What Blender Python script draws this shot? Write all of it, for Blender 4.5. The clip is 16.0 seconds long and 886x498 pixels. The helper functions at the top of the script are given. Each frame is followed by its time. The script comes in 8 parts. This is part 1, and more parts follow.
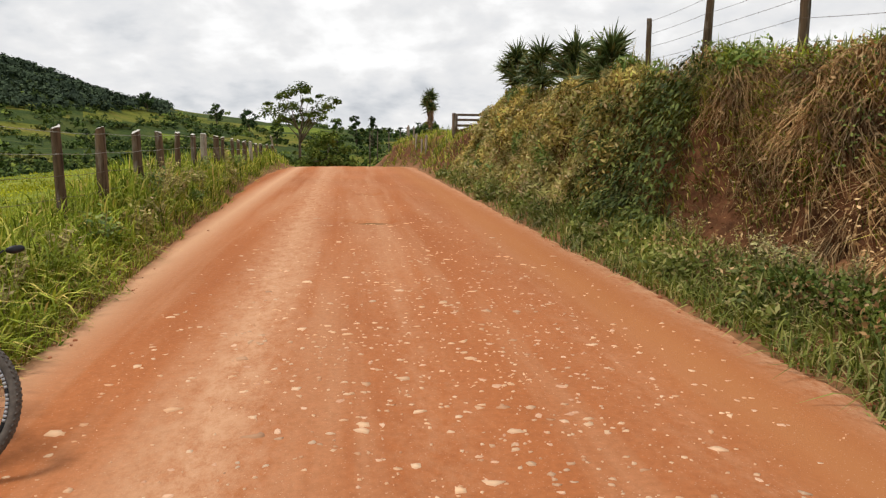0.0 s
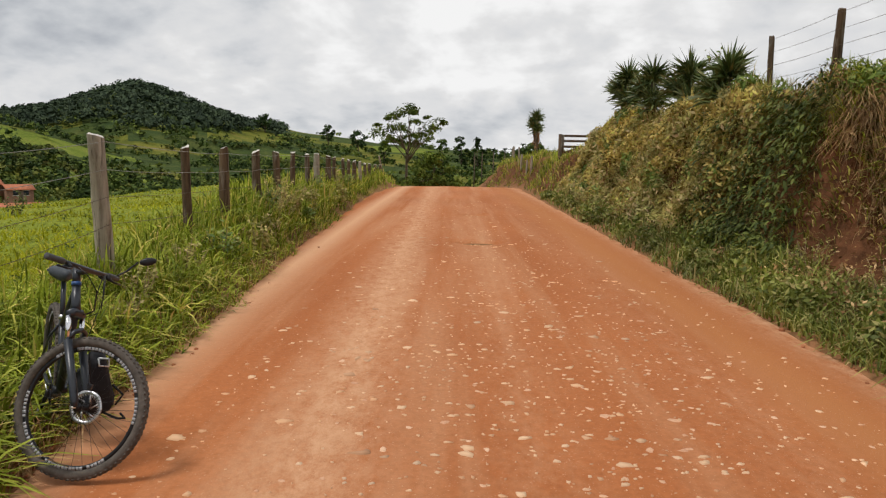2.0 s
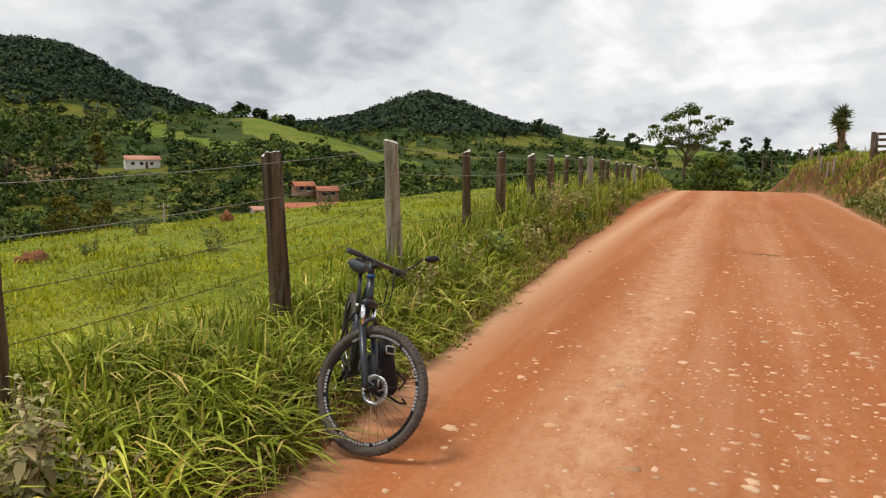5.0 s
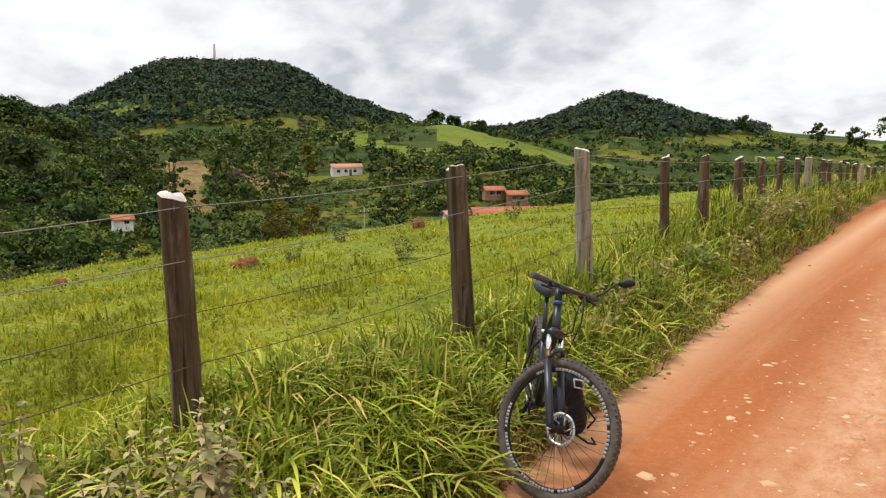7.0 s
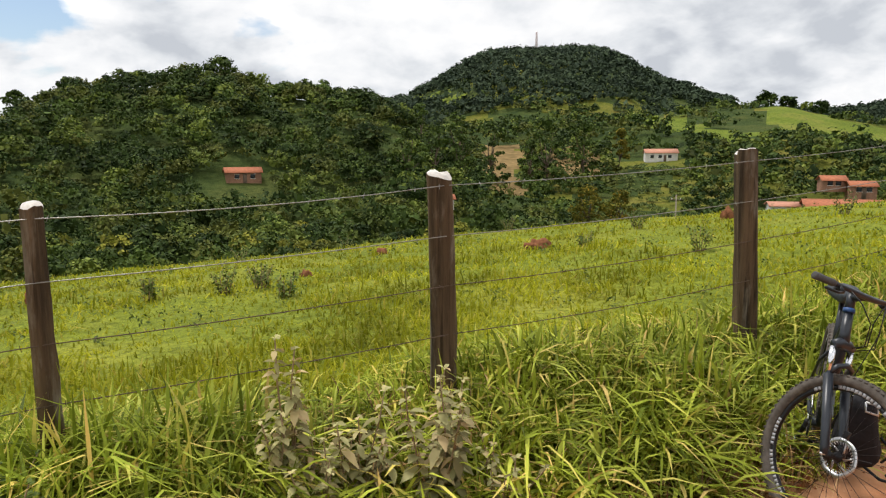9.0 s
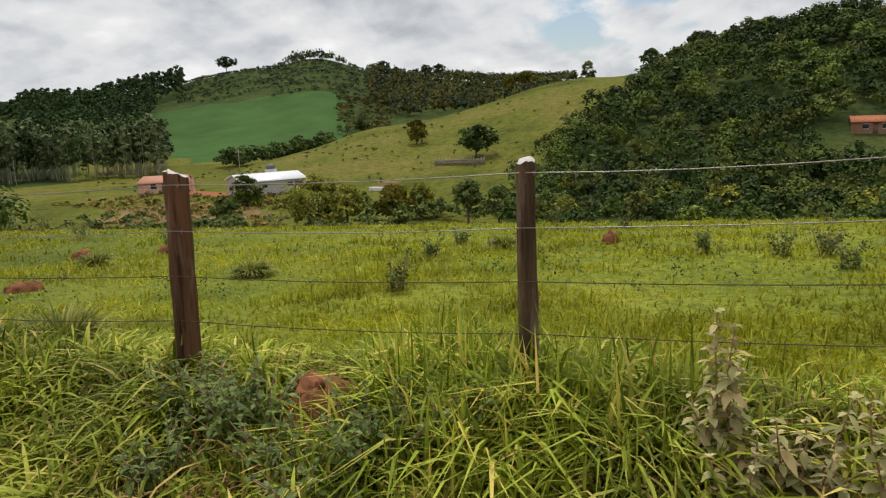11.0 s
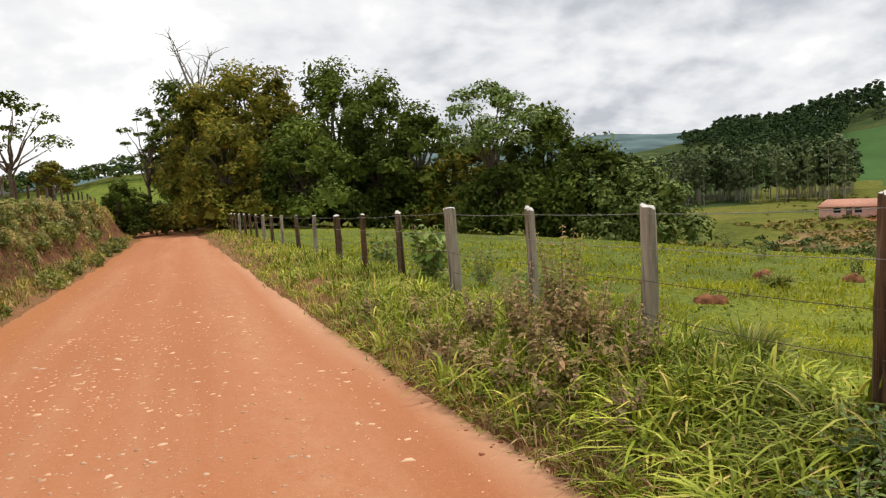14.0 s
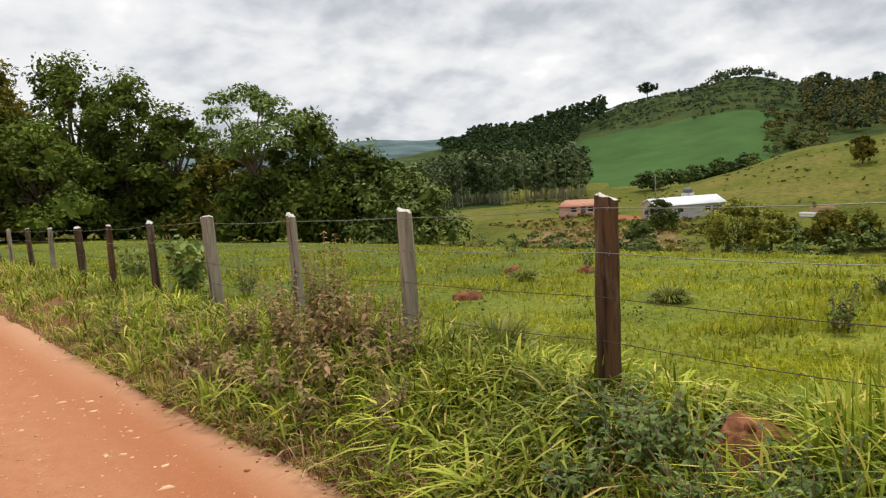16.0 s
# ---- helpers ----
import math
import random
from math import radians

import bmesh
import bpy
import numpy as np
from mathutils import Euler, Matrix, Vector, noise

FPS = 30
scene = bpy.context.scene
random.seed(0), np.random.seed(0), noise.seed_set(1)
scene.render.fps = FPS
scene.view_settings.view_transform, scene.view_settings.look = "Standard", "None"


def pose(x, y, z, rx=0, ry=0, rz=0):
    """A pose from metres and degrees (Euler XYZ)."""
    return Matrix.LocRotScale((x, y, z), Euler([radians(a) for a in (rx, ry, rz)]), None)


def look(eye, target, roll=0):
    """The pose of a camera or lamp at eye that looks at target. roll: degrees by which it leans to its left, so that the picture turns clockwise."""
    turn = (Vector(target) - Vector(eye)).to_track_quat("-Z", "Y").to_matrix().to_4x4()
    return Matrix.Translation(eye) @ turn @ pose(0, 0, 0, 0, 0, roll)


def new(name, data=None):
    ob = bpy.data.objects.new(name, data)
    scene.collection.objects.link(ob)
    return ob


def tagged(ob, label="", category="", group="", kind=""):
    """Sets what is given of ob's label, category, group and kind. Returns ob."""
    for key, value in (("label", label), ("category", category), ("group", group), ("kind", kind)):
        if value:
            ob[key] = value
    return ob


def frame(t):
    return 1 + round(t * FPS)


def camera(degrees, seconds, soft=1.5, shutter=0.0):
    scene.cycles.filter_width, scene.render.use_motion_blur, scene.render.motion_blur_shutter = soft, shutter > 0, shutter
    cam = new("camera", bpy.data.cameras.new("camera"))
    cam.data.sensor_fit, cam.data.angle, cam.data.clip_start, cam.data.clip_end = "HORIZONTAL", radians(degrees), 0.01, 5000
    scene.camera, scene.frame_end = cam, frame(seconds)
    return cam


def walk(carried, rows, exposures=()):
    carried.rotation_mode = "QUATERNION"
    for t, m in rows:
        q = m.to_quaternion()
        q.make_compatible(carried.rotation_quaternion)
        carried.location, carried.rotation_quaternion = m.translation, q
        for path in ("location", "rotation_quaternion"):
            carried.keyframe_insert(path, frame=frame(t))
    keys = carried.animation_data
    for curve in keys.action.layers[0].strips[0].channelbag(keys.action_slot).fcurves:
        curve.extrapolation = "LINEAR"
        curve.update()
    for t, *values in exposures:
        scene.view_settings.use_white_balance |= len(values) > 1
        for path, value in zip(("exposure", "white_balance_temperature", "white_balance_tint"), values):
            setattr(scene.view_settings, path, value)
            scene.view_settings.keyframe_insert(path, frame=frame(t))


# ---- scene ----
cam = camera(63.9, 16.0, soft=1.25)
PATH = [
    (0, (-0.387, -0.116, 1.675), (-0.116, 1.844, 1.38), 0.3),
    (0.5, (-0.406, -0.11, 1.69), (-0.184, 1.863, 1.452), 0.8),
    (1, (-0.415, -0.101, 1.687), (-0.287, 1.882, 1.458), 0.6),
    (1.5, (-0.421, -0.094, 1.682), (-0.373, 1.892, 1.452), 0.8),
    (2, (-0.431, -0.084, 1.684), (-0.445, 1.901, 1.443), 0.7),
    (2.5, (-0.443, -0.068, 1.686), (-0.534, 1.916, 1.447), 0.9),
    (3, (-0.447, -0.053, 1.685), (-0.609, 1.926, 1.448), 0.8),
    (3.5, (-0.458, -0.053, 1.686), (-0.715, 1.918, 1.463), 0.4),
    (4, (-0.476, -0.053, 1.685), (-0.904, 1.889, 1.471), 0.1),
    (4.5, (-0.48, -0.054, 1.677), (-1.087, 1.839, 1.46), -0.2),
    (4.7, (-0.474, -0.043, 1.675), (-1.142, 1.828, 1.45), 0.0),
    (6.8, (-0.668, 0.286, 1.741), (-1.801, 1.916, 1.497), -0.2),
    (7, (-0.649, 0.32, 1.744), (-1.851, 1.901, 1.517), -0.7),
    (7.5, (-0.57, 0.406, 1.741), (-1.917, 1.87, 1.539), 1.1),
    (8, (-0.52, 0.447, 1.732), (-1.956, 1.822, 1.514), -0.1),
    (8.5, (-0.507, 0.477, 1.724), (-2.082, 1.69, 1.504), 0.4),
    (8.7, (-0.495, 0.495, 1.723), (-2.143, 1.602, 1.485), 0.2),
    (10.8, (-0.566, 1.137, 1.749), (-2.486, 0.707, 1.391), -1.3),
    (11, (-0.521, 1.164, 1.748), (-2.381, 0.529, 1.379), -1.8),
    (11.5, (-0.454, 1.15, 1.742), (-2.114, 0.081, 1.427), -2.4),
    (12, (-0.423, 1.131, 1.743), (-1.912, -0.172, 1.452), -1.8),
    (12.2, (-0.434, 1.123, 1.744), (-1.791, -0.321, 1.47), -1.7),
    (12.5, (-0.412, 1.098, 1.745), (-1.595, -0.493, 1.481), -2.6),
    (13, (-0.448, 1.042, 1.748), (-1.365, -0.719, 1.51), -2.7),
    (13.5, (-0.465, 1.022, 1.743), (-1.193, -0.827, 1.516), -3.6),
    (14, (-0.488, 1.01, 1.74), (-1.168, -0.858, 1.524), -3.8),
    (14.5, (-0.496, 1.021, 1.735), (-1.184, -0.844, 1.515), -3.9),
    (15, (-0.526, 1.01, 1.739), (-1.333, -0.807, 1.52), -4.1),
    (15.5, (-0.532, 1.043, 1.739), (-1.596, -0.634, 1.504), -4.3),
    (16, (-0.537, 1.055, 1.742), (-1.774, -0.497, 1.497), -4.0),
]
walk(cam, [(t, look(eye, target, roll)) for t, eye, target, roll in PATH], [(0, -0.06), (0.5, -0.08), (1, -0.22), (3.5, -0.25), (4.5, -0.2), (7, 0.2), (8.7, 0.2), (10.8, -0.17), (11.5, -0.15), (13, 0.04), (14, 0.07), (16, 0.03)])

# ---- world and sun ----
SUN_AZ, SUN_EL = 112.0, 66.0        # bearing from +y towards -x, elevation
world = bpy.data.worlds.new("overcast_sky")
scene.world = world
world.use_nodes = True


def build_sky():
    nt = world.node_tree
    ln = nt.links.new
    nt.nodes.clear()
    out = nt.nodes.new("ShaderNodeOutputWorld")
    bg = nt.nodes.new("ShaderNodeBackground")
    sky = nt.nodes.new("ShaderNodeTexSky")
    sky.sky_type, sky.sun_disc = "NISHITA", False
    sky.sun_elevation, sky.sun_rotation = radians(SUN_EL), radians(-SUN_AZ)
    tc = nt.nodes.new("ShaderNodeTexCoord")
    sep = nt.nodes.new("ShaderNodeSeparateXYZ")
    ln(tc.outputs["Generated"], sep.inputs[0])

    def math_node(op, a, b=None, c=None):
        n = nt.nodes.new("ShaderNodeMath")
        n.operation = op
        for i, v in enumerate((a, b, c)):
            if v is None:
                continue
            if isinstance(v, (int, float)):
                n.inputs[i].default_value = v
            else:
                ln(v, n.inputs[i])
        return n.outputs[0]
    zz = math_node("ADD", math_node("MAXIMUM", sep.outputs[2], 0.0), 0.42)
    u, v = math_node("DIVIDE", sep.outputs[0], zz), math_node("DIVIDE", sep.outputs[1], zz)
    comb = nt.nodes.new("ShaderNodeCombineXYZ")
    ln(u, comb.inputs[0]); ln(v, comb.inputs[1])

    def cloud_noise(scale, detail, rough, shift, bend=0.12):
        m = nt.nodes.new("ShaderNodeMapping")
        m.inputs["Location"].default_value = shift
        ln(comb.outputs[0], m.inputs[0])
        n = nt.nodes.new("ShaderNodeTexNoise")
        n.inputs["Scale"].default_value, n.inputs["Detail"].default_value, n.inputs["Roughness"].default_value = scale, detail, rough
        n.inputs["Distortion"].default_value = bend
        ln(m.outputs[0], n.inputs["Vector"])
        return n.outputs["Fac"]

    def ramp(fac, stops):
        r = nt.nodes.new("ShaderNodeValToRGB")
        e = r.color_ramp.elements
        e[0].position, e[0].color = stops[0]
        e[1].position, e[1].color = stops[-1]
        for p, c in stops[1:-1]:
            e.new(p).color = c
        ln(fac, r.inputs[0])
        return r.outputs[0]
    # thick cloud is grey below, its sunward shoulders are white: one noise, and the same noise a little towards the sun
    sx, sy = -math.sin(radians(SUN_AZ)), math.cos(radians(SUN_AZ))
    here = cloud_noise(1.5, 7, 0.50, (3.1, 1.7, 0), 0.2)
    there = cloud_noise(1.5, 7, 0.50, (3.1 + 0.11 * sx, 1.7 + 0.11 * sy, 0), 0.2)
    edge = math_node("SUBTRACT", here, there)
    puffs = cloud_noise(4.4, 7, 0.52, (1.3, 6.7, 0), 0.15)
    puffs_there = cloud_noise(4.4, 7, 0.52, (1.3 + 0.055 * sx, 6.7 + 0.055 * sy, 0), 0.15)
    relief = math_node("ADD", math_node("MULTIPLY", edge, 1.0), math_node("MULTIPLY", math_node("SUBTRACT", puffs, puffs_there), 1.0))
    depth = math_node("ADD", math_node("MULTIPLY", here, -1.0), math_node("ADD", math_node("MULTIPLY", puffs, -0.5), 1.265))
    ahead = math_node("POWER", math_node("ABSOLUTE", sep.outputs[1]), 8.0)
    sideways = math_node("ADD", math_node("MULTIPLY", sep.outputs[1], 0.004), math_node("ADD", math_node("MULTIPLY", sep.outputs[0], 0.03), math_node("MULTIPLY", math_node("MAXIMUM", sep.outputs[0], 0.0), 0.25)))
    along_road = math_node("SUBTRACT", math_node("ADD", math_node("MULTIPLY", ahead, 0.185), sideways), 0.062)
    gap_dir = math_node("ADD", math_node("MULTIPLY", sep.outputs[0], -math.sin(radians(97))), math_node("MULTIPLY", sep.outputs[1], math.cos(radians(97))))
    opening = math_node("MAXIMUM", math_node("SUBTRACT", gap_dir, 0.84), 0.0)
    tone = math_node("ADD", math_node("ADD", depth, relief), math_node("ADD", along_road, math_node("MULTIPLY", opening, 0.9)))
    body = ramp(tone, [(0.30, (0.56, 0.59, 0.64, 1)), (0.42, (0.74, 0.765, 0.80, 1)), (0.52, (0.885, 0.895, 0.915, 1)), (0.62, (0.97, 0.97, 0.975, 1)), (0.75, (1.16, 1.16, 1.16, 1))])
    # the cover opens towards the valley's far end
    open_sky = math_node("MULTIPLY", opening, 1.25)
    thick = math_node("SUBTRACT", math_node("ADD", math_node("MULTIPLY", here, 0.55), math_node("ADD", math_node("MULTIPLY", puffs, 0.35), 0.08)), open_sky)
    cover = ramp(thick, [(0.30, (0, 0, 0, 1)), (0.345, (1, 1, 1, 1))])
    blue = nt.nodes.new("ShaderNodeMix")
    blue.data_type, blue.blend_type = "RGBA", "MULTIPLY"
    blue.inputs[0].default_value = 1.0
    ln(sky.outputs[0], blue.inputs[6])
    blue.inputs[7].default_value = (0.12, 0.12, 0.12, 1)
    mix = nt.nodes.new("ShaderNodeMix")
    mix.data_type = "RGBA"
    ln(cover, mix.inputs[0])
    ln(blue.outputs[2], mix.inputs[6])
    ln(body, mix.inputs[7])
    ln(mix.outputs[2], bg.inputs["Color"])
    bg.inputs["Strength"].default_value = 0.92
    ln(bg.outputs[0], out.inputs[0])


build_sky()
sun_data = bpy.data.lights.new("sun", "SUN")
sun_data.energy, sun_data.angle, sun_data.color = 2.5, radians(15), (1.0, 0.96, 0.9)
sun = new("sun", sun_data)
sun_dir = Vector((-math.sin(radians(SUN_AZ)) * math.cos(radians(SUN_EL)), math.cos(radians(SUN_AZ)) * math.cos(radians(SUN_EL)), math.sin(radians(SUN_EL))))
sun.matrix_world = look(sun_dir * 60, (0, 0, 0))

# ---- mesh tools ----
rng = np.random.default_rng(11)


def smooth(a, b, v):
    s = np.clip((np.asarray(v, float) - a) / (b - a), 0, 1)
    return s * s * (3 - 2 * s)


def lattice(ix, iy, seed):
    h = (ix * 374761393 + iy * 668265263 + seed * 974634777) & 0x7FFFFFFF
    h = ((h ^ (h >> 13)) * 1274126177) & 0x7FFFFFFF
    return ((h ^ (h >> 16)) & 0xFFFF) / 65535.0


def value_noise(x, y, seed=0):
    """Smooth noise of about -1 to 1, one cell a unit."""
    x, y = np.asarray(x, float), np.asarray(y, float)
    ix, iy = np.floor(x).astype(np.int64), np.floor(y).astype(np.int64)
    fx, fy = x - ix, y - iy
    fx, fy = fx * fx * (3 - 2 * fx), fy * fy * (3 - 2 * fy)
    a, b = lattice(ix, iy, seed), lattice(ix + 1, iy, seed)
    c, d = lattice(ix, iy + 1, seed), lattice(ix + 1, iy + 1, seed)
    return 2 * ((a * (1 - fx) + b * fx) * (1 - fy) + (c * (1 - fx) + d * fx) * fy) - 1


def mesh_of(name, verts, polys, material, is_smooth=False):
    """One mesh from an array of vertices and a list of index arrays (rows of 3 or 4)."""
    me = bpy.data.meshes.new(name)
    verts = np.asarray(verts, np.float32).reshape(-1, 3)
    me.vertices.add(len(verts))
    me.vertices.foreach_set("co", verts.ravel())
    polys = [np.asarray(p, np.int32) for p in polys if len(p)]
    loops = np.concatenate([p.ravel() for p in polys])
    sizes = np.concatenate([np.full(len(p), p.shape[1], np.int32) for p in polys])
    me.loops.add(len(loops))
    me.loops.foreach_set("vertex_index", loops)
    me.polygons.add(len(sizes))
    me.polygons.foreach_set("loop_start", np.concatenate([[0], np.cumsum(sizes)[:-1]]).astype(np.int32))
    if is_smooth:
        me.polygons.foreach_set("use_smooth", np.ones(len(sizes), bool))
    me.update(calc_edges=True)
    for m in material if isinstance(material, (list, tuple)) else [material]:
        me.materials.append(m)
    return me


class Soup:
    """Collects vertices and faces for one mesh."""

    def __init__(self):
        self.v, self.q, self.t, self.n = [], [], [], 0

    def add(self, verts, quads=None, tris=None):
        verts = np.asarray(verts, float).reshape(-1, 3)
        if quads is not None and len(quads):
            self.q.append(np.asarray(quads) + self.n)
        if tris is not None and len(tris):
            self.t.append(np.asarray(tris) + self.n)
        self.v.append(verts)
        self.n += len(verts)
        return self

    def mesh(self, name, material, is_smooth=False):
        polys = []
        if self.q:
            polys.append(np.concatenate(self.q))
        if self.t:
            polys.append(np.concatenate(self.t))
        return mesh_of(name, np.concatenate(self.v), polys, material, is_smooth)

    def tube(self, pts, radii, sides=8, cap=True):
        pts = np.asarray(pts, float)
        radii = np.broadcast_to(np.asarray(radii, float), (len(pts),))
        tang = np.gradient(pts, axis=0)
        tang /= np.linalg.norm(tang, axis=1)[:, None] + 1e-9
        ref = np.array([0, 0, 1.0]) if abs(tang[0][2]) < 0.9 else np.array([1.0, 0, 0])
        rings = []
        u = np.cross(tang[0], ref)
        u /= np.linalg.norm(u)
        a = np.linspace(0, 2 * np.pi, sides, endpoint=False)
        for p, tg, r in zip(pts, tang, radii):
            u = u - tg * np.dot(u, tg)
            u /= np.linalg.norm(u) + 1e-9
            w = np.cross(tg, u)
            rings.append(p + r * (np.cos(a)[:, None] * u + np.sin(a)[:, None] * w))
        v = np.concatenate(rings)
        n, k = len(pts), sides
        i, j = np.meshgrid(np.arange(n - 1), np.arange(k), indexing="ij")
        q = np.stack([i * k + j, i * k + (j + 1) % k, (i + 1) * k + (j + 1) % k, (i + 1) * k + j], -1).reshape(-1, 4)
        t = []
        if cap:
            v = np.concatenate([v, pts[:1], pts[-1:]])
            for j in range(k):
                t.append([n * k, (j + 1) % k, j])
                t.append([n * k + 1, (n - 1) * k + j, (n - 1) * k + (j + 1) % k])
        return self.add(v, q, np.array(t) if t else None)

    def box(self, lo, hi, m=None):
        v = np.array([[x, y, z] for z in (lo[2], hi[2]) for y in (lo[1], hi[1]) for x in (lo[0], hi[0])], float)
        if m is not None:
            m = np.array(m)
            v = v @ m[:3, :3].T + m[:3, 3]
        return self.add(v, [[0, 2, 3, 1], [4, 5, 7, 6], [0, 1, 5, 4], [2, 6, 7, 3], [0, 4, 6, 2], [1, 3, 7, 5]])


def part(name, me, parent, label=""):
    ob = new(name, me)
    ob.parent = parent
    if label:
        ob["label"] = label
    return ob


def thing(name, label, category, place=(0, 0, 0), group="", kind=""):
    ob = new(name)
    ob.location = place
    ob.empty_display_size = 0.1
    return tagged(ob, label, category, group, kind)


# ---- materials ----
def material(name, rough=0.8, metal=0.0, spec=0.3):
    m = bpy.data.materials.new(name)
    m.use_nodes = True
    b = m.node_tree.nodes["Principled BSDF"]
    b.inputs["Roughness"].default_value, b.inputs["Metallic"].default_value = rough, metal
    b.inputs["Specular IOR Level"].default_value = spec
    return m, m.node_tree, b


def colour_ramp(nt, fac, stops):
    r = nt.nodes.new("ShaderNodeValToRGB")
    e = r.color_ramp.elements
    e[0].position, e[0].color = stops[0][0], (*stops[0][1], 1)
    e[1].position, e[1].color = stops[-1][0], (*stops[-1][1], 1)
    for p, c in stops[1:-1]:
        e.new(p).color = (*c, 1)
    nt.links.new(fac, r.inputs[0])
    return r.outputs[0]


def noise_fac(nt, scale, detail=5, rough=0.6, stretch=(1, 1, 1), shift=(0, 0, 0)):
    geo = nt.nodes.new("ShaderNodeNewGeometry")
    mp = nt.nodes.new("ShaderNodeMapping")
    mp.inputs["Scale"].default_value, mp.inputs["Location"].default_value = stretch, shift
    nt.links.new(geo.outputs["Position"], mp.inputs[0])
    n = nt.nodes.new("ShaderNodeTexNoise")
    n.inputs["Scale"].default_value, n.inputs["Detail"].default_value, n.inputs["Roughness"].default_value = scale, detail, rough
    nt.links.new(mp.outputs[0], n.inputs["Vector"])
    return n.outputs["Fac"]


def mixed(nt, fac, a, b, blend="MIX"):
    n = nt.nodes.new("ShaderNodeMix")
    n.data_type, n.blend_type = "RGBA", blend
    for socket, v in ((n.inputs[0], fac), (n.inputs[6], a), (n.inputs[7], b)):
        if isinstance(v, (int, float)):
            socket.default_value = v
        elif isinstance(v, tuple):
            socket.default_value = (*v, 1)
        else:
            nt.links.new(v, socket)
    return n.outputs[2]


def bumped(nt, b, fac, strength, distance):
    n = nt.nodes.new("ShaderNodeBump")
    n.inputs["Strength"].default_value, n.inputs["Distance"].default_value = strength, distance
    nt.links.new(fac, n.inputs["Height"])
    nt.links.new(n.outputs[0], b.inputs["Normal"])


def plain(name, colour, rough=0.6, metal=0.0, vary=0.25, scale=18.0, bump=0.2, spec=0.3):
    m, nt, b = material(name, rough, metal, spec)
    f = noise_fac(nt, scale)
    dark, light = tuple(c * (1 - vary) for c in colour), tuple(min(1, c * (1 + vary)) for c in colour)
    nt.links.new(colour_ramp(nt, f, [(0.3, dark), (0.7, light)]), b.inputs["Base Color"])
    if bump:
        bumped(nt, b, f, bump, 0.01)
    return m


def leafy(name, stops, rough=0.55, big=0.05, spec=0.25, through_light=0.0, patch=0.28):
    """Foliage: each leaf or blade differs, and the whole varies slowly from place to place."""
    m, nt, b = material(name, rough, 0, spec)
    geo = nt.nodes.new("ShaderNodeNewGeometry")
    c = colour_ramp(nt, geo.outputs["Random Per Island"], stops)
    f = noise_fac(nt, big, 3)
    c2 = mixed(nt, 1.0, c, colour_ramp(nt, f, [(0.35, (1 - patch, 1 - patch, 1 - patch * 1.1)), (0.65, (1 + patch, 1 + patch * 0.85, 1 + patch * 0.3))]), "MULTIPLY")
    nt.links.new(c2, b.inputs["Base Color"])
    if through_light:
        tr = nt.nodes.new("ShaderNodeBsdfTranslucent")
        nt.links.new(c2, tr.inputs[0])
        ms = nt.nodes.new("ShaderNodeMixShader")
        ms.inputs[0].default_value = through_light
        nt.links.new(b.outputs[0], ms.inputs[1])
        nt.links.new(tr.outputs[0], ms.inputs[2])
        nt.links.new(ms.outputs[0], nt.nodes["Material Output"].inputs["Surface"])
    return m


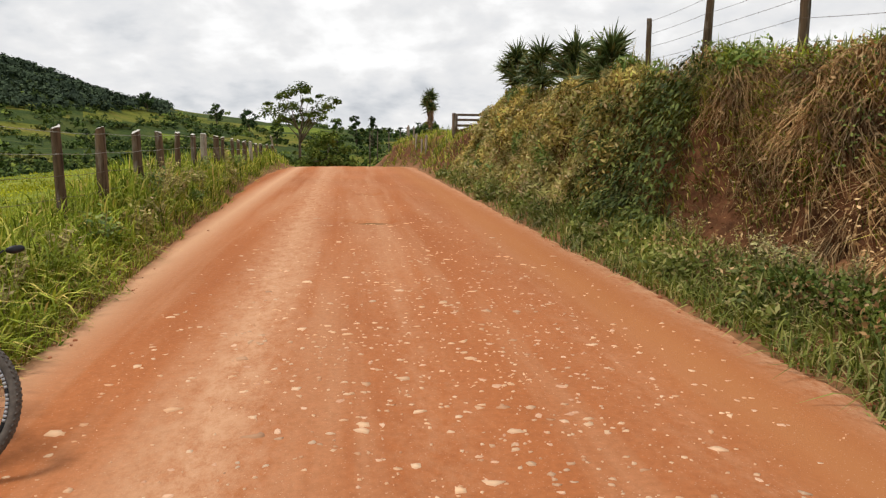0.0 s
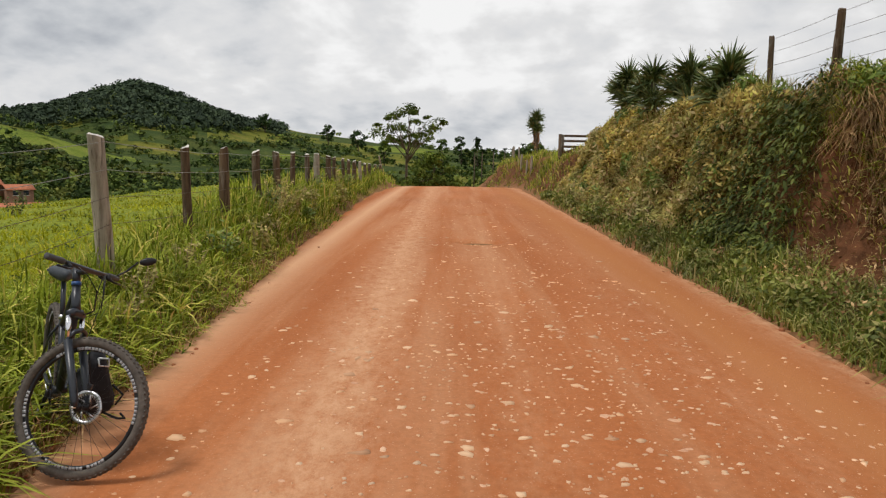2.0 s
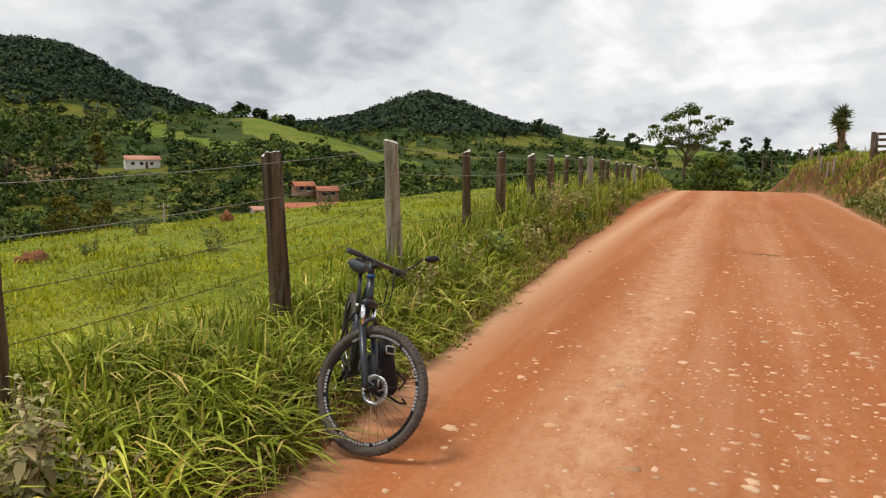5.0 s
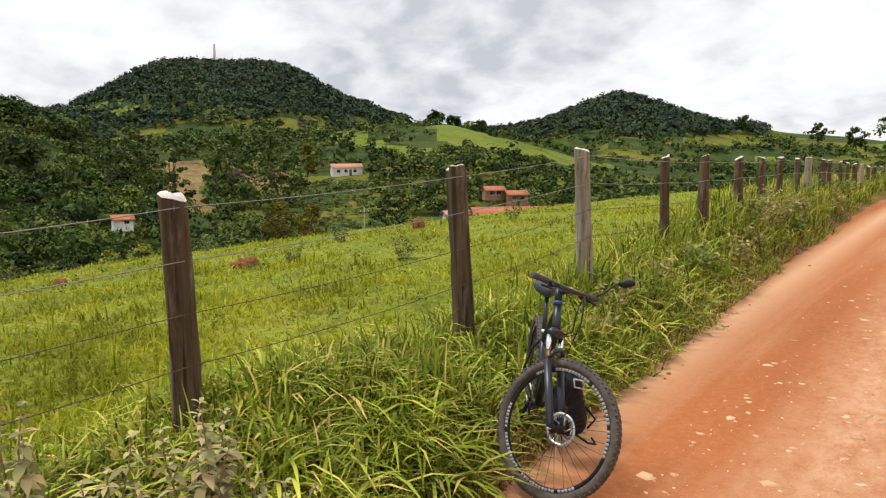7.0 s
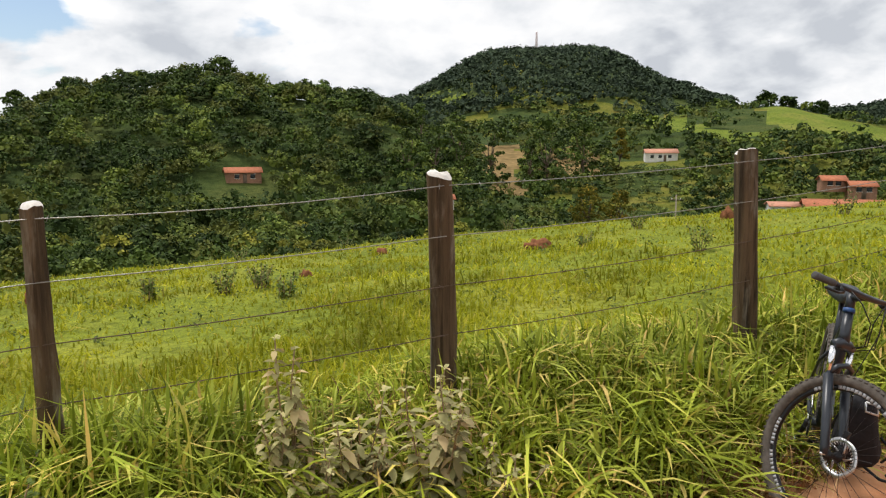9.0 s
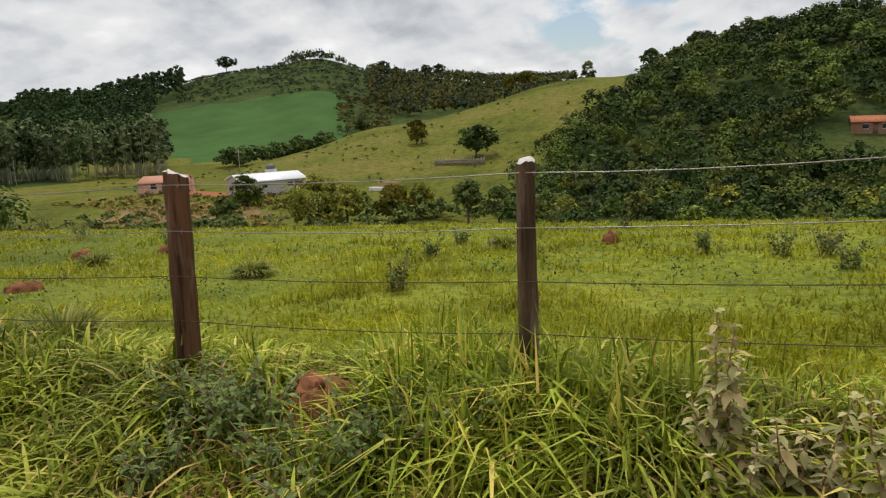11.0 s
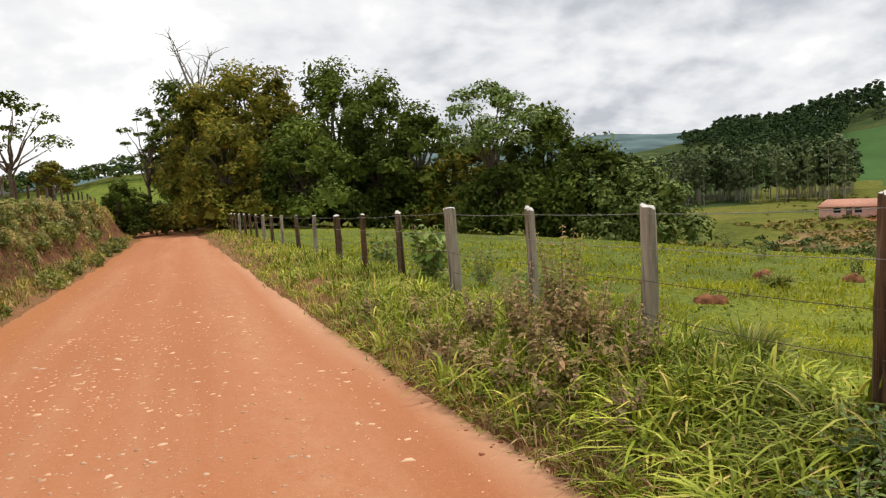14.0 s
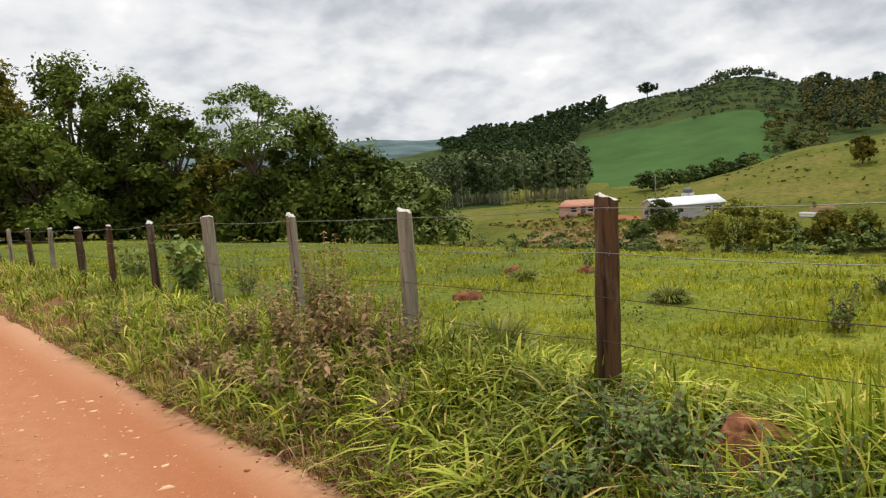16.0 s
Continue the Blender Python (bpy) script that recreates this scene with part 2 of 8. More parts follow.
def road_material():
    m, nt, b = material("red_dirt", 0.9, 0, 0.15)
    broad = noise_fac(nt, 0.5, 4, 0.55, (1.0, 0.35, 1))
    tracks = noise_fac(nt, 1.6, 5, 0.6, (1.0, 0.05, 1))
    fine = noise_fac(nt, 22, 6, 0.7)
    grit = noise_fac(nt, 140, 3, 0.7)
    c = colour_ramp(nt, broad, [(0.3, (0.35, 0.114, 0.038)), (0.7, (0.44, 0.153, 0.054))])
    c = mixed(nt, colour_ramp(nt, tracks, [(0.48, (0, 0, 0)), (0.68, (0.75, 0.75, 0.75))]), c, (0.50, 0.242, 0.122))
    c = mixed(nt, 1.0, c, colour_ramp(nt, fine, [(0.3, (0.84, 0.82, 0.8)), (0.7, (1.12, 1.12, 1.12))]), "MULTIPLY")
    # pale worn wheel tracks
    geo = nt.nodes.new("ShaderNodeNewGeometry")
    sep = nt.nodes.new("ShaderNodeSeparateXYZ")
    nt.links.new(geo.outputs["Position"], sep.inputs[0])

    def band(x0, half):
        a = nt.nodes.new("ShaderNodeMath")
        a.operation = "SUBTRACT"
        nt.links.new(sep.outputs[0], a.inputs[0])
        a.inputs[1].default_value = x0
        d = nt.nodes.new("ShaderNodeMath")
        d.operation = "ABSOLUTE"
        nt.links.new(a.outputs[0], d.inputs[0])
        r = nt.nodes.new("ShaderNodeMapRange")
        r.inputs[1].default_value, r.inputs[2].default_value, r.inputs[3].default_value, r.inputs[4].default_value = half, 0.0, 0.0, 1.0
        nt.links.new(d.outputs[0], r.inputs[0])
        return r.outputs[0]
    patchy = noise_fac(nt, 6.5, 9, 0.85, (1, 0.55, 1))
    ahead = nt.nodes.new("ShaderNodeMapRange")
    ahead.inputs[1].default_value, ahead.inputs[2].default_value, ahead.inputs[3].default_value, ahead.inputs[4].default_value = -2.0, 3.0, 0.6, 1.0
    nt.links.new(sep.outputs[1], ahead.inputs[0])
    for x0, half, k, lo in ((-1.2, 0.62, 0.95, 0.36), (0.1, 0.5, 0.35, 0.42), (1.6, 0.6, 0.3, 0.42), (2.95, 0.45, 0.9, 0.36), (-2.75, 0.5, 0.9, 0.2)):
        f = nt.nodes.new("ShaderNodeMath")
        f.operation = "MULTIPLY"
        worn = nt.nodes.new("ShaderNodeMath")
        worn.operation = "MULTIPLY"
        nt.links.new(band(x0, half), worn.inputs[0])
        nt.links.new(ahead.outputs[0], worn.inputs[1])
        nt.links.new(worn.outputs[0], f.inputs[0])
        nt.links.new(colour_ramp(nt, patchy, [(lo, (0, 0, 0)), (lo + 0.24, (k, k, k))]), f.inputs[1])
        c = mixed(nt, f.outputs[0], c, (0.61, 0.345, 0.195))
    dusty = nt.nodes.new("ShaderNodeMapRange")
    dusty.inputs[1].default_value, dusty.inputs[2].default_value, dusty.inputs[3].default_value, dusty.inputs[4].default_value = 1.0, -4.0, 0.0, 0.5
    nt.links.new(sep.outputs[1], dusty.inputs[0])
    c = mixed(nt, dusty.outputs[0], c, (0.47, 0.205, 0.105))
    for x0, y_start, y_end in ((-2.45, 1.0, -3.0), (-2.15, -5.0, -10.0)):
        rim, shoulder = nt.nodes.new("ShaderNodeMapRange"), nt.nodes.new("ShaderNodeMath")
        rim.inputs[1].default_value, rim.inputs[2].default_value, rim.inputs[3].default_value, rim.inputs[4].default_value = y_start, y_end, 0.0, 0.8
        nt.links.new(sep.outputs[1], rim.inputs[0])
        shoulder.operation = "MULTIPLY"
        nt.links.new(band(x0, 0.42), shoulder.inputs[0])
        nt.links.new(rim.outputs[0], shoulder.inputs[1])
        c = mixed(nt, shoulder.outputs[0], c, (0.60, 0.34, 0.20))
    c = mixed(nt, band(2.25, 0.55), c, mixed(nt, broad, (0.40, 0.15, 0.05), (0.45, 0.18, 0.068)))
    specks = noise_fac(nt, 75, 2, 0.5)
    c = mixed(nt, colour_ramp(nt, specks, [(0.66, (0, 0, 0)), (0.72, (0.7, 0.7, 0.7))]), c, (0.60, 0.36, 0.22))
    dots = noise_fac(nt, 45, 2, 0.5, (1, 1, 1), (9, 4, 2))
    c = mixed(nt, colour_ramp(nt, dots, [(0.68, (0, 0, 0)), (0.75, (0.22, 0.22, 0.22))]), c, (0.25, 0.09, 0.04))
    nt.links.new(c, b.inputs["Base Color"])
    mx = nt.nodes.new("ShaderNodeMath")
    mx.operation = "ADD"
    nt.links.new(fine, mx.inputs[0])
    nt.links.new(grit, mx.inputs[1])
    bumped(nt, b, mx.outputs[0], 0.35, 0.02)
    return m


def ground_material():
    """Pasture turf with soil where the slope is steep; fields and scrub in the distance."""
    m, nt, b = material("turf", 0.9, 0, 0.1)
    g1 = noise_fac(nt, 0.35, 6, 0.6)
    g2 = noise_fac(nt, 9, 5, 0.7)
    grass = colour_ramp(nt, g1, [(0.3, (0.12, 0.15, 0.018)), (0.5, (0.19, 0.225, 0.026)), (0.72, (0.27, 0.27, 0.04))])
    grass = mixed(nt, 1.0, grass, colour_ramp(nt, g2, [(0.3, (0.45, 0.48, 0.42)), (0.5, (0.95, 0.95, 0.9)), (0.7, (1.32, 1.27, 1.1))]), "MULTIPLY")
    grass = mixed(nt, 1.0, grass, colour_ramp(nt, noise_fac(nt, 42, 4, 0.75), [(0.34, (0.55, 0.58, 0.5)), (0.5, (0.98, 0.98, 0.95)), (0.66, (1.3, 1.25, 1.1))]), "MULTIPLY")
    far = noise_fac(nt, 0.012, 4, 0.6)
    scrub = colour_ramp(nt, noise_fac(nt, 0.12, 6, 0.7), [(0.35, (0.03, 0.05, 0.015)), (0.65, (0.085, 0.115, 0.03))])
    grass = mixed(nt, colour_ramp(nt, far, [(0.50, (0, 0, 0)), (0.58, (0.55, 0.55, 0.55))]), grass, scrub)
    geo = nt.nodes.new("ShaderNodeNewGeometry")
    sep = nt.nodes.new("ShaderNodeSeparateXYZ")
    nt.links.new(geo.outputs["Normal"], sep.inputs[0])
    soil = colour_ramp(nt, noise_fac(nt, 3, 6, 0.7), [(0.3, (0.055, 0.025, 0.012)), (0.7, (0.21, 0.088, 0.040))])
    steep = nt.nodes.new("ShaderNodeMapRange")
    steep.inputs[1].default_value, steep.inputs[2].default_value, steep.inputs[3].default_value, steep.inputs[4].default_value = 0.86, 0.7, 0.0, 1.0
    nt.links.new(sep.outputs[2], steep.inputs[0])
    litter = colour_ramp(nt, noise_fac(nt, 6, 6, 0.7), [(0.3, (0.15, 0.085, 0.036)), (0.55, (0.26, 0.125, 0.055)), (0.75, (0.37, 0.165, 0.08))])
    pos = nt.nodes.new("ShaderNodeSeparateXYZ")
    nt.links.new(geo.outputs["Position"], pos.inputs[0])
    fence_side = nt.nodes.new("ShaderNodeMapRange")
    fence_side.inputs[1].default_value, fence_side.inputs[2].default_value = -4.3, -3.6
    nt.links.new(pos.outputs[0], fence_side.inputs[0])
    top_side = nt.nodes.new("ShaderNodeMapRange")
    top_side.inputs[1].default_value, top_side.inputs[2].default_value = 7.5, 5.5
    nt.links.new(pos.outputs[0], top_side.inputs[0])
    both = nt.nodes.new("ShaderNodeMath")
    both.operation = "MULTIPLY"
    nt.links.new(fence_side.outputs[0], both.inputs[0])
    nt.links.new(top_side.outputs[0], both.inputs[1])
    grass = mixed(nt, both.outputs[0], grass, litter)
    c = mixed(nt, steep.outputs[0], grass, soil)
    nt.links.new(c, b.inputs["Base Color"])
    bumped(nt, b, g2, 0.5, 0.06)
    return m


M_ROAD = road_material()
M_GROUND = ground_material()
M_SOIL = plain("bare_red_soil", (0.33, 0.125, 0.06), 0.95, vary=0.4, scale=9, bump=0.6, spec=0.1)
M_PEBBLE = leafy("pale_flat_stones", [(0.0, (0.54, 0.29, 0.17)), (0.5, (0.68, 0.43, 0.28)), (1.0, (0.74, 0.51, 0.36))], 0.9, 0.6, 0.1)
M_VERGE = leafy("verge_blades", [(0.0, (0.0649, 0.0936, 0.00949)), (0.4, (0.246, 0.317, 0.031)), (0.8, (0.387, 0.438, 0.0684)), (0.94, (0.586, 0.507, 0.128)), (1.0, (0.727, 0.518, 0.201))], 0.55, 0.7, 0.1, 0.24, 0.34)
M_COARSE = leafy("coarse_blades", [(0.0, (0.075, 0.099, 0.00894)), (0.45, (0.292, 0.351, 0.0315)), (0.82, (0.452, 0.493, 0.079)), (0.93, (0.596, 0.527, 0.13)), (1.0, (0.714, 0.516, 0.195))], 0.55, 0.9, 0.12, 0.2, 0.36)
M_PASTURE = leafy("pasture_blades", [(0.0, (0.179, 0.202, 0.012)), (0.5, (0.301, 0.32, 0.0181)), (0.9, (0.385, 0.381, 0.0338)), (1.0, (0.451, 0.385, 0.0824))], 0.55, 0.9, 0.06, 0.38, 0.42)
M_DRY = leafy("dry_straw", [(0.0, (0.12, 0.062, 0.028)), (0.5, (0.31, 0.185, 0.092)), (1.0, (0.54, 0.38, 0.23))], 0.8, 1.3, 0.1, 0.1, 0.5)
M_GOLDEN = leafy("golden_grass", [(0.0, (0.22, 0.17, 0.05)), (0.35, (0.42, 0.34, 0.11)), (0.7, (0.62, 0.48, 0.20)), (1.0, (0.48, 0.50, 0.12))], 0.75, 0.6, 0.1, 0.25, 0.35)
M_THATCH = leafy("matted_bank_grass", [(0.0, (0.13, 0.13, 0.03)), (0.3, (0.31, 0.31, 0.062)), (0.55, (0.42, 0.33, 0.115)), (0.8, (0.58, 0.44, 0.19)), (1.0, (0.44, 0.48, 0.10))], 0.75, 0.7, 0.12, 0.15, 0.45)
M_LEAF = leafy("tree_leaves", [(0.0, (0.05, 0.078, 0.015)), (0.7, (0.105, 0.145, 0.027)), (1.0, (0.18, 0.205, 0.05))], 0.8, 0.3, 0.05, 0.2, 0.45)
M_LEAF_WARM = leafy("olive_tree_leaves", [(0.0, (0.075, 0.085, 0.016)), (0.6, (0.145, 0.145, 0.025)), (1.0, (0.26, 0.185, 0.034))], 0.8, 0.3, 0.05, 0.22, 0.45)
M_GROVE = leafy("grove_leaves", [(0.0, (0.06, 0.095, 0.018)), (0.7, (0.13, 0.18, 0.034)), (1.0, (0.22, 0.25, 0.06))], 0.75, 0.3, 0.08, 0.25, 0.45)
M_GROVE_WARM = leafy("olive_grove_leaves", [(0.0, (0.10, 0.112, 0.02)), (0.6, (0.20, 0.205, 0.034)), (1.0, (0.34, 0.25, 0.045))], 0.75, 0.3, 0.08, 0.28, 0.45)
M_WOODS = leafy("far_leaves", [(0.0, (0.036, 0.062, 0.017)), (0.65, (0.062, 0.101, 0.023)), (1.0, (0.102, 0.142, 0.034))], 0.7, 0.13, 0.1, 0.0, 0.55)
# Far forest: the bluish grey of aerial haze is mixed into the leaf colour.
M_HAZY = leafy("hazy_hill_leaves", [(0.0, (0.039, 0.059, 0.040)), (0.6, (0.051, 0.075, 0.048)), (1.0, (0.066, 0.092, 0.055))], 0.8, 0.04, 0.05, 0.0, 0.35)
M_PINE = leafy("plantation_leaves", [(0.0, (0.02, 0.042, 0.017)), (1.0, (0.055, 0.085, 0.03))], 0.8, 0.03, 0.05)
M_DUSTY = leafy("dusty_leaves", [(0.0, (0.15, 0.125, 0.06)), (0.35, (0.30, 0.29, 0.14)), (0.7, (0.44, 0.42, 0.22)), (1.0, (0.50, 0.37, 0.22))], 0.8, 1.0, 0.1, 0.15)
M_DUSTYGREEN = leafy("dusty_green_leaves", [(0.0, (0.19, 0.17, 0.055)), (0.4, (0.36, 0.35, 0.12)), (0.75, (0.50, 0.44, 0.20)), (1.0, (0.60, 0.44, 0.28))], 0.8, 1.2, 0.1, 0.35)
M_RUSSET = leafy("russet_shrub_leaves", [(0.0, (0.15, 0.12, 0.045)), (0.35, (0.27, 0.235, 0.09)), (0.65, (0.36, 0.26, 0.13)), (1.0, (0.50, 0.31, 0.19))], 0.8, 1.2, 0.1, 0.2)
M_SHRUB = leafy("shrub_leaves", [(0.0, (0.08, 0.13, 0.03)), (0.6, (0.17, 0.25, 0.05)), (1.0, (0.32, 0.36, 0.12))], 0.55, 0.8, 0.25, 0.2)
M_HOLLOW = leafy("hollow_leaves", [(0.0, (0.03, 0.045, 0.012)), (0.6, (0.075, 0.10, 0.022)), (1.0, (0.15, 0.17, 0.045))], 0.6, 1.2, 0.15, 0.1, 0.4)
M_CREEPER = leafy("creeper_leaves", [(0.0, (0.05, 0.085, 0.018)), (0.6, (0.10, 0.15, 0.03)), (1.0, (0.17, 0.225, 0.055))], 0.55, 1.2, 0.25, 0.15, 0.3)
M_YUCCA = leafy("sword_leaves", [(0.0, (0.055, 0.09, 0.028)), (0.7, (0.12, 0.16, 0.05)), (1.0, (0.25, 0.24, 0.10))], 0.45, 0.8, 0.35)
# Older olive bank grass, also darkened to carry the shade at the bank's foot.
M_BANKGRASS = leafy("shaded_bank_blades", [(0.0, (0.0731, 0.0989, 0.0172)), (0.4, (0.172, 0.206, 0.0361)), (0.75, (0.284, 0.301, 0.0817)), (1.0, (0.43, 0.361, 0.172))], 0.55, 0.6, 0.3, 0.3, 0.4)
M_BARK = plain("bark", (0.13, 0.095, 0.065), 0.9, vary=0.4, scale=6, bump=0.5)
M_PALE_BARK = plain("pale_bark", (0.36, 0.32, 0.26), 0.9, vary=0.3, scale=3, bump=0.3)



def hill_cover(name, low, mid, high):
    """Rough growth on a slope: broad patches and finer tufts."""
    m, nt, b = material(name, 0.95, 0, 0.05)
    c = colour_ramp(nt, noise_fac(nt, 0.05, 5, 0.65), [(0.32, low), (0.5, mid), (0.68, high)])
    c = mixed(nt, 1.0, c, colour_ramp(nt, noise_fac(nt, 0.7, 6, 0.75), [(0.34, (0.5, 0.56, 0.5)), (0.5, (0.95, 0.97, 0.95)), (0.68, (1.3, 1.2, 1.1))]), "MULTIPLY")
    nt.links.new(c, b.inputs["Base Color"])
    bumped(nt, b, noise_fac(nt, 0.9, 5, 0.7), 0.8, 0.5)
    return m


M_FAR_PASTURE = hill_cover("hill_pasture", (0.085, 0.096, 0.018), (0.138, 0.146, 0.025), (0.195, 0.165, 0.045))
M_MEADOW = hill_cover("bright_meadow", (0.105, 0.14, 0.022), (0.15, 0.19, 0.03), (0.20, 0.205, 0.046))
M_CROP = plain("green_crop", (0.056, 0.112, 0.03), 0.95, vary=0.2, scale=0.05, bump=0, spec=0.05)
M_SCRUB = hill_cover("hill_scrub", (0.032, 0.052, 0.018), (0.055, 0.078, 0.022), (0.085, 0.098, 0.028))
M_FALLOW = plain("fallow_field", (0.21, 0.145, 0.062), 0.95, vary=0.5, scale=0.3, bump=0, spec=0.05)
# Blue stands for the haze in front of the farthest ridge, put into its colour.
M_BLUE = plain("hazy_distant_hill", (0.105, 0.15, 0.15), 0.95, vary=0.4, scale=0.008, bump=0, spec=0.0)

# ---- the shape of the land ----
EYE = (-0.4, 0.25)


def along(y, *knots):
    ky, kz = zip(*knots)
    return sum(np.interp(np.asarray(y, float) + o, ky, kz) for o in (-1.6, -0.8, 0, 0.8, 1.6)) / 5


def road_z(y):
    return along(y, (-200, -5.5), (-90, -3.0), (-60, -1.75), (-27, -0.82), (-10, -0.32), (0, -0.06), (3.5, 0.0), (8, 0.09), (12, 0.17), (25, 0.33), (38, 0.40), (46, 0.15), (60, -1.0), (90, -4.5), (200, -12))


def road_left(y):
    return along(y, (-200, 6.0), (-90, 0.6), (-50, -1.55), (-41, -1.8), (-23.5, -2.07), (-13.4, -2.2), (-5.9, -2.4), (-2, -2.58), (2, -2.68), (5.7, -2.86), (8.5, -2.97), (13.5, -3.22), (19, -3.4), (29, -3.8), (33, -3.75), (40, -3.3), (60, -4.8), (200, -30))


def road_right(y):
    return along(y, (-200, 10.4), (-90, 5.0), (-50, 2.46), (-31, 2.52), (-13, 2.68), (0, 2.92), (4.2, 3.03), (8, 3.06), (16.6, 2.98), (24, 3.06), (39, 3.5), (60, 1.6), (200, -24))


def bank_z(y):
    return along(y, (-200, -4), (-70, -0.6), (-60, 0.45), (-45, 1.0), (-24, 1.45), (-13, 1.55), (0, 2.15), (5, 2.45), (7, 2.62), (8.8, 2.84), (10.5, 2.72), (17, 2.85), (25, 2.95), (27.5, 2.5), (29.5, 1.8), (34, 2.0), (44, 2.2), (50, 1.9), (58, 1.2), (66, -0.2), (75, -3), (200, -10))


def fence_x(y):
    return along(y, (-200, 2.5), (-60, -3.3), (-20, -4.0), (-1, -4.0), (2.3, -3.9), (12, -3.97), (25, -4.12), (40, -4.3), (60, -5.6), (200, -30))


RIDGES = [  # name, distance, where its foot begins, bearings, elevation of the crest seen from the road
    ("wooded", 230, 112, (40, 52, 58, 62, 64, 66, 67.5, 71, 75, 78, 80.4, 84, 86.8, 88.7, 90.7, 92.7, 94.7, 97.2, 99.8, 102, 104.2, 108.7, 114.1, 118.6, 125.6, 129.3, 135, 150), (-6, -2.5, -1, 0.6, 2.2, 3.2, 4.1, 4.4, 4.5, 5.0, 5.1, 4.9, 4.7, 4.2, 3.7, 3.2, 2.8, 2.8, 2.4, 1.9, 1.2, 0.0, -0.75, -2.0, -3.5, -4.4, -5, -6)),
    ("towered", 900, 330, (20, 33, 36.5, 38.5, 41, 43, 45, 46.3, 47.7, 49.1, 50.5, 53.5, 56, 58.5, 60.4, 62.1, 63.8, 65.5, 70, 80, 110), (1, 2.8, 3.1, 3.3, 3.9, 4.7, 5.2, 5.9, 6.9, 7.5, 7.8, 7.75, 7.85, 7.5, 6.7, 5.6, 4.7, 4.0, 3.2, 2.5, 0)),
    ("rounded", 750, 330, (-60, -20, -5, 0, 7, 10, 12.3, 16, 17.3, 19, 20.5, 22.7, 24.8, 26.4, 28.4, 30, 32, 37, 45, 60), (0.4, 0.6, 0.7, 1.0, 1.7, 1.9, 2.3, 2.8, 3.3, 3.9, 4.5, 5.15, 5.05, 4.4, 3.6, 3.1, 2.8, 2.9, 2.0, 0)),
    ("meadow", 420, 150, (-30, 0, 10, 18, 22, 24.8, 29.3, 32.6, 36, 38, 42, 46, 50, 60, 66, 75, 90), (-1.2, -0.9, -0.8, -0.6, -0.3, 0.1, 1.5, 2.4, 3.2, 3.2, 3.0, 2.8, 2.4, 1.8, 2.0, 1.5, 0)),
    ("crop", 600, 290, (80, 90, 99, 104, 109.5, 112.6, 114.7, 117, 119.4, 121, 124, 126.2, 128.6, 132, 134.3, 137.5, 140, 146, 160), (1, 2.0, 2.4, 2.5, 2.9, 3.1, 3.5, 4.5, 4.6, 4.15, 3.8, 3.3, 2.6, 2.1, 1.5, 1.5, 0.9, 0.4, 0)),
    ("blue", 2300, 1200, (100, 125, 135, 141, 147, 155, 165, 185, 200), (1, 1.5, 1.8, 1.7, 2.1, 1.7, 1.7, 1.3, 1.0)),
    ("back", 260, 110, (150, 165, 175, 182, 184.5, 187, 190, 200, 220, 260), (-2, 0, 0.9, 1.6, 1.5, 0.9, 0.7, 1.0, 1.5, 1.0)),
]
VALLEY = -12.5


def far_z(b, r):
    z = np.full(np.shape(r), VALLEY, float)
    z = np.where(np.cos(np.radians(b + 75)) > 0.35, 2.0, z)
    for _, R, foot, bs, es in RIDGES:
        elev = sum(np.interp(b + o, bs, es, period=360) for o in (-0.9, -0.45, 0, 0.45, 0.9)) / 5
        top = 1.7 + R * np.tan(np.radians(elev))
        edge = np.minimum(smooth(bs[0] - 8, bs[0] + 2, (b - bs[0] + 180) % 360 - 180 + bs[0]), smooth(-bs[-1] - 8, -bs[-1] + 2, -((b - bs[-1] + 180) % 360 - 180 + bs[-1])))
        s = np.clip((r - foot) / (R - foot), 0, 1)
        s = 0.5 * s + 0.5 * s * s * (3 - 2 * s)
        low = VALLEY if R > 200 else -12
        h = low + (top - low) * s - np.clip(r - R, 0, None) * 0.16
        z = np.maximum(z, low + (h - low) * edge)
    return z


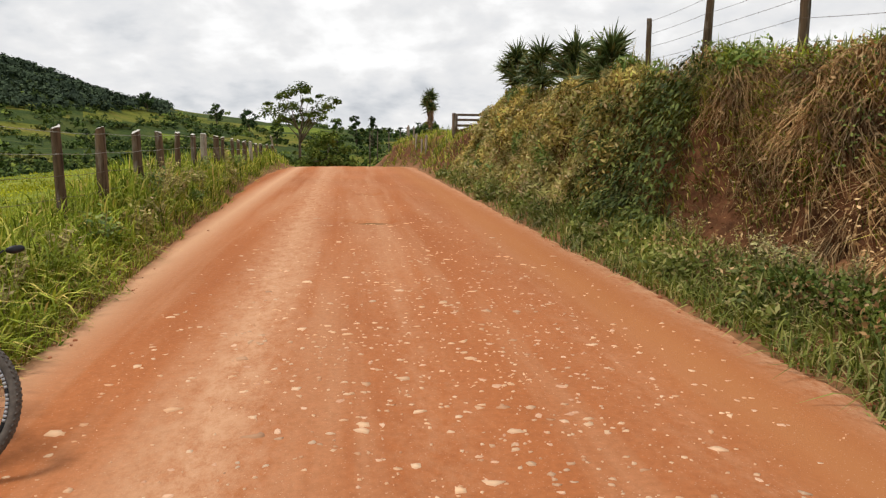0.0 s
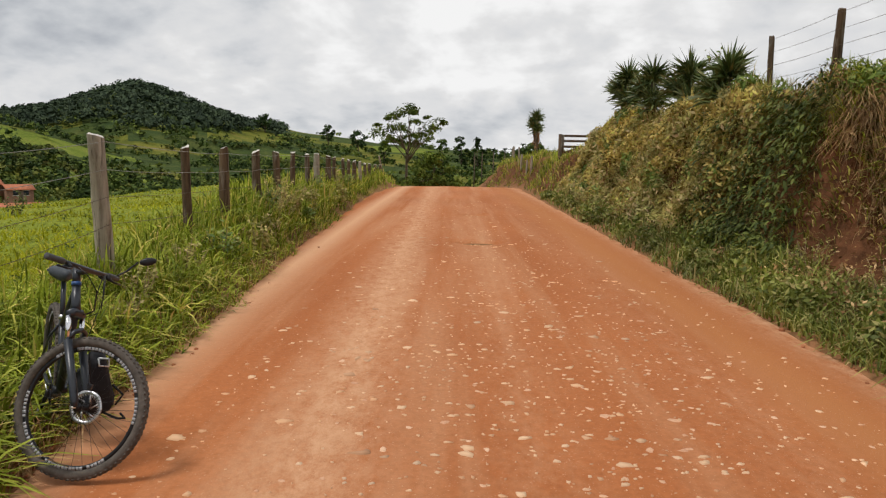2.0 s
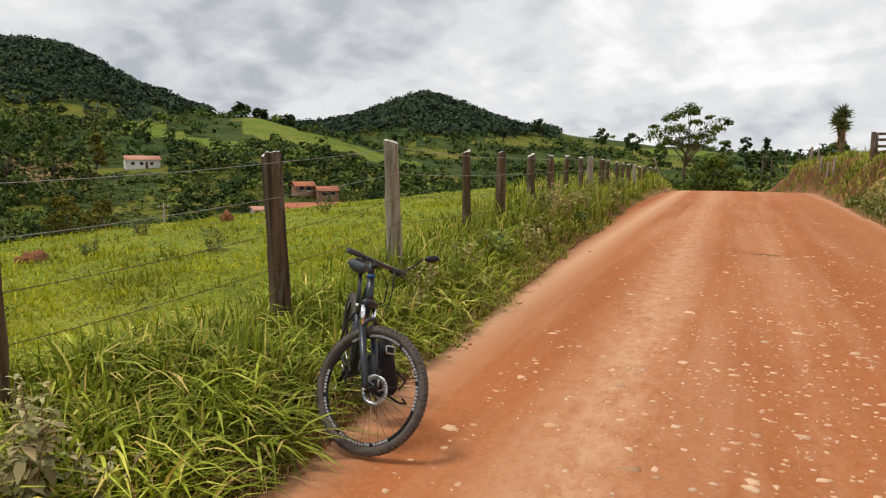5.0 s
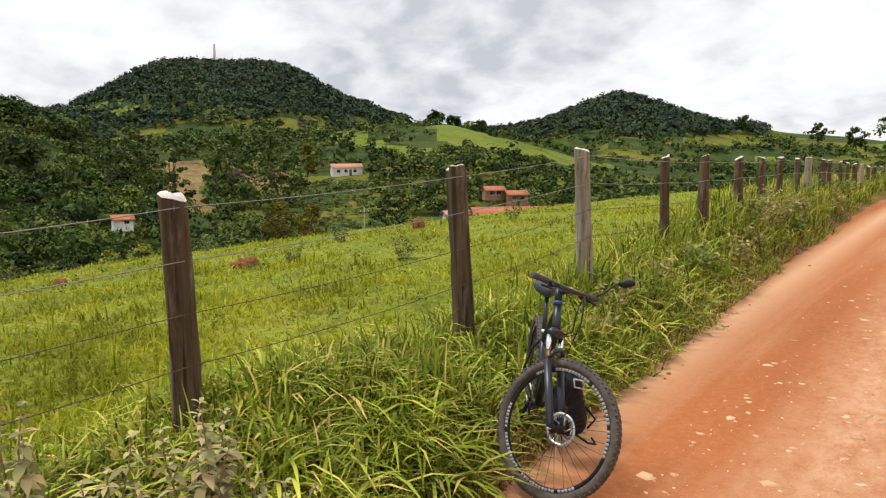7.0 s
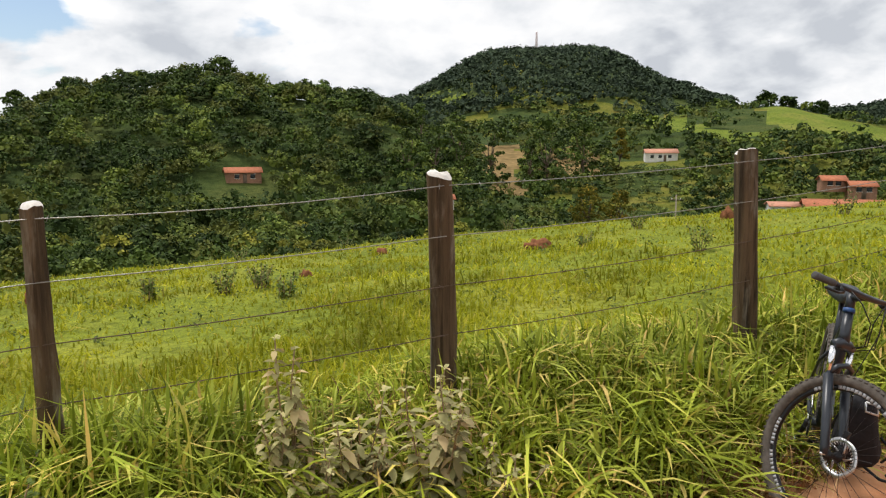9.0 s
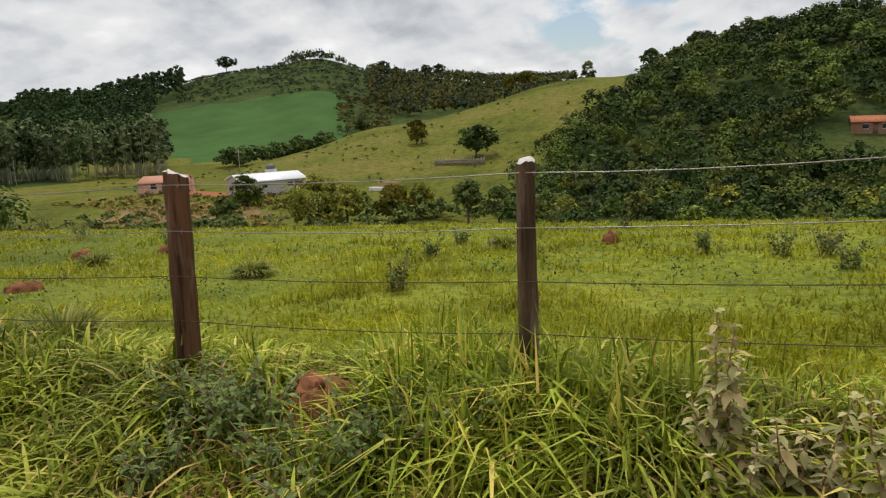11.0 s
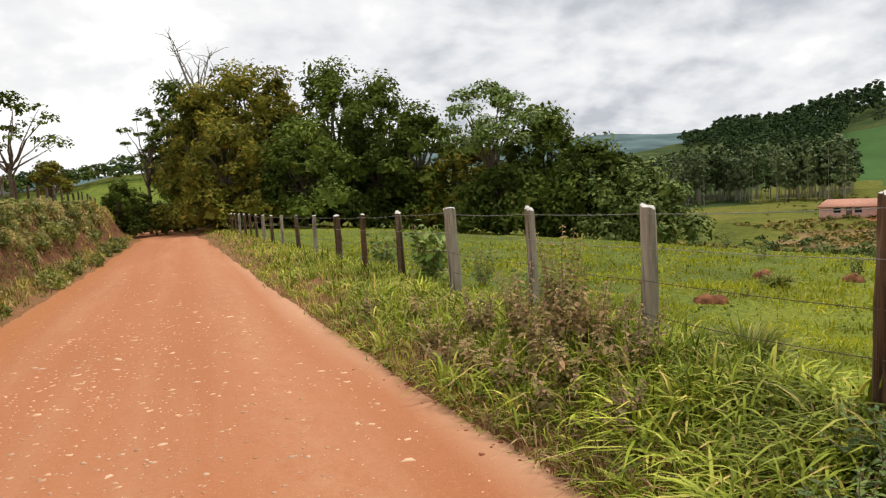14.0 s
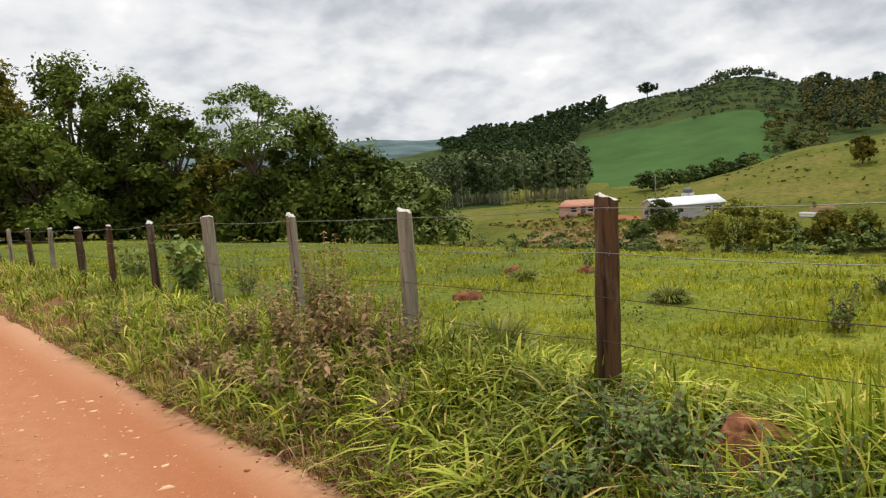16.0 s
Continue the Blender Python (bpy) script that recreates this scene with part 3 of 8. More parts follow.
def near_z(x, y):
    zr, xl, xr = road_z(y), road_left(y), road_right(y)
    s = xl - x
    k = along(y, (-60, 0.16), (-15, 0.2), (-3, 0.24), (2, 0.34), (7, 0.38), (13, 0.55), (40, 0.55))
    d = np.clip(fence_x(y) - x, 0, 400)
    left = zr + 0.05 * smooth(0.0, 0.14, s) + (k - 0.05) * smooth(-0.1, 1.3, s) - 0.05 * d - 0.0027 * np.minimum(d, 60) ** 2
    left = left + along(y, (-60, 0), (7.5, 0), (11, 0.14), (14, 0.28), (34, 0.25), (44, 0)) * smooth(0.0, 0.7, s) * smooth(3.0, 0.3, d)
    e = x - xr
    hb = np.maximum(bank_z(y), zr + 0.3)
    right = zr + 0.30 * smooth(-0.1, 1.0, e) + (hb - zr - 0.30) * smooth(0, 1, (e - 1.4 - 0.28 * np.exp(-((y - 6.6) / 2.1) ** 4) + 0.75 * smooth(27.0, 29.5, y) * smooth(62, 48, y) + 0.25 * value_noise(y * 0.7, y * 0 + 3, 5)) / (1.3 - 0.65 * np.exp(-((y - 7.2) / 2.0) ** 2)) + 0.5) + 0.02 * np.clip(e - 2, 0, 60)
    mid = zr - 0.05
    z = np.where(s > 0.0, left, np.where(e > 0.0, right, mid))
    lip = np.minimum(np.abs(s), np.abs(e))
    z = np.where((s <= 0) & (e <= 0), zr - 0.05 * smooth(0, 0.25, lip), z)
    rough = smooth(0.0, 0.5, np.maximum(s, e))
    z = z + rough * (0.035 * value_noise(x * 2.1, y * 2.1, 1) + 0.05 * value_noise(x * 0.6, y * 0.6, 2))
    return z + smooth(0.9, 1.3, e) * smooth(2.6, 1.6, e) * (0.34 * value_noise(x * 0.9, y * 0.8, 8) + 0.14 * value_noise(x * 2.9, y * 2.6, 18))


def ground_z(x, y):
    x, y = np.asarray(x, float), np.asarray(y, float)
    dx, dy = x - EYE[0], y - EYE[1]
    r = np.hypot(dx, dy)
    b = np.degrees(np.arctan2(-dx, dy)) % 360
    d = fence_x(y) - x
    w = np.maximum(smooth(22, 75, d), smooth(70, 150, r))
    far = far_z(b, r) + smooth(120, 300, r) * (2.2 * value_noise(x / 38, y / 38, 3) + 0.8 * value_noise(x / 14, y / 14, 4))
    # a levelled yard by the pink house
    far = far + 1.7 * np.exp(-((b - 129) / 360 * 2 * np.pi * 146 / 9) ** 2 - ((r - 143) / 9) ** 2)
    return near_z(x, y) * (1 - w) + far * w


def polar(b, r):
    a = np.radians(b)
    return EYE[0] - np.sin(a) * r, EYE[1] + np.cos(a) * r


FIELDS = [  # kind, bearings, lower edge and upper edge in degrees above the road's eye level, nearest and farthest distance
    ("meadow", (23, 26, 30, 33, 36.6, 38), (-0.5, -0.1, 0.5, 0.8, 1.9, 2.3), (-0.2, 0.5, 1.75, 2.5, 3.4, 3.4), 130, 425),
    ("meadow", (38, 42, 46.5), (0.3, 1.2, 2.4), (1.2, 2.3, 3.1), 130, 440),
    ("crop", (38.6, 42, 44.5), (2.1, 2.6, 3.1), (3.0, 3.6, 4.0), 200, 900),
    ("meadow", (59, 62, 65), (4.15, 4.15, 4.1), (4.7, 4.85, 4.4), 400, 905),
    ("grazed", (44.5, 48, 51), (2.9, 3.2, 3.6), (3.4, 3.9, 4.0), 300, 900),
    ("grazed", (13.5, 16, 20), (1.2, 1.5, 1.35), (1.9, 2.2, 1.5), 300, 760),
    ("meadow", (0.5, 3.2, 6), (0.45, 0.5, 0.7), (0.9, 1.1, 0.95), 200, 760),
    ("meadow", (9, 11, 13), (0.0, 0.1, 0.1), (0.35, 0.5, 0.4), 150, 500),
    ("meadow", (71, 75, 78.5), (4.9, 4.9, 5.0), (5.3, 5.4, 5.4), 190, 240),
]


def field_at(b, r, kind=None):
    """Which open field lies at a bearing and a distance; 0 for none."""
    b, r = np.asarray(b, float) % 360, np.asarray(r, float)
    x, y = polar(b, r)
    e = np.degrees(np.arctan2(ground_z(x, y) - 1.7, r)) + 0.3 * value_noise(x / 22, y / 22, 14) + 0.12 * value_noise(x / 7, y / 7, 15)
    out = np.zeros(b.shape, np.int32)
    for k, (name, bs, lo, hi, near, far) in enumerate(FIELDS):
        inside = (b > bs[0]) & (b < bs[-1]) & (r > near) & (r < far) & (e > np.interp(b, bs, lo)) & (e < np.interp(b, bs, hi))
        if kind in (None, name):
            out[inside] = k + 1
    return out


def build_ground():
    fine = np.arange(-46, 202, 0.84)
    fine = np.concatenate([fine[fine < 20], np.arange(20, 66, 0.42), fine[fine > 66]])
    bear = np.concatenate([fine, np.arange(fine[-1] + 3, 360 - 46 - 1, 3.0)])
    rad = np.concatenate([1.2 * 1.025 ** np.arange(160), 60.8 * 1.04 ** np.arange(1, 110)])
    B, R = np.meshgrid(bear, rad, indexing="ij")
    X, Y = polar(B, R)
    Z = ground_z(X, Y)
    n, k = B.shape
    v = np.concatenate([np.stack([X, Y, Z], -1).reshape(-1, 3), [[EYE[0], EYE[1], -0.1]]])
    i, j = np.meshgrid(np.arange(n), np.arange(k - 1), indexing="ij")
    i2 = (i + 1) % n
    q = np.stack([i * k + j, i * k + j + 1, i2 * k + j + 1, i2 * k + j], -1).reshape(-1, 4)
    t = np.array([[n * k, a * k, ((a + 1) % n) * k] for a in range(n)])
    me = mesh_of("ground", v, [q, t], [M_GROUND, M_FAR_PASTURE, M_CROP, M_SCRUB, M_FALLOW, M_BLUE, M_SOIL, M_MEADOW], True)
    b, r = (B + 0.2)[:, :-1] % 360, (R * 1.01)[:, :-1]
    x, y = X[:, :-1], Y[:, :-1]
    wob = 12 * value_noise(x / 30, y / 30, 6)
    patch = value_noise(x / 55, y / 55, 7) + 0.5 * value_noise(x / 18, y / 18, 9)
    b = (b + 0.9 * value_noise(x / 11, y / 11, 10)) % 360
    zone = np.zeros(b.shape, np.int32)
    zone[r > 95] = 3
    zone[(b > 86) & (b < 136) & (r > 70) & (r < 300)] = 1
    zone[(b > 136) & (b < 262) & (r > 70) & ((r < 205) | (b > 155))] = 1
    zone[(b > 57) & (b < 102.5 - 12 * smooth(100, 235, r)) & (r > 88) & (r < 250)] = 3
    zone[((b < 62) | (b > 340)) & (r > 170) & (patch > 0.35)] = 1
    for kind, index in (("meadow", 7), ("crop", 3), ("grazed", 1)):
        zone[field_at(b, r, kind) > 0] = index
    zone[(b > 176) & (b < 196) & (r > 105) & (r < 245)] = 7
    zone[(b > 115.6) & (b < 131) & (r + wob * 0.4 > 296) & (r + wob * 0.4 < 442)] = 2
    zone[(b > 49) & (b < 54) & (r + wob > 225) & (r + wob < 290) & (patch > 0)] = 4
    zone[(b > 55.3) & (b < 58.6) & (r + wob > 180) & (r + wob < 330)] = 4
    zone[(b > 122) & (b < 134) & (r + wob > 116) & (r + wob < 146) & (patch + 0.8 * value_noise(x / 6, y / 6, 11) > 0.1)] = 4
    zone[(b > 110.8) & (b < 117) & (np.abs(r - 134 + 0.25 * wob) < 3.0) & (value_noise(x / 3, y / 3, 12) > -0.3)] = 4
    zone[(np.abs(b - 126.6) < 1.5) & (np.abs(r - 140 + 0.3 * wob) < 4)] = 6
    # the farthest ground takes the haze-blue colour
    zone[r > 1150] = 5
    flat = np.concatenate([zone.ravel(), np.zeros(n, np.int32)])
    me.polygons.foreach_set("material_index", flat)
    return tagged(new("ground", me), "grassy pasture and rolling green hills over red soil", "ground", kind="structure")


def build_road():
    ys = np.concatenate([np.arange(-100, -16, 0.4), np.arange(-16, 22, 0.14), np.arange(22, 100, 0.4)])
    us = np.linspace(-0.04, 1.04, 58)
    Y, U = np.meshgrid(ys, us, indexing="ij")
    wig = 0.10 * value_noise(Y * 1.3, Y * 0 + 1, 21) + 0.05 * value_noise(Y * 4.1, Y * 0 + 5, 22)
    XL, XR = road_left(Y) - 0.12 + wig, road_right(Y) + 0.12 + 0.10 * value_noise(Y * 1.1, Y * 0 + 9, 23)
    X = XL + (XR - XL) * U
    Z = road_height(X, Y, U)
    n, k = X.shape
    i, j = np.meshgrid(np.arange(n - 1), np.arange(k - 1), indexing="ij")
    q = np.stack([i * k + j, i * k + j + 1, (i + 1) * k + j + 1, (i + 1) * k + j], -1).reshape(-1, 4)
    me = mesh_of("road", np.stack([X, Y, Z], -1).reshape(-1, 3), [q], M_ROAD, True)
    return tagged(new("road", me), "unpaved red dirt road with pale worn wheel tracks", "road", kind="structure")


def road_height(X, Y, U):
    Z = road_z(Y) + 0.05 * (1 - (2 * U - 1) ** 2) - 0.02
    for x0, half, deep in ((-1.35, 0.4, 0.012), (0.15, 0.35, 0.018), (0.95, 0.3, 0.012), (2.1, 0.35, 0.012)):
        Z -= deep * np.exp(-((X - x0 - 0.12 * value_noise(Y * 0.25, Y * 0 + x0 * 7, 24)) / half) ** 2)
    Z += (0.006 + 0.006 * smooth(0, 3, Y)) * np.sin(Y * 13.5 + 2.2 * value_noise(X * 1.5, Y * 0.8, 27)) * np.exp(-((X + 1.35) / 0.5) ** 2) * smooth(-0.2, 0.4, value_noise(X * 0.4, Y * 0.35, 28))
    Z += 0.008 * value_noise(X * 3, Y * 1.2, 25) + 0.004 * value_noise(X * 9, Y * 7, 26)
    Z -= 0.17 * np.exp(-(((X - 0.05) / 0.45) ** 2 + ((Y - 13.3) / 0.26) ** 2) ** 2) + 0.17 * np.exp(-(((X - 0.3) / 0.3) ** 2 + ((Y - 19.5) / 0.3) ** 2) ** 2)
    return Z


def surface_z(x, y):
    x, y = np.asarray(x, float), np.asarray(y, float)
    u = (x - road_left(y)) / (road_right(y) - road_left(y))
    on = (u > 0.02) & (u < 0.98)
    return np.where(on, road_height(x, y, u), ground_z(x, y))


build_ground()
ROAD = build_road()


# ---- leaves, blades and crowns ----
def unit(a):
    return a / (np.linalg.norm(a, axis=-1, keepdims=True) + 1e-9)


def leaves(c, nrm, length, width):
    """A bent pointed leaf at each centre: two faces of a diamond that fold along the midrib."""
    n = len(c)
    t = unit(np.cross(nrm, rng.normal(size=(n, 3))))
    w = np.cross(nrm, t)
    L, W = np.broadcast_to(length, (n,))[:, None] * 0.5, np.broadcast_to(width, (n,))[:, None] * 0.5
    v = np.stack([c - t * L, c + w * W - nrm * W * 0.25, c + t * L - nrm * L * 0.3, c - w * W - nrm * W * 0.25], 1).reshape(-1, 3)
    return v, np.arange(4 * n).reshape(-1, 4)


def broad_leaf(soup, base, d, length, width, droop):
    """Leaves that start at base, reach out along d, widen and droop to a point; folded a little along the midrib."""
    m = len(base)
    side = unit(np.cross(d, np.array([0, 0, 1.0]) + 0.25 * rng.normal(size=(m, 3))))
    up = np.cross(side, d)
    rows = [base]
    for f, wide in ((0.3, 0.85), (0.62, 1.0)):
        c = base + d * (length * f)[:, None] - np.array([0, 0, 1.0]) * (droop * length * f ** 2)[:, None]
        o = side * (width * wide * 0.5)[:, None] + up * (width * 0.12)[:, None]
        rows += [c - side * (width * wide * 0.5)[:, None] + up * (width * 0.14)[:, None], c, c + o]
    rows.append(base + d * length[:, None] - np.array([0, 0, 1.0]) * (droop * length)[:, None])
    v = np.stack(rows, 1).reshape(-1, 3)
    b = (np.arange(m) * 8)[:, None]
    q = np.concatenate([b + np.array([[1, 2, 5, 4]]), b + np.array([[2, 3, 6, 5]])])
    t = np.concatenate([b + np.array([[0, 2, 1]]), b + np.array([[0, 3, 2]]), b + np.array([[4, 5, 7]]), b + np.array([[5, 6, 7]])])
    soup.add(v, q, t)


def blades(p, h, w, lean, az=None, levels=3):
    """Grass blades that rise from p and bow over; lean 0 stands up, 1 lies over."""
    n = len(p)
    az = rng.uniform(0, 2 * np.pi, n) if az is None else az
    dirn = np.stack([np.cos(az), np.sin(az), np.zeros(n)], -1)
    side = np.stack([-np.sin(az), np.cos(az), np.zeros(n)], -1)
    tw = rng.uniform(-0.9, 0.9, n)[:, None]
    side = unit(side + dirn * tw)
    rows = []
    for f in np.linspace(0, 1, levels + 1):
        out = (lean * f ** 1.8)[:, None] * h[:, None] * dirn
        up = (h * (f - 0.62 * np.minimum(lean, 1.4) * f ** 2.6))[:, None] * np.array([0, 0, 1.0])
        wide = (w * 0.5 * (1 - 0.25 * f if f < 0.99 else 0))[:, None] * side
        c = p + out + up
        rows += [c] if f > 0.99 else [c - wide, c + wide]
    v = np.stack(rows, 1)
    m = v.shape[1]
    base = (np.arange(n) * m)[:, None]
    q = np.concatenate([base + np.array([[2 * i, 2 * i + 1, 2 * i + 3, 2 * i + 2]]) for i in range(levels - 1)]) if levels > 1 else None
    t = base + np.array([[m - 3, m - 2, m - 1]])
    return v.reshape(-1, 3), q, t


def ball_points(n, low=-0.35):
    d = unit(rng.normal(size=(n, 3)))
    d[:, 2] = np.where(d[:, 2] < low, -d[:, 2] * 0.7, d[:, 2])
    return unit(d)


def crown_into(soup, lobes, count, size, jitter=0.7, shell=0.7, heart=0.0):
    """Sprays of leaves bunched on the outer shell of several lobes, round a dense heart where heart is set."""
    vol = np.array([l[3] * l[4] for l in lobes])
    for l, m in zip(lobes, np.maximum(12, (count * vol / vol.sum()).astype(int))):
        c, rad = np.array(l[:3]), np.array(l[3:])
        sprays = max(3, m // 26)
        hub = ball_points(sprays, -0.2)
        pick = rng.integers(0, sprays, m)
        d = unit(hub[pick] + 0.36 * rng.normal(size=(m, 3)))
        f = rng.uniform(shell, 1.0, m) ** 0.7
        clump = 0.94 + 0.30 * rng.uniform(-1, 1, sprays)[pick] * (1 - 0.5 * np.linalg.norm(d - hub[pick], axis=1))
        p = c + d * rad * (f * clump)[:, None]
        nrm = unit(d / rad * rad.mean() * 0.8 + jitter * rng.normal(size=(m, 3)) + np.array([0, 0, 0.55]))
        s = size * rng.uniform(0.6, 1.4, m)
        soup.add(*leaves(p, nrm, s, s * 0.55))
        if heart:
            q = 14
            inside = c + ball_points(q, -1.0) * rad * heart * rng.uniform(0.2, 0.9, (q, 1))
            soup.add(*leaves(inside, ball_points(q, -1.0), rad.mean() * rng.uniform(0.5, 0.85, q), rad.mean() * rng.uniform(0.3, 0.5, q)))
    return soup


def branch(soup, a, b, r0, r1, bend=0.12, sides=7, steps=6):
    a, b = np.array(a, float), np.array(b, float)
    f = np.linspace(0, 1, steps)[:, None]
    length = np.linalg.norm(b - a)
    off = np.cumsum(rng.normal(size=(steps, 3)) * bend * length / steps, axis=0)
    off -= f * off[-1]
    pts = a + (b - a) * f + off + np.array([0, 0, 1.0]) * (np.sin(np.pi * f) * bend * length * 0.25)
    return soup.tube(pts, np.linspace(r0, r1, steps), sides)


def ico(level=1):
    bm = bmesh.new()
    bmesh.ops.create_icosphere(bm, subdivisions=level, radius=1.0)
    v = np.array([p.co[:] for p in bm.verts])
    f = np.array([[p.index for p in g.verts] for g in bm.faces])
    bm.free()
    return v, f


ICO1, ICO2 = ico(1), ico(2)


def tree(name, label, b, r, height, spread, low=0.25, n_lobes=9, count=5000, leaf=0.34, mat=None, bark=None, lacy=0.7, group="roadside trees", place=None, category="tree", lobe=1.0):
    """A tapered trunk with limbs, and a crown of lobes full of leaves."""
    global rng
    rng = np.random.default_rng(int(b * 100 + r) if place is None else 5)
    x, y = polar(b, r) if place is None else place
    z = float(ground_z(x, y)) - 0.1
    root = thing(name, label, category, (x, y, z), group)
    spread = max(spread, 0.3 * height)
    h0 = height * low
    wood, crown = Soup(), Soup()
    trunk_r = (height * 0.022 + 0.05) * (0.6 if lobe < 0.9 else 1)
    lean = rng.normal(size=2) * height * 0.03
    fork = np.array([lean[0], lean[1], max(height * 0.35, h0)])
    branch(wood, (0, 0, 0), fork, trunk_r, trunk_r * 0.7, 0.08, 9, 7)
    lobes = []
    for i in range(n_lobes):
        a = i * 2.4 + rng.uniform(0, 1)
        f = (i + 0.5) / n_lobes
        zz = h0 + (height - h0) * (0.12 + 0.72 * f)
        out = spread * (0.62 * math.sqrt(max(0.05, 1 - (2 * f - 0.9) ** 2 * 0.9))) * rng.uniform(0.55, 1.1)
        lr = spread * lobe * (rng.uniform(0.20, 0.36) if n_lobes > 20 else rng.uniform(0.28, 0.48)) * (1.1 - 0.3 * f)
        c = (math.cos(a) * out + lean[0], math.sin(a) * out + lean[1], zz)
        lobes.append((*c, lr, lr, lr * rng.uniform(0.62, 0.85) * (0.7 if lobe < 1 else 1)))
        branch(wood, fork * rng.uniform(0.7, 1.0), c, trunk_r * 0.45, trunk_r * 0.1, 0.15, 5, 6)
    for i in range(7 if low < 0.15 else 0):
        a = i * 0.9 + rng.uniform(0, 0.5)
        lr = spread * rng.uniform(0.3, 0.42)
        lobes.append((math.cos(a) * spread * 0.72, math.sin(a) * spread * 0.72, lr * rng.uniform(0.5, 1.0), lr, lr, lr * 0.8))
    lobes.append((lean[0], lean[1], height - spread * 0.3 * lobe, spread * 0.45 * lobe, spread * 0.45 * lobe, spread * 0.32 * lobe))
    crown_into(crown, lobes, count, leaf, 0.55, lacy, 0.5 if lacy >= 0.45 and lobe >= 1 else 0.0)
    part("trunk", wood.mesh("trunk", bark or M_BARK, True), root)
    part("crown", crown.mesh("crown", mat or M_LEAF), root)
    return root


def woods(name, label, b, r, height, spread, per_tree, leaf, mat, category="woods", trunks=0.0, bark=None, base=0.1, k=4, flat=0.25):
    """Many far trees as one: each a few overlapping lobes of leaves round a dense heart; mat may be several tones."""
    b, r = np.asarray(b, float), np.asarray(r, float)
    n = len(b)
    x, y = polar(b, r)
    z = ground_z(x, y)
    tones = mat if isinstance(mat, (list, tuple)) else [mat]
    tone = rng.integers(0, len(tones), n)
    height, spread = np.broadcast_to(height, (n,)), np.broadcast_to(spread, (n,))
    soup = Soup()
    a = np.arange(k)[None] * 2.4 + rng.uniform(0, 6.28, (n, 1))
    lev = (np.arange(k)[None] + 0.5) / k + 0.0 * a
    out = (0.62 * np.sqrt(np.clip(1 - lev ** 1.6, 0.0, 1)) * rng.uniform(0.7, 1.15, (n, k))) if k > 1 else np.zeros((n, 1))
    loff = np.stack([np.cos(a) * out, np.sin(a) * out, (-0.45 + 1.05 * lev) if k > 1 else 0 * a], -1)
    lrad = rng.uniform(0.8, 1.25, (n, k)) * (1.0 if k == 1 else 0.62 if k < 4 else 0.46)
    mid = np.stack([x, y, z + height * (0.5 + base * 0.5)], -1)
    half = np.stack([spread, spread, height * (1 - base) * 0.5], -1)
    squash = np.array([1, 1, 1 - flat]) if k > 1 else np.array([1, 1, 1.0])
    cc = mid[:, None] + loff * half[:, None]
    lean_r = np.minimum(half, half[:, :1] * 1.5)
    core = 6 if k == 1 else 4 if k > 4 else 6
    for i in range(k):
        size = lean_r * lrad[:, i][:, None] * squash
        inside = cc[:, i][:, None] + ball_points(n * core, -1.0).reshape(n, core, 3) * size[:, None] * rng.uniform(0.15, 0.75, (n, core, 1))
        wide = np.repeat(size.mean(axis=1), core)
        soup.add(*leaves(inside.reshape(-1, 3), unit(ball_points(n * core, -1.0) + np.array([0, 0, 0.4])), wide * rng.uniform(0.7, 1.05, n * core), wide * rng.uniform(0.5, 0.8, n * core)))
    m = per_tree
    li = rng.integers(0, k, (n, m))
    d = ball_points(n * m, -0.1).reshape(n, m, 3)
    ii = np.arange(n)[:, None]
    p = cc[ii, li] + d * (lean_r * squash)[:, None] * lrad[ii, li][..., None] * rng.uniform(0.88, 1.06, (n, m, 1))
    nrm = unit(d + 0.34 * rng.normal(size=d.shape) + np.array([0, 0, 0.4]))
    s = leaf * rng.uniform(0.55, 1.4, n * m) * np.repeat(np.clip(r / np.median(r), 0.6, 1.3), m)
    soup.add(*leaves(p.reshape(-1, 3), nrm.reshape(-1, 3), s, s * 0.8))
    me = soup.mesh(name, tones)
    me.polygons.foreach_set("material_index", np.concatenate([np.tile(np.repeat(tone, core), k), np.repeat(tone, m)]).astype(np.int32))
    ob = new(name, me)
    if trunks:
        stems = Soup()
        for i in range(n):
            stems.tube([(x[i], y[i], z[i] - 0.2), (x[i] + rng.normal() * 0.2, y[i], z[i] + height[i] * 0.75)], [trunks, trunks * 0.5], 4, False)
        part("trunks", stems.mesh("trunks", bark or M_PALE_BARK, True), ob)
    return tagged(ob, label, category, kind="stuff")


# ---- far woods ----
def scatter(n, b0, b1, r0, r1, keep=None):
    b, r = rng.uniform(b0, b1, n), np.sqrt(rng.uniform(r0 * r0, r1 * r1, n))
    if keep is not None:
        ok = keep(b, r, *polar(b, r))
        b, r = b[ok], r[ok]
    return b, r


def rand(n, lo, hi):
    return rng.uniform(lo, hi, n)


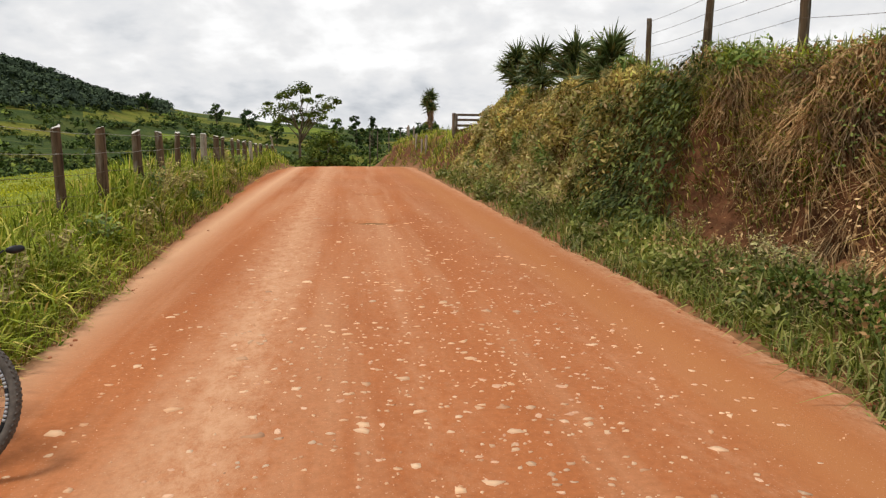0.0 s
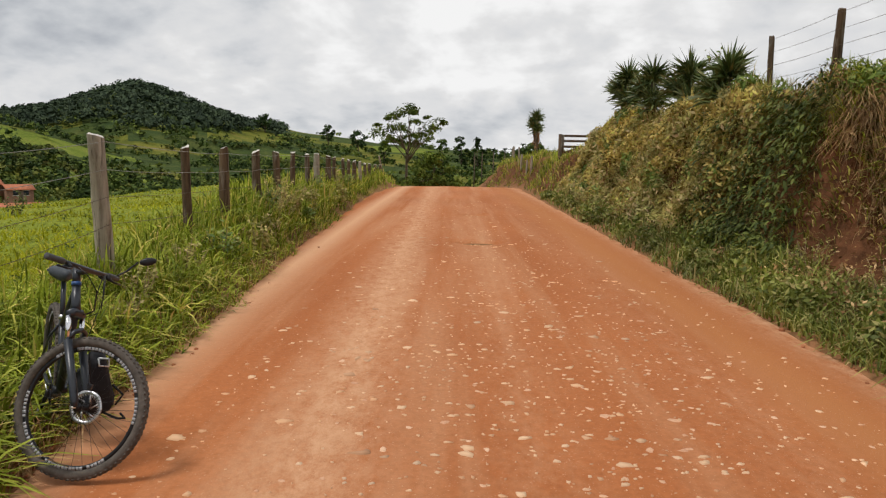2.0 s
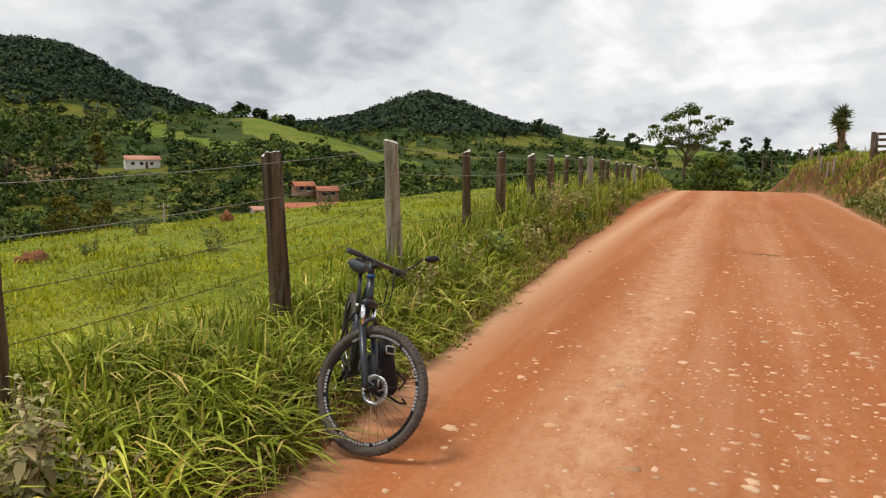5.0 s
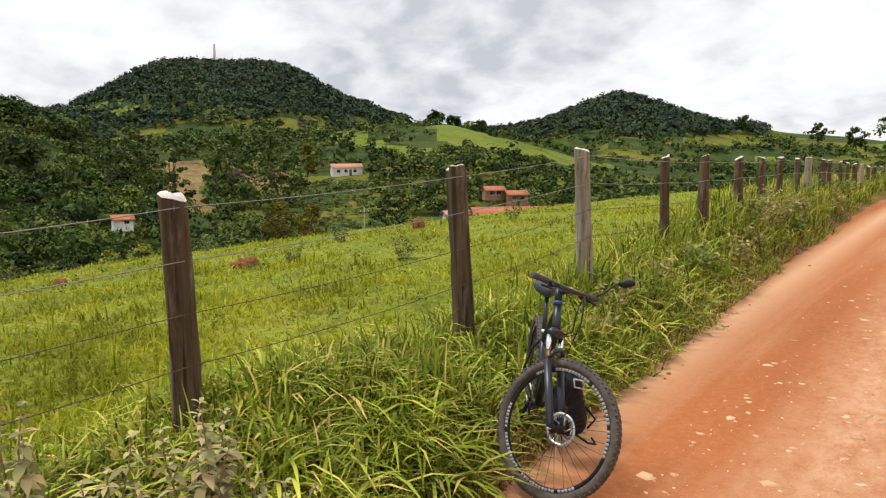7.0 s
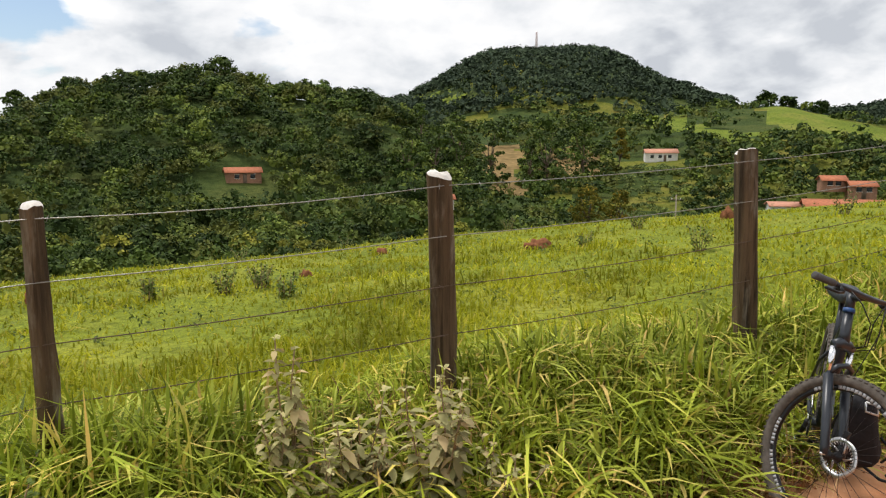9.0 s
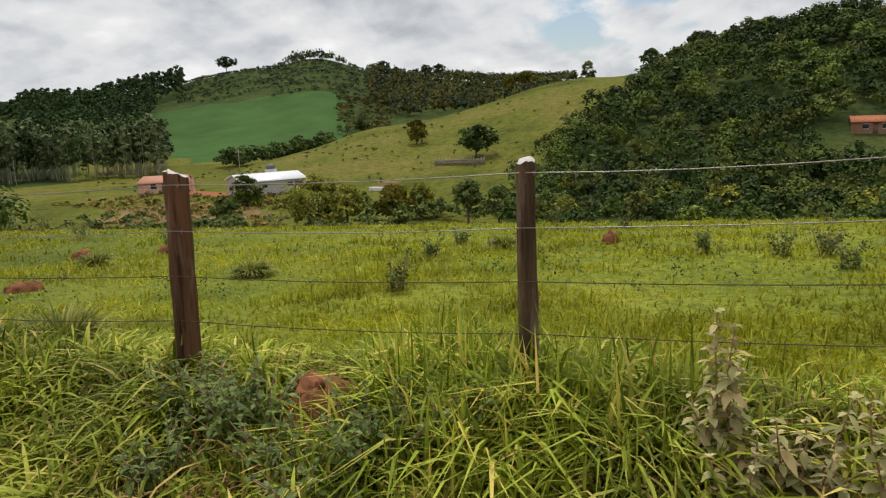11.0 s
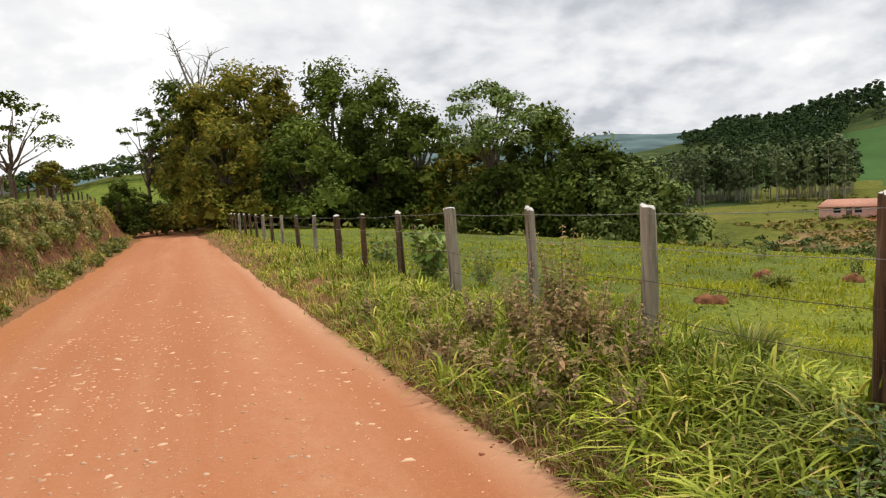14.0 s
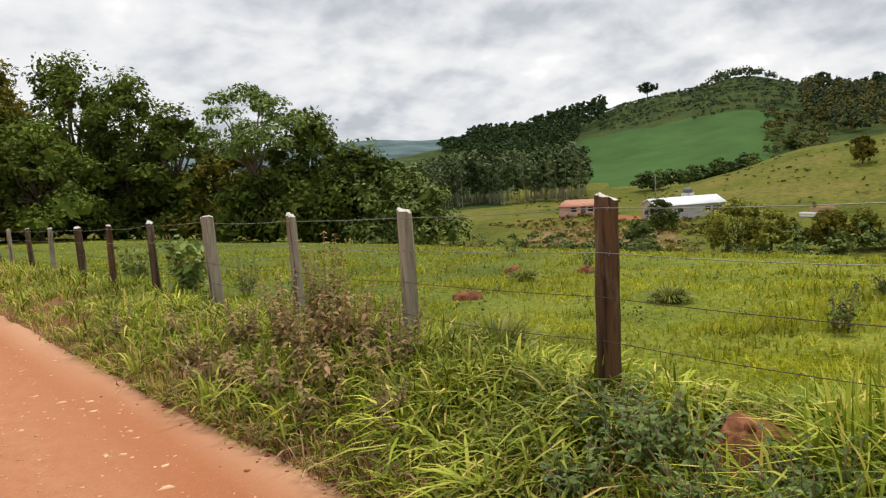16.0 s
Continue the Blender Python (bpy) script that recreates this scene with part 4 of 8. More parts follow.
def far_woods():
    open_slope = lambda b, r: (field_at(b, r) == 0) | (rng.uniform(0, 1, b.shape) < 0.035)
    glade = lambda x, y: value_noise(x / 15, y / 15, 41) + 0.4 * value_noise(x / 6, y / 6, 40)
    b, r = scatter(880, 57, 104, 84, 246, lambda b, r, x, y: (r > 106) & (b < 103.0 - 12 * smooth(100, 235, r)) & ~((np.abs(b - 77.3) < 2.2) & (r < 158) & (r > 130)) & (glade(x, y) > -0.62) & ((b > 64) | (r < 190)) & ~((np.abs(b - 57) < 1.7) & (r > 165)) & open_slope(b, r))
    woods("woods", "dense dark green broadleaf woods on a steep hillside", b, r, rng.uniform(4.0, 7.6, len(b)), rng.uniform(2.4, 4.6, len(b)), 200, 0.56, WOOD_TONES, k=8)
    b, r = scatter(190, 59, 103, 84, 112)
    woods("woods_edge", "leafy bushes and low trees along the foot of the woods", b, r, rng.uniform(2.2, 5.2, len(b)), rng.uniform(1.6, 3.2, len(b)), 230, 0.47, WOOD_TONES + (M_YELLOWTREE,), k=8)
    b, r = scatter(800, 57, 104, 100, 246, lambda b, r, x, y: (b < 103.5 - 12 * smooth(100, 235, r)) & ~((np.abs(b - 77.3) < 2.0) & (r < 158) & (r > 130)) & ((b > 64) | (r < 190)))
    woods("woods_underbrush", "light green bushes between the trees of the hillside", b, r, rng.uniform(1.2, 3.2, len(b)), rng.uniform(1.4, 2.8, len(b)), 44, 0.6, BRUSH_TONES, k=2)
    b, r = scatter(1200, 12, 62, 92, 290, lambda b, r, x, y: (value_noise(x / 22, y / 22, 42) > -0.75) & ~((b > 28.5) & (b < 38) & (r < 175)) & ~((np.abs(b - 45.6) < 2.8) & (r > 120)) & ~((np.abs(b - 61.6) < 0.9) & (r < 122)) & ~((np.abs(b - 57) < 1.7) & (r > 165)) & ~((b > 49) & (b < 53) & (r > 200) & (r < 260)) & open_slope(b, r))
    woods("valley_trees", "mixed green trees and bushes filling the valley floor", b, r, rng.uniform(2.6, 6.2, len(b)) * (0.75 + 0.4 * smooth(100, 220, r)), rng.uniform(2.0, 4.2, len(b)), 62, 0.92, WOOD_TONES, k=5)
    b, r = scatter(3000, 40, 69, 540, 935, lambda b, r, x, y: (value_noise(x / 60, y / 60, 43) > -0.8) & open_slope(b, r))
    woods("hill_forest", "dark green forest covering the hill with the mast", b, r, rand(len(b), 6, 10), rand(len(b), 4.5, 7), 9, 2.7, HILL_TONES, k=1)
    b, r = scatter(2300, 13, 39, 500, 790, lambda b, r, x, y: (r > 500 + 130 * np.abs(b - 23) / 12) & (value_noise(x / 60, y / 60, 44) > -0.75) & open_slope(b, r))
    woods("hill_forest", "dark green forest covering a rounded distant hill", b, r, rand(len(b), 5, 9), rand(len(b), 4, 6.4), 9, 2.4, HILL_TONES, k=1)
    b, r = scatter(4000, -9, 62, 200, 740, lambda b, r, x, y: ~((np.abs(b - 45.6) < 2.6) & (r < 268)) & ~((np.abs(b - 57) < 1.6) & (r < 335)) & (value_noise(x / 40, y / 40, 45) + 0.6 * value_noise(x / 13, y / 13, 46) > -0.12) & (r < 560 + 160 * (value_noise(x / 40, y / 40, 45) > 0.2)) & open_slope(b, r))
    woods("hedgerow_trees", "scattered dark trees and hedgerows between hillside fields", b, r, rng.uniform(2.5, 6.5, len(b)), rng.uniform(2.0, 4.4, len(b)), 14, 1.5, WOOD_TONES, k=1)
    b, r = scatter(1000, -9, 34, 180, 640, lambda b, r, x, y: (value_noise(x / 50, y / 14, 54) > -0.1) & open_slope(b, r))
    woods("hedge_bushes", "dark green hedges and bushy patches between far fields", b, r, rand(len(b), 1.6, 3.6), rand(len(b), 2.6, 5.0), 16, 1.5, WOOD_TONES, k=1)
    b, r = scatter(700, 40, 64, 285, 570, lambda b, r, x, y: ~((b > 57) & (r > 440)) & ~((np.abs(b - 45) < 3) & (r < 300)) & (value_noise(x / 30, y / 30, 52) > -0.25) & open_slope(b, r))
    woods("slope_woods", "dark patches of trees on the lower slope of the hill", b, r, rand(len(b), 4, 8), rand(len(b), 3, 5.4), 34, 1.5, WOOD_TONES, k=3)
    b, r = scatter(980, 128.0, 139.0, 350, 612, lambda b, r, x, y: (r > 490) | (b > 129.4 + 0.012 * (490 - r)))
    woods("pine_plantation", "dark plantation block on a ridge", b, r, rand(len(b), 11, 18), rand(len(b), 1.7, 2.8), 24, 1.7, M_PINE, k=2)
    b, r = scatter(260, 134, 141, 520, 640)
    woods("ridge_forest", "dark green forest along a far ridge", b, r, rand(len(b), 6, 11), rand(len(b), 3, 5), 22, 2.0, M_PINE, k=2)
    b, r = scatter(1900, 98, 115.5, 395, 610, lambda b, r, x, y: (b < 114.2 - 1.5 * smooth(480, 400, r)))
    woods("scrub_forest", "olive brown young forest beside a green crop field", b, r, rand(len(b), 6, 9), rand(len(b), 1.7, 2.8), 9, 1.5, (M_OLIVE, M_OLIVE, M_HAZY), k=1)
    b, r = scatter(380, 129.6, 147, 215, 285, lambda b, r, x, y: value_noise(x / 9, y / 9, 50) > -0.6)
    woods("eucalyptus_grove", "tall eucalyptus grove with pale straight trunks", b, r, rng.uniform(14.5, 21.5, len(b)) * (1 - 0.2 * smooth(139, 147, b)), rand(len(b), 2.0, 3.4), 90, 1.05, (M_EUC, M_EUC, M_WOODS_DEEP), trunks=0.11, base=-0.05, k=6, flat=0.0)
    b, r = scatter(70, 117, 125.5, 240, 262)
    woods("hedge", "dark green hedge of rounded trees below a field", b, r, rand(len(b), 4, 8.5), rand(len(b), 2.5, 3.8), 90, 1.0, M_WOODS)
    b, r = scatter(330, 100, 141, 68, 104, lambda b, r, x, y: value_noise(x / 9, y / 9, 47) > 0.05)
    woods("stream_bushes", "low green bushes along the foot of the pasture", b, r, rand(len(b), 0.9, 2.4), rand(len(b), 0.8, 1.8), 60, 0.48, M_SCRUBLEAF)
    b, r = scatter(380, 98, 137, 104, 236, lambda b, r, x, y: (value_noise(x / 14, y / 14, 51) > -0.2) & (b > 103.5 - 11 * smooth(100, 235, r)))
    woods("slope_tufts", "small dark tufts and bushes dotted over the grazed slope", b, r, rng.lognormal(-1.0, 0.4, len(b)), rng.lognormal(-0.9, 0.4, len(b)), 8, 0.4, M_TUFT, k=1)
    b, r = scatter(900, 121, 142, 76, 150, lambda b, r, x, y: value_noise(x / 12, y / 12, 53) > -0.35)
    woods("tawny_tufts", "tawny and olive tussocks over the rough ground below the houses", b, r, rng.lognormal(-0.9, 0.4, len(b)), rng.lognormal(-0.5, 0.45, len(b)), 12, 0.42, (M_TAWNY, M_TAWNY, M_TUFT), k=1)
    b, r = scatter(60, 124, 142, 74, 122, lambda b, r, x, y: np.abs(b - 129) > 2.5)
    woods("slope_bushes", "green bushes scattered over the rough ground", b, r, rand(len(b), 0.8, 2.0), rand(len(b), 0.8, 1.7), 60, 0.4, M_SCRUBLEAF)
    b, r = scatter(130, 112.6, 116.6, 320, 450)
    woods("field_edge", "rough bushes along the edge of a crop field", b, r, rand(len(b), 1.5, 4), rand(len(b), 1.5, 3.2), 22, 1.3, M_OLIVE, k=2)
    b, r = scatter(190, 42.2, 49.5, 122, 240)
    woods("valley_thicket", "low green thicket below the white house", b, r, rand(len(b), 0.8, 2.2), rand(len(b), 1.0, 2.2), 50, 0.6, M_SCRUBLEAF, k=2)
    b, r = scatter(260, 142, 177, 45, 68, lambda b, r, x, y: np.where(b > 158, r > 58, r < 51))
    woods("grove_undergrowth", "dark tangled undergrowth below the roadside trees", b, r, rand(len(b), 1.6, 4.2) * (0.6 + 0.4 * smooth(150, 160, b)), rand(len(b), 1.3, 2.4), 130, 0.33, M_LEAF, base=-0.1)
    b, r = scatter(26, 101, 121, 88, 104)
    woods("stream_trees", "mixed green trees along the foot of the pasture", b, r, rand(len(b), 2.0, 4.4), rand(len(b), 1.2, 2.0), 110, 0.45, M_SCRUBLEAF)
    b, r = scatter(2200, 113.0, 128.5, 446, 602, lambda b, r, x, y: (np.sin(r / 2.4 + b * 0.8) > -0.1) & ((b < 121.5) | (r > 470)))
    top = smooth(566, 596, r) * smooth(3.4, 1.2, np.abs(b - 118.2))
    woods("orchard_rows", "rows of low dark orchard bushes on a far hill", b, r, rng.uniform(1.2, 2.2, len(b)) * (1 + 3.2 * top), rng.uniform(1.0, 1.8, len(b)) * (1 + 1.2 * top), 8, 1.1, (M_HAZY, M_HILLGREEN), k=1)
    b, r = scatter(330, 160, 200, 95, 240, lambda b, r, x, y: (value_noise(x / 25, y / 25, 48) > 0.1) & ~((b > 180.5) & (b < 190)))
    woods("back_woods", "dark green trees behind the bend of the road", b, r, rand(len(b), 4, 8), rand(len(b), 2.2, 4), 60, 1.0, M_WOODS)
    b, r = scatter(90, 180, 198, 232, 262)
    woods("back_woods", "dark tree line closing the meadow behind the bank", b, r, rand(len(b), 4, 8), rand(len(b), 2.5, 4.5), 60, 1.0, WOOD_TONES, k=4)
    b, r = scatter(240, -9, 30, 70, 150, lambda b, r, x, y: value_noise(x / 12, y / 12, 49) > 0.1)
    woods("valley_scrub", "green scrub in the hollow beyond the road's crest", b, r, rand(len(b), 2.5, 5), rand(len(b), 1.8, 3.2), 90, 0.7, M_WOODS)


M_WOODS_DEEP = leafy("deep_green_leaves", [(0.0, (0.0195, 0.0375, 0.0105)), (0.65, (0.036, 0.063, 0.0165)), (1.0, (0.0592, 0.09, 0.0232))], 0.7, 0.13, 0.1, 0.0, 0.4)
M_WOODS_LIGHT = leafy("light_green_leaves", [(0.0, (0.0715, 0.103, 0.0231)), (0.65, (0.125, 0.168, 0.0319)), (1.0, (0.179, 0.215, 0.0484))], 0.7, 0.13, 0.1, 0.0, 0.4)
M_WOODS_OLIVE = leafy("olive_green_leaves", [(0.0, (0.062, 0.077, 0.019)), (0.65, (0.106, 0.125, 0.029)), (1.0, (0.144, 0.158, 0.041))], 0.7, 0.13, 0.1, 0.0, 0.4)
# A deeper far-forest tone, again with haze in its colour.
M_HAZY_DEEP = leafy("deep_hazy_hill_leaves", [(0.0, (0.031, 0.049, 0.035)), (0.6, (0.043, 0.062, 0.043)), (1.0, (0.054, 0.077, 0.049))], 0.8, 0.04, 0.05, 0.0, 0.3)
M_HILLGREEN = leafy("hill_bush_leaves", [(0.0, (0.06, 0.085, 0.03)), (1.0, (0.10, 0.13, 0.045))], 0.8, 0.04, 0.05)
M_YELLOWTREE = leafy("yellow_green_leaves", [(0.0, (0.125, 0.144, 0.025)), (0.6, (0.250, 0.263, 0.044)), (1.0, (0.375, 0.350, 0.075))], 0.75, 0.3, 0.08, 0.2, 0.35)
WOOD_TONES = (M_WOODS, M_WOODS_DEEP, M_WOODS, M_WOODS_DEEP, M_WOODS_LIGHT, M_WOODS_OLIVE)
BRUSH_TONES = (M_WOODS_LIGHT, M_WOODS_OLIVE, M_WOODS)
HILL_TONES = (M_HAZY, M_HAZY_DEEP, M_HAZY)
M_TAWNY = leafy("tawny_tufts", [(0.0, (0.16, 0.125, 0.035)), (0.6, (0.26, 0.20, 0.06)), (1.0, (0.37, 0.25, 0.11))], 0.8, 0.1, 0.05)
M_TUFT = leafy("slope_tuft_blades", [(0.0, (0.065, 0.082, 0.016)), (1.0, (0.12, 0.12, 0.03))], 0.8, 0.1, 0.05)
M_EUC = leafy("eucalyptus_leaves", [(0.0, (0.0715, 0.104, 0.0468)), (1.0, (0.15, 0.189, 0.078))], 0.7, 0.08, 0.1)
M_OLIVE = leafy("olive_far_leaves", [(0.0, (0.06, 0.062, 0.02)), (0.6, (0.10, 0.10, 0.03)), (1.0, (0.15, 0.135, 0.045))], 0.8, 0.03, 0.05)
M_SCRUBLEAF = leafy("stream_bush_leaves", [(0.0, (0.055, 0.085, 0.02)), (0.6, (0.11, 0.15, 0.035)), (1.0, (0.19, 0.22, 0.06))], 0.7, 0.1, 0.15)
far_woods()


def top_height(b, r, elev):
    x, y = polar(b, r)
    return 1.7 + r * math.tan(radians(elev)) - float(ground_z(x, y)) + 0.1


def single_trees():
    # trees by the bend of the road behind
    for b, r, e, spread, low, mat, lacy, leaf, n, label in (
            (179.6, 68, 8.3, 2.7, 0.12, M_GROVE, 0.45, 0.36, 6500, "tall dark green tree at the bend of the road"),
            (182.0, 66, 6.2, 1.3, 0.55, M_LEAF, 0.45, 0.3, 1500, "slender dark tree leaning out of a grove"),
            (177.2, 58, 8.2, 4.2, 0.08, M_GROVE_WARM, 0.45, 0.36, 8000, "broad olive green tree with yellowing leaves"),
            (174.2, 60, 9.6, 5.2, 0.1, M_GROVE_WARM, 0.45, 0.36, 10000, "broad tall olive green tree in a dense grove"),
            (171.4, 63, 8.9, 3.8, 0.1, M_GROVE_WARM, 0.45, 0.36, 7000, "olive green tree in a dense grove"),
            (168.0, 60, 9.6, 4.6, 0.1, M_GROVE, 0.45, 0.36, 7500, "tall dark green tree in a dense grove"),
            (164.6, 58, 8.3, 4.2, 0.1, M_GROVE, 0.45, 0.36, 6500, "dark green tree hung with creepers"),
            (161.2, 56, 5.8, 4.0, 0.08, M_LEAF, 0.45, 0.36, 5500, "dark green tree at the edge of a grove"),
            (170.5, 54, 5.4, 4.2, 0.06, M_GROVE, 0.45, 0.34, 6000, "dark green tree with foliage down to the ground"),
            (176.0, 53, 5.0, 3.4, 0.06, M_GROVE_WARM, 0.45, 0.34, 5500, "olive green tree leaning over the road's edge"),
            (157.6, 54, 2.8, 3.6, 0.06, M_LEAF_WARM, 0.6, 0.34, 5000, "olive green rounded tree"),
            (154.4, 44, 7.2, 4.8, 0.5, M_SHRUB, 0.45, 0.3, 3600, "lacy spreading tree with bright green crown"),
            (150.6, 46, 5.0, 3.4, 0.08, M_LEAF, 0.6, 0.34, 6000, "dense dark green tree in the pasture"),
            (147.5, 44, 2.3, 3.2, 0.06, M_LEAF, 0.6, 0.34, 5000, "dense dark green tree in the pasture"),
            (143.4, 41, 0.0, 2.9, 0.06, M_SCRUBLEAF, 0.5, 0.32, 5200, "light green low spreading tree at the pasture's foot"),
            (154.2, 43, 0.6, 3.0, 0.05, M_LEAF, 0.6, 0.34, 5000, "dark leafy tree with foliage down to the ground"),
            (184.2, 56, 1.0, 1.4, 0.05, M_LEAF, 0.6, 0.3, 2600, "dark bush beside the road bank"),
            (183.6, 60, 0.6, 2.6, 0.05, M_LEAF, 0.6, 0.3, 3000, "low dark bush at the bend of the road"),
            (180.2, 70, -0.6, 3.4, 0.05, M_SHRUB, 0.6, 0.3, 3000, "green bushes closing the view at the bend"),
            (190.8, 33, 7.9, 3.0, 0.4, M_LEAF, 0.25, 0.2, 900, "sparse dark tree on the bank above the road"),
            (188.3, 46, 2.7, 1.3, 0.3, M_LEAF_WARM, 0.5, 0.24, 1000, "thin tree above the road bank")):
        tree("tree", label, b, r, top_height(b, r, e), spread * (1.3 if low < 0.2 else 1.1), low, 36 if low < 0.2 else 15, int(n * 1.45), leaf * 0.9, mat, lacy=lacy, lobe=1.0 if low < 0.4 else 0.62)
    # the lone tree past the crest and the bush below it
    tree("tree", "lone spreading tree with thin open crown beyond the crest", 3.4, 62, top_height(3.4, 62, 4.6), 4.6, 0.52, 17, 3800, 0.24, M_LEAF, lacy=0.4, lobe=0.55, group="lone trees")
    tree("bush", "rounded green bush in the hollow beyond the crest", 1.4, 58, top_height(1.4, 58, 0.95), 2.7, 0.05, 9, 2600, 0.26, M_LEAF, lacy=0.6, group="lone trees", category="bush")
    # trees across the valley
    for b, r, top, spread, low, mat, label in (
            (105.6, 151, -0.75, 5.6, 0.2, M_LEAF, "round dark green tree on the grassy slope"),
            (110.4, 176, -0.2, 3.6, 0.15, M_LEAF_WARM, "small spreading tree on the grassy slope"),
            (114.9, 232, -0.1, 3.0, 0.15, M_LEAF, "dark round tree on the spur"),
            (101.8, 226, 3.2, 4.2, 0.45, M_LEAF_WARM, "thin tree on the grassy ridge"),
            (103.1, 228, 2.8, 3.2, 0.45, M_LEAF_WARM, "thin tree on the grassy ridge"),
            (123.8, 124, -3.9, 3.4, 0.08, M_LEAF, "round dark tree in front of the shed"),
            (125.6, 106, -5.6, 2.6, 0.2, M_SCRUBLEAF, "loose green tree below the shed"),
            (118.2, 92, -4.3, 5.0, 0.16, M_YELLOWTREE, "yellowish green tree at the pasture's foot"),
            (116.0, 95, -5.0, 3.2, 0.2, M_YELLOWTREE, "yellowish green tree at the pasture's foot"),
            (112.2, 96, -5.3, 3.6, 0.2, M_LEAF_WARM, "green tree at the pasture's foot"),
            (110.2, 100, -5.2, 2.8, 0.25, M_YELLOWTREE, "green tree at the pasture's foot"),
            (106.2, 92, -5.0, 2.6, 0.4, M_SCRUBLEAF, "thin pale-stemmed tree at the pasture's foot"),
            (103.6, 90, -5.5, 2.6, 0.2, M_SCRUBLEAF, "green tree at the edge of the woods"),
            (78.7, 228, 7.4, 6.5, 0.3, M_LEAF, "big dark tree standing above the woods"),
            (84.6, 226, 6.1, 5.2, 0.2, M_LEAF, "dark tree standing above the woods"),
            (88.6, 224, 5.5, 4.8, 0.35, M_LEAF, "dark open tree on the skyline"),
            (92.3, 228, 4.5, 4.2, 0.2, M_LEAF, "dark tree on the skyline"),
            (97.0, 238, 3.8, 3.4, 0.1, M_SCRUBLEAF, "green bushes on the ridge line"),
            (124.8, 570, 4.9, 7.0, 0.3, M_PINE, "lone dark tree on the far skyline"),
            (113.0, 590, 4.3, 6.0, 0.3, M_PINE, "dark tree on the far skyline"),
            (109.6, 590, 3.9, 6.0, 0.3, M_PINE, "dark tree on the far skyline"),
            (108.6, 590, 4.0, 5.0, 0.3, M_PINE, "dark tree on the far skyline"),
            (64.5, 150, 2.4, 5.2, 0.1, M_LEAF, "big dark tree at the edge of the woods"),
            (62.6, 165, 2.7, 5.0, 0.1, M_LEAF, "big dark tree at the edge of the woods"),
            (60.2, 172, 1.8, 4.4, 0.1, M_LEAF, "big dark tree at the edge of the woods"),
            (53.6, 205, 3.0, 8.4, 0.12, M_LEAF, "big dark spreading tree above a clearing"),
            (54.6, 198, 1.4, 4.6, 0.12, M_LEAF, "dark tree above a clearing"),
            (50.8, 215, 2.8, 7.6, 0.12, M_LEAF, "big dark spreading tree above a clearing"),
            (48.0, 235, 2.0, 4.0, 0.2, M_LEAF_WARM, "olive tree beside the white house"),
            (57.8, 190, 2.8, 4.6, 0.1, M_LEAF, "dark tree beside a clearing"),
            (60.5, 185, 3.4, 4.8, 0.1, M_LEAF, "dark tree at the edge of the woods"),
            (63.5, 190, 4.1, 4.6, 0.1, M_LEAF, "dark tree at the edge of the woods"),
            (50.3, 120, -2.2, 4.2, 0.08, M_LEAF_WARM, "yellow green bamboo-like tree in the valley"),
            (47.6, 122, -2.6, 3.8, 0.08, M_LEAF_WARM, "yellow green bamboo-like tree in the valley"),
            (37.8, 432, 4.45, 6.5, 0.35, M_WOODS_DEEP, "dark umbrella-like tree on the saddle skyline"),
            (36.2, 430, 4.1, 4.6, 0.3, M_WOODS_DEEP, "dark tree on the saddle skyline"),
            (34.2, 428, 3.75, 4.4, 0.25, M_WOODS_DEEP, "dark tree on the saddle skyline"),
            (358.9, 420, 2.1, 5.6, 0.15, M_WOODS_DEEP, "round dark tree on the far skyline"),
            (357.7, 430, 2.0, 5.0, 0.15, M_WOODS_DEEP, "round dark tree on the far skyline"),
            (0.4, 410, 1.9, 4.2, 0.15, M_WOODS, "dark tree on the far skyline"),
            (9.6, 600, 2.9, 6.0, 0.2, M_WOODS_DEEP, "round dark tree on the hill shoulder"),
            (14.4, 640, 3.6, 7.5, 0.2, M_PINE, "round dark tree on the hill shoulder"),
            (7.2, 560, 2.5, 7.0, 0.2, M_PINE, "round dark tree on the far slope"),
            (5.2, 480, 1.7, 5.5, 0.1, M_WOODS, "round dark tree on the far slope")):
        tree("tree", label, b, r, max(2.0, top_height(b, r, top)), spread * (1.4 if r > 390 else 1.0), low, 14 if r < 140 else 9, int(700 if r > 300 else 1500 if r > 140 else 2600), 0.42 if r < 140 else 0.75 if r < 300 else 1.6, M_WOODS if mat == M_LEAF and r > 140 else mat, lacy=0.6, group="valley trees")


single_trees()


def dead_tree():
    b, r = 177.9, 64
    x, y = polar(b, r)
    z = float(ground_z(x, y))
    top = top_height(b, r, 11.4)
    root = thing("dead_tree", "bare grey dead tree rising over a grove", "tree", (x, y, z - 0.1), "roadside trees")
    s = Soup()
    branch(s, (0, 0, 0), (0, 0, top * 0.74), 0.3, 0.14, 0.04, 8, 8)
    for i in range(9):
        a = i * 2.4
        e = np.array([math.cos(a) * rng.uniform(1.6, 4.2), math.sin(a) * rng.uniform(1, 3.4), top * rng.uniform(0.8, 1.0)])
        st = np.array([0, 0, top * rng.uniform(0.6, 0.73)])
        branch(s, st, e, 0.085, 0.025, 0.16, 5, 7)
        for _ in range(5):
            m = st + (e - st) * rng.uniform(0.4, 0.95)
            branch(s, m, m + np.array([rng.normal() * 0.7, rng.normal() * 0.7, rng.uniform(0.1, 1.1)]), 0.035, 0.012, 0.2, 4, 5)
    part("trunk", s.mesh("trunk", M_GREY_WOOD, True), root)


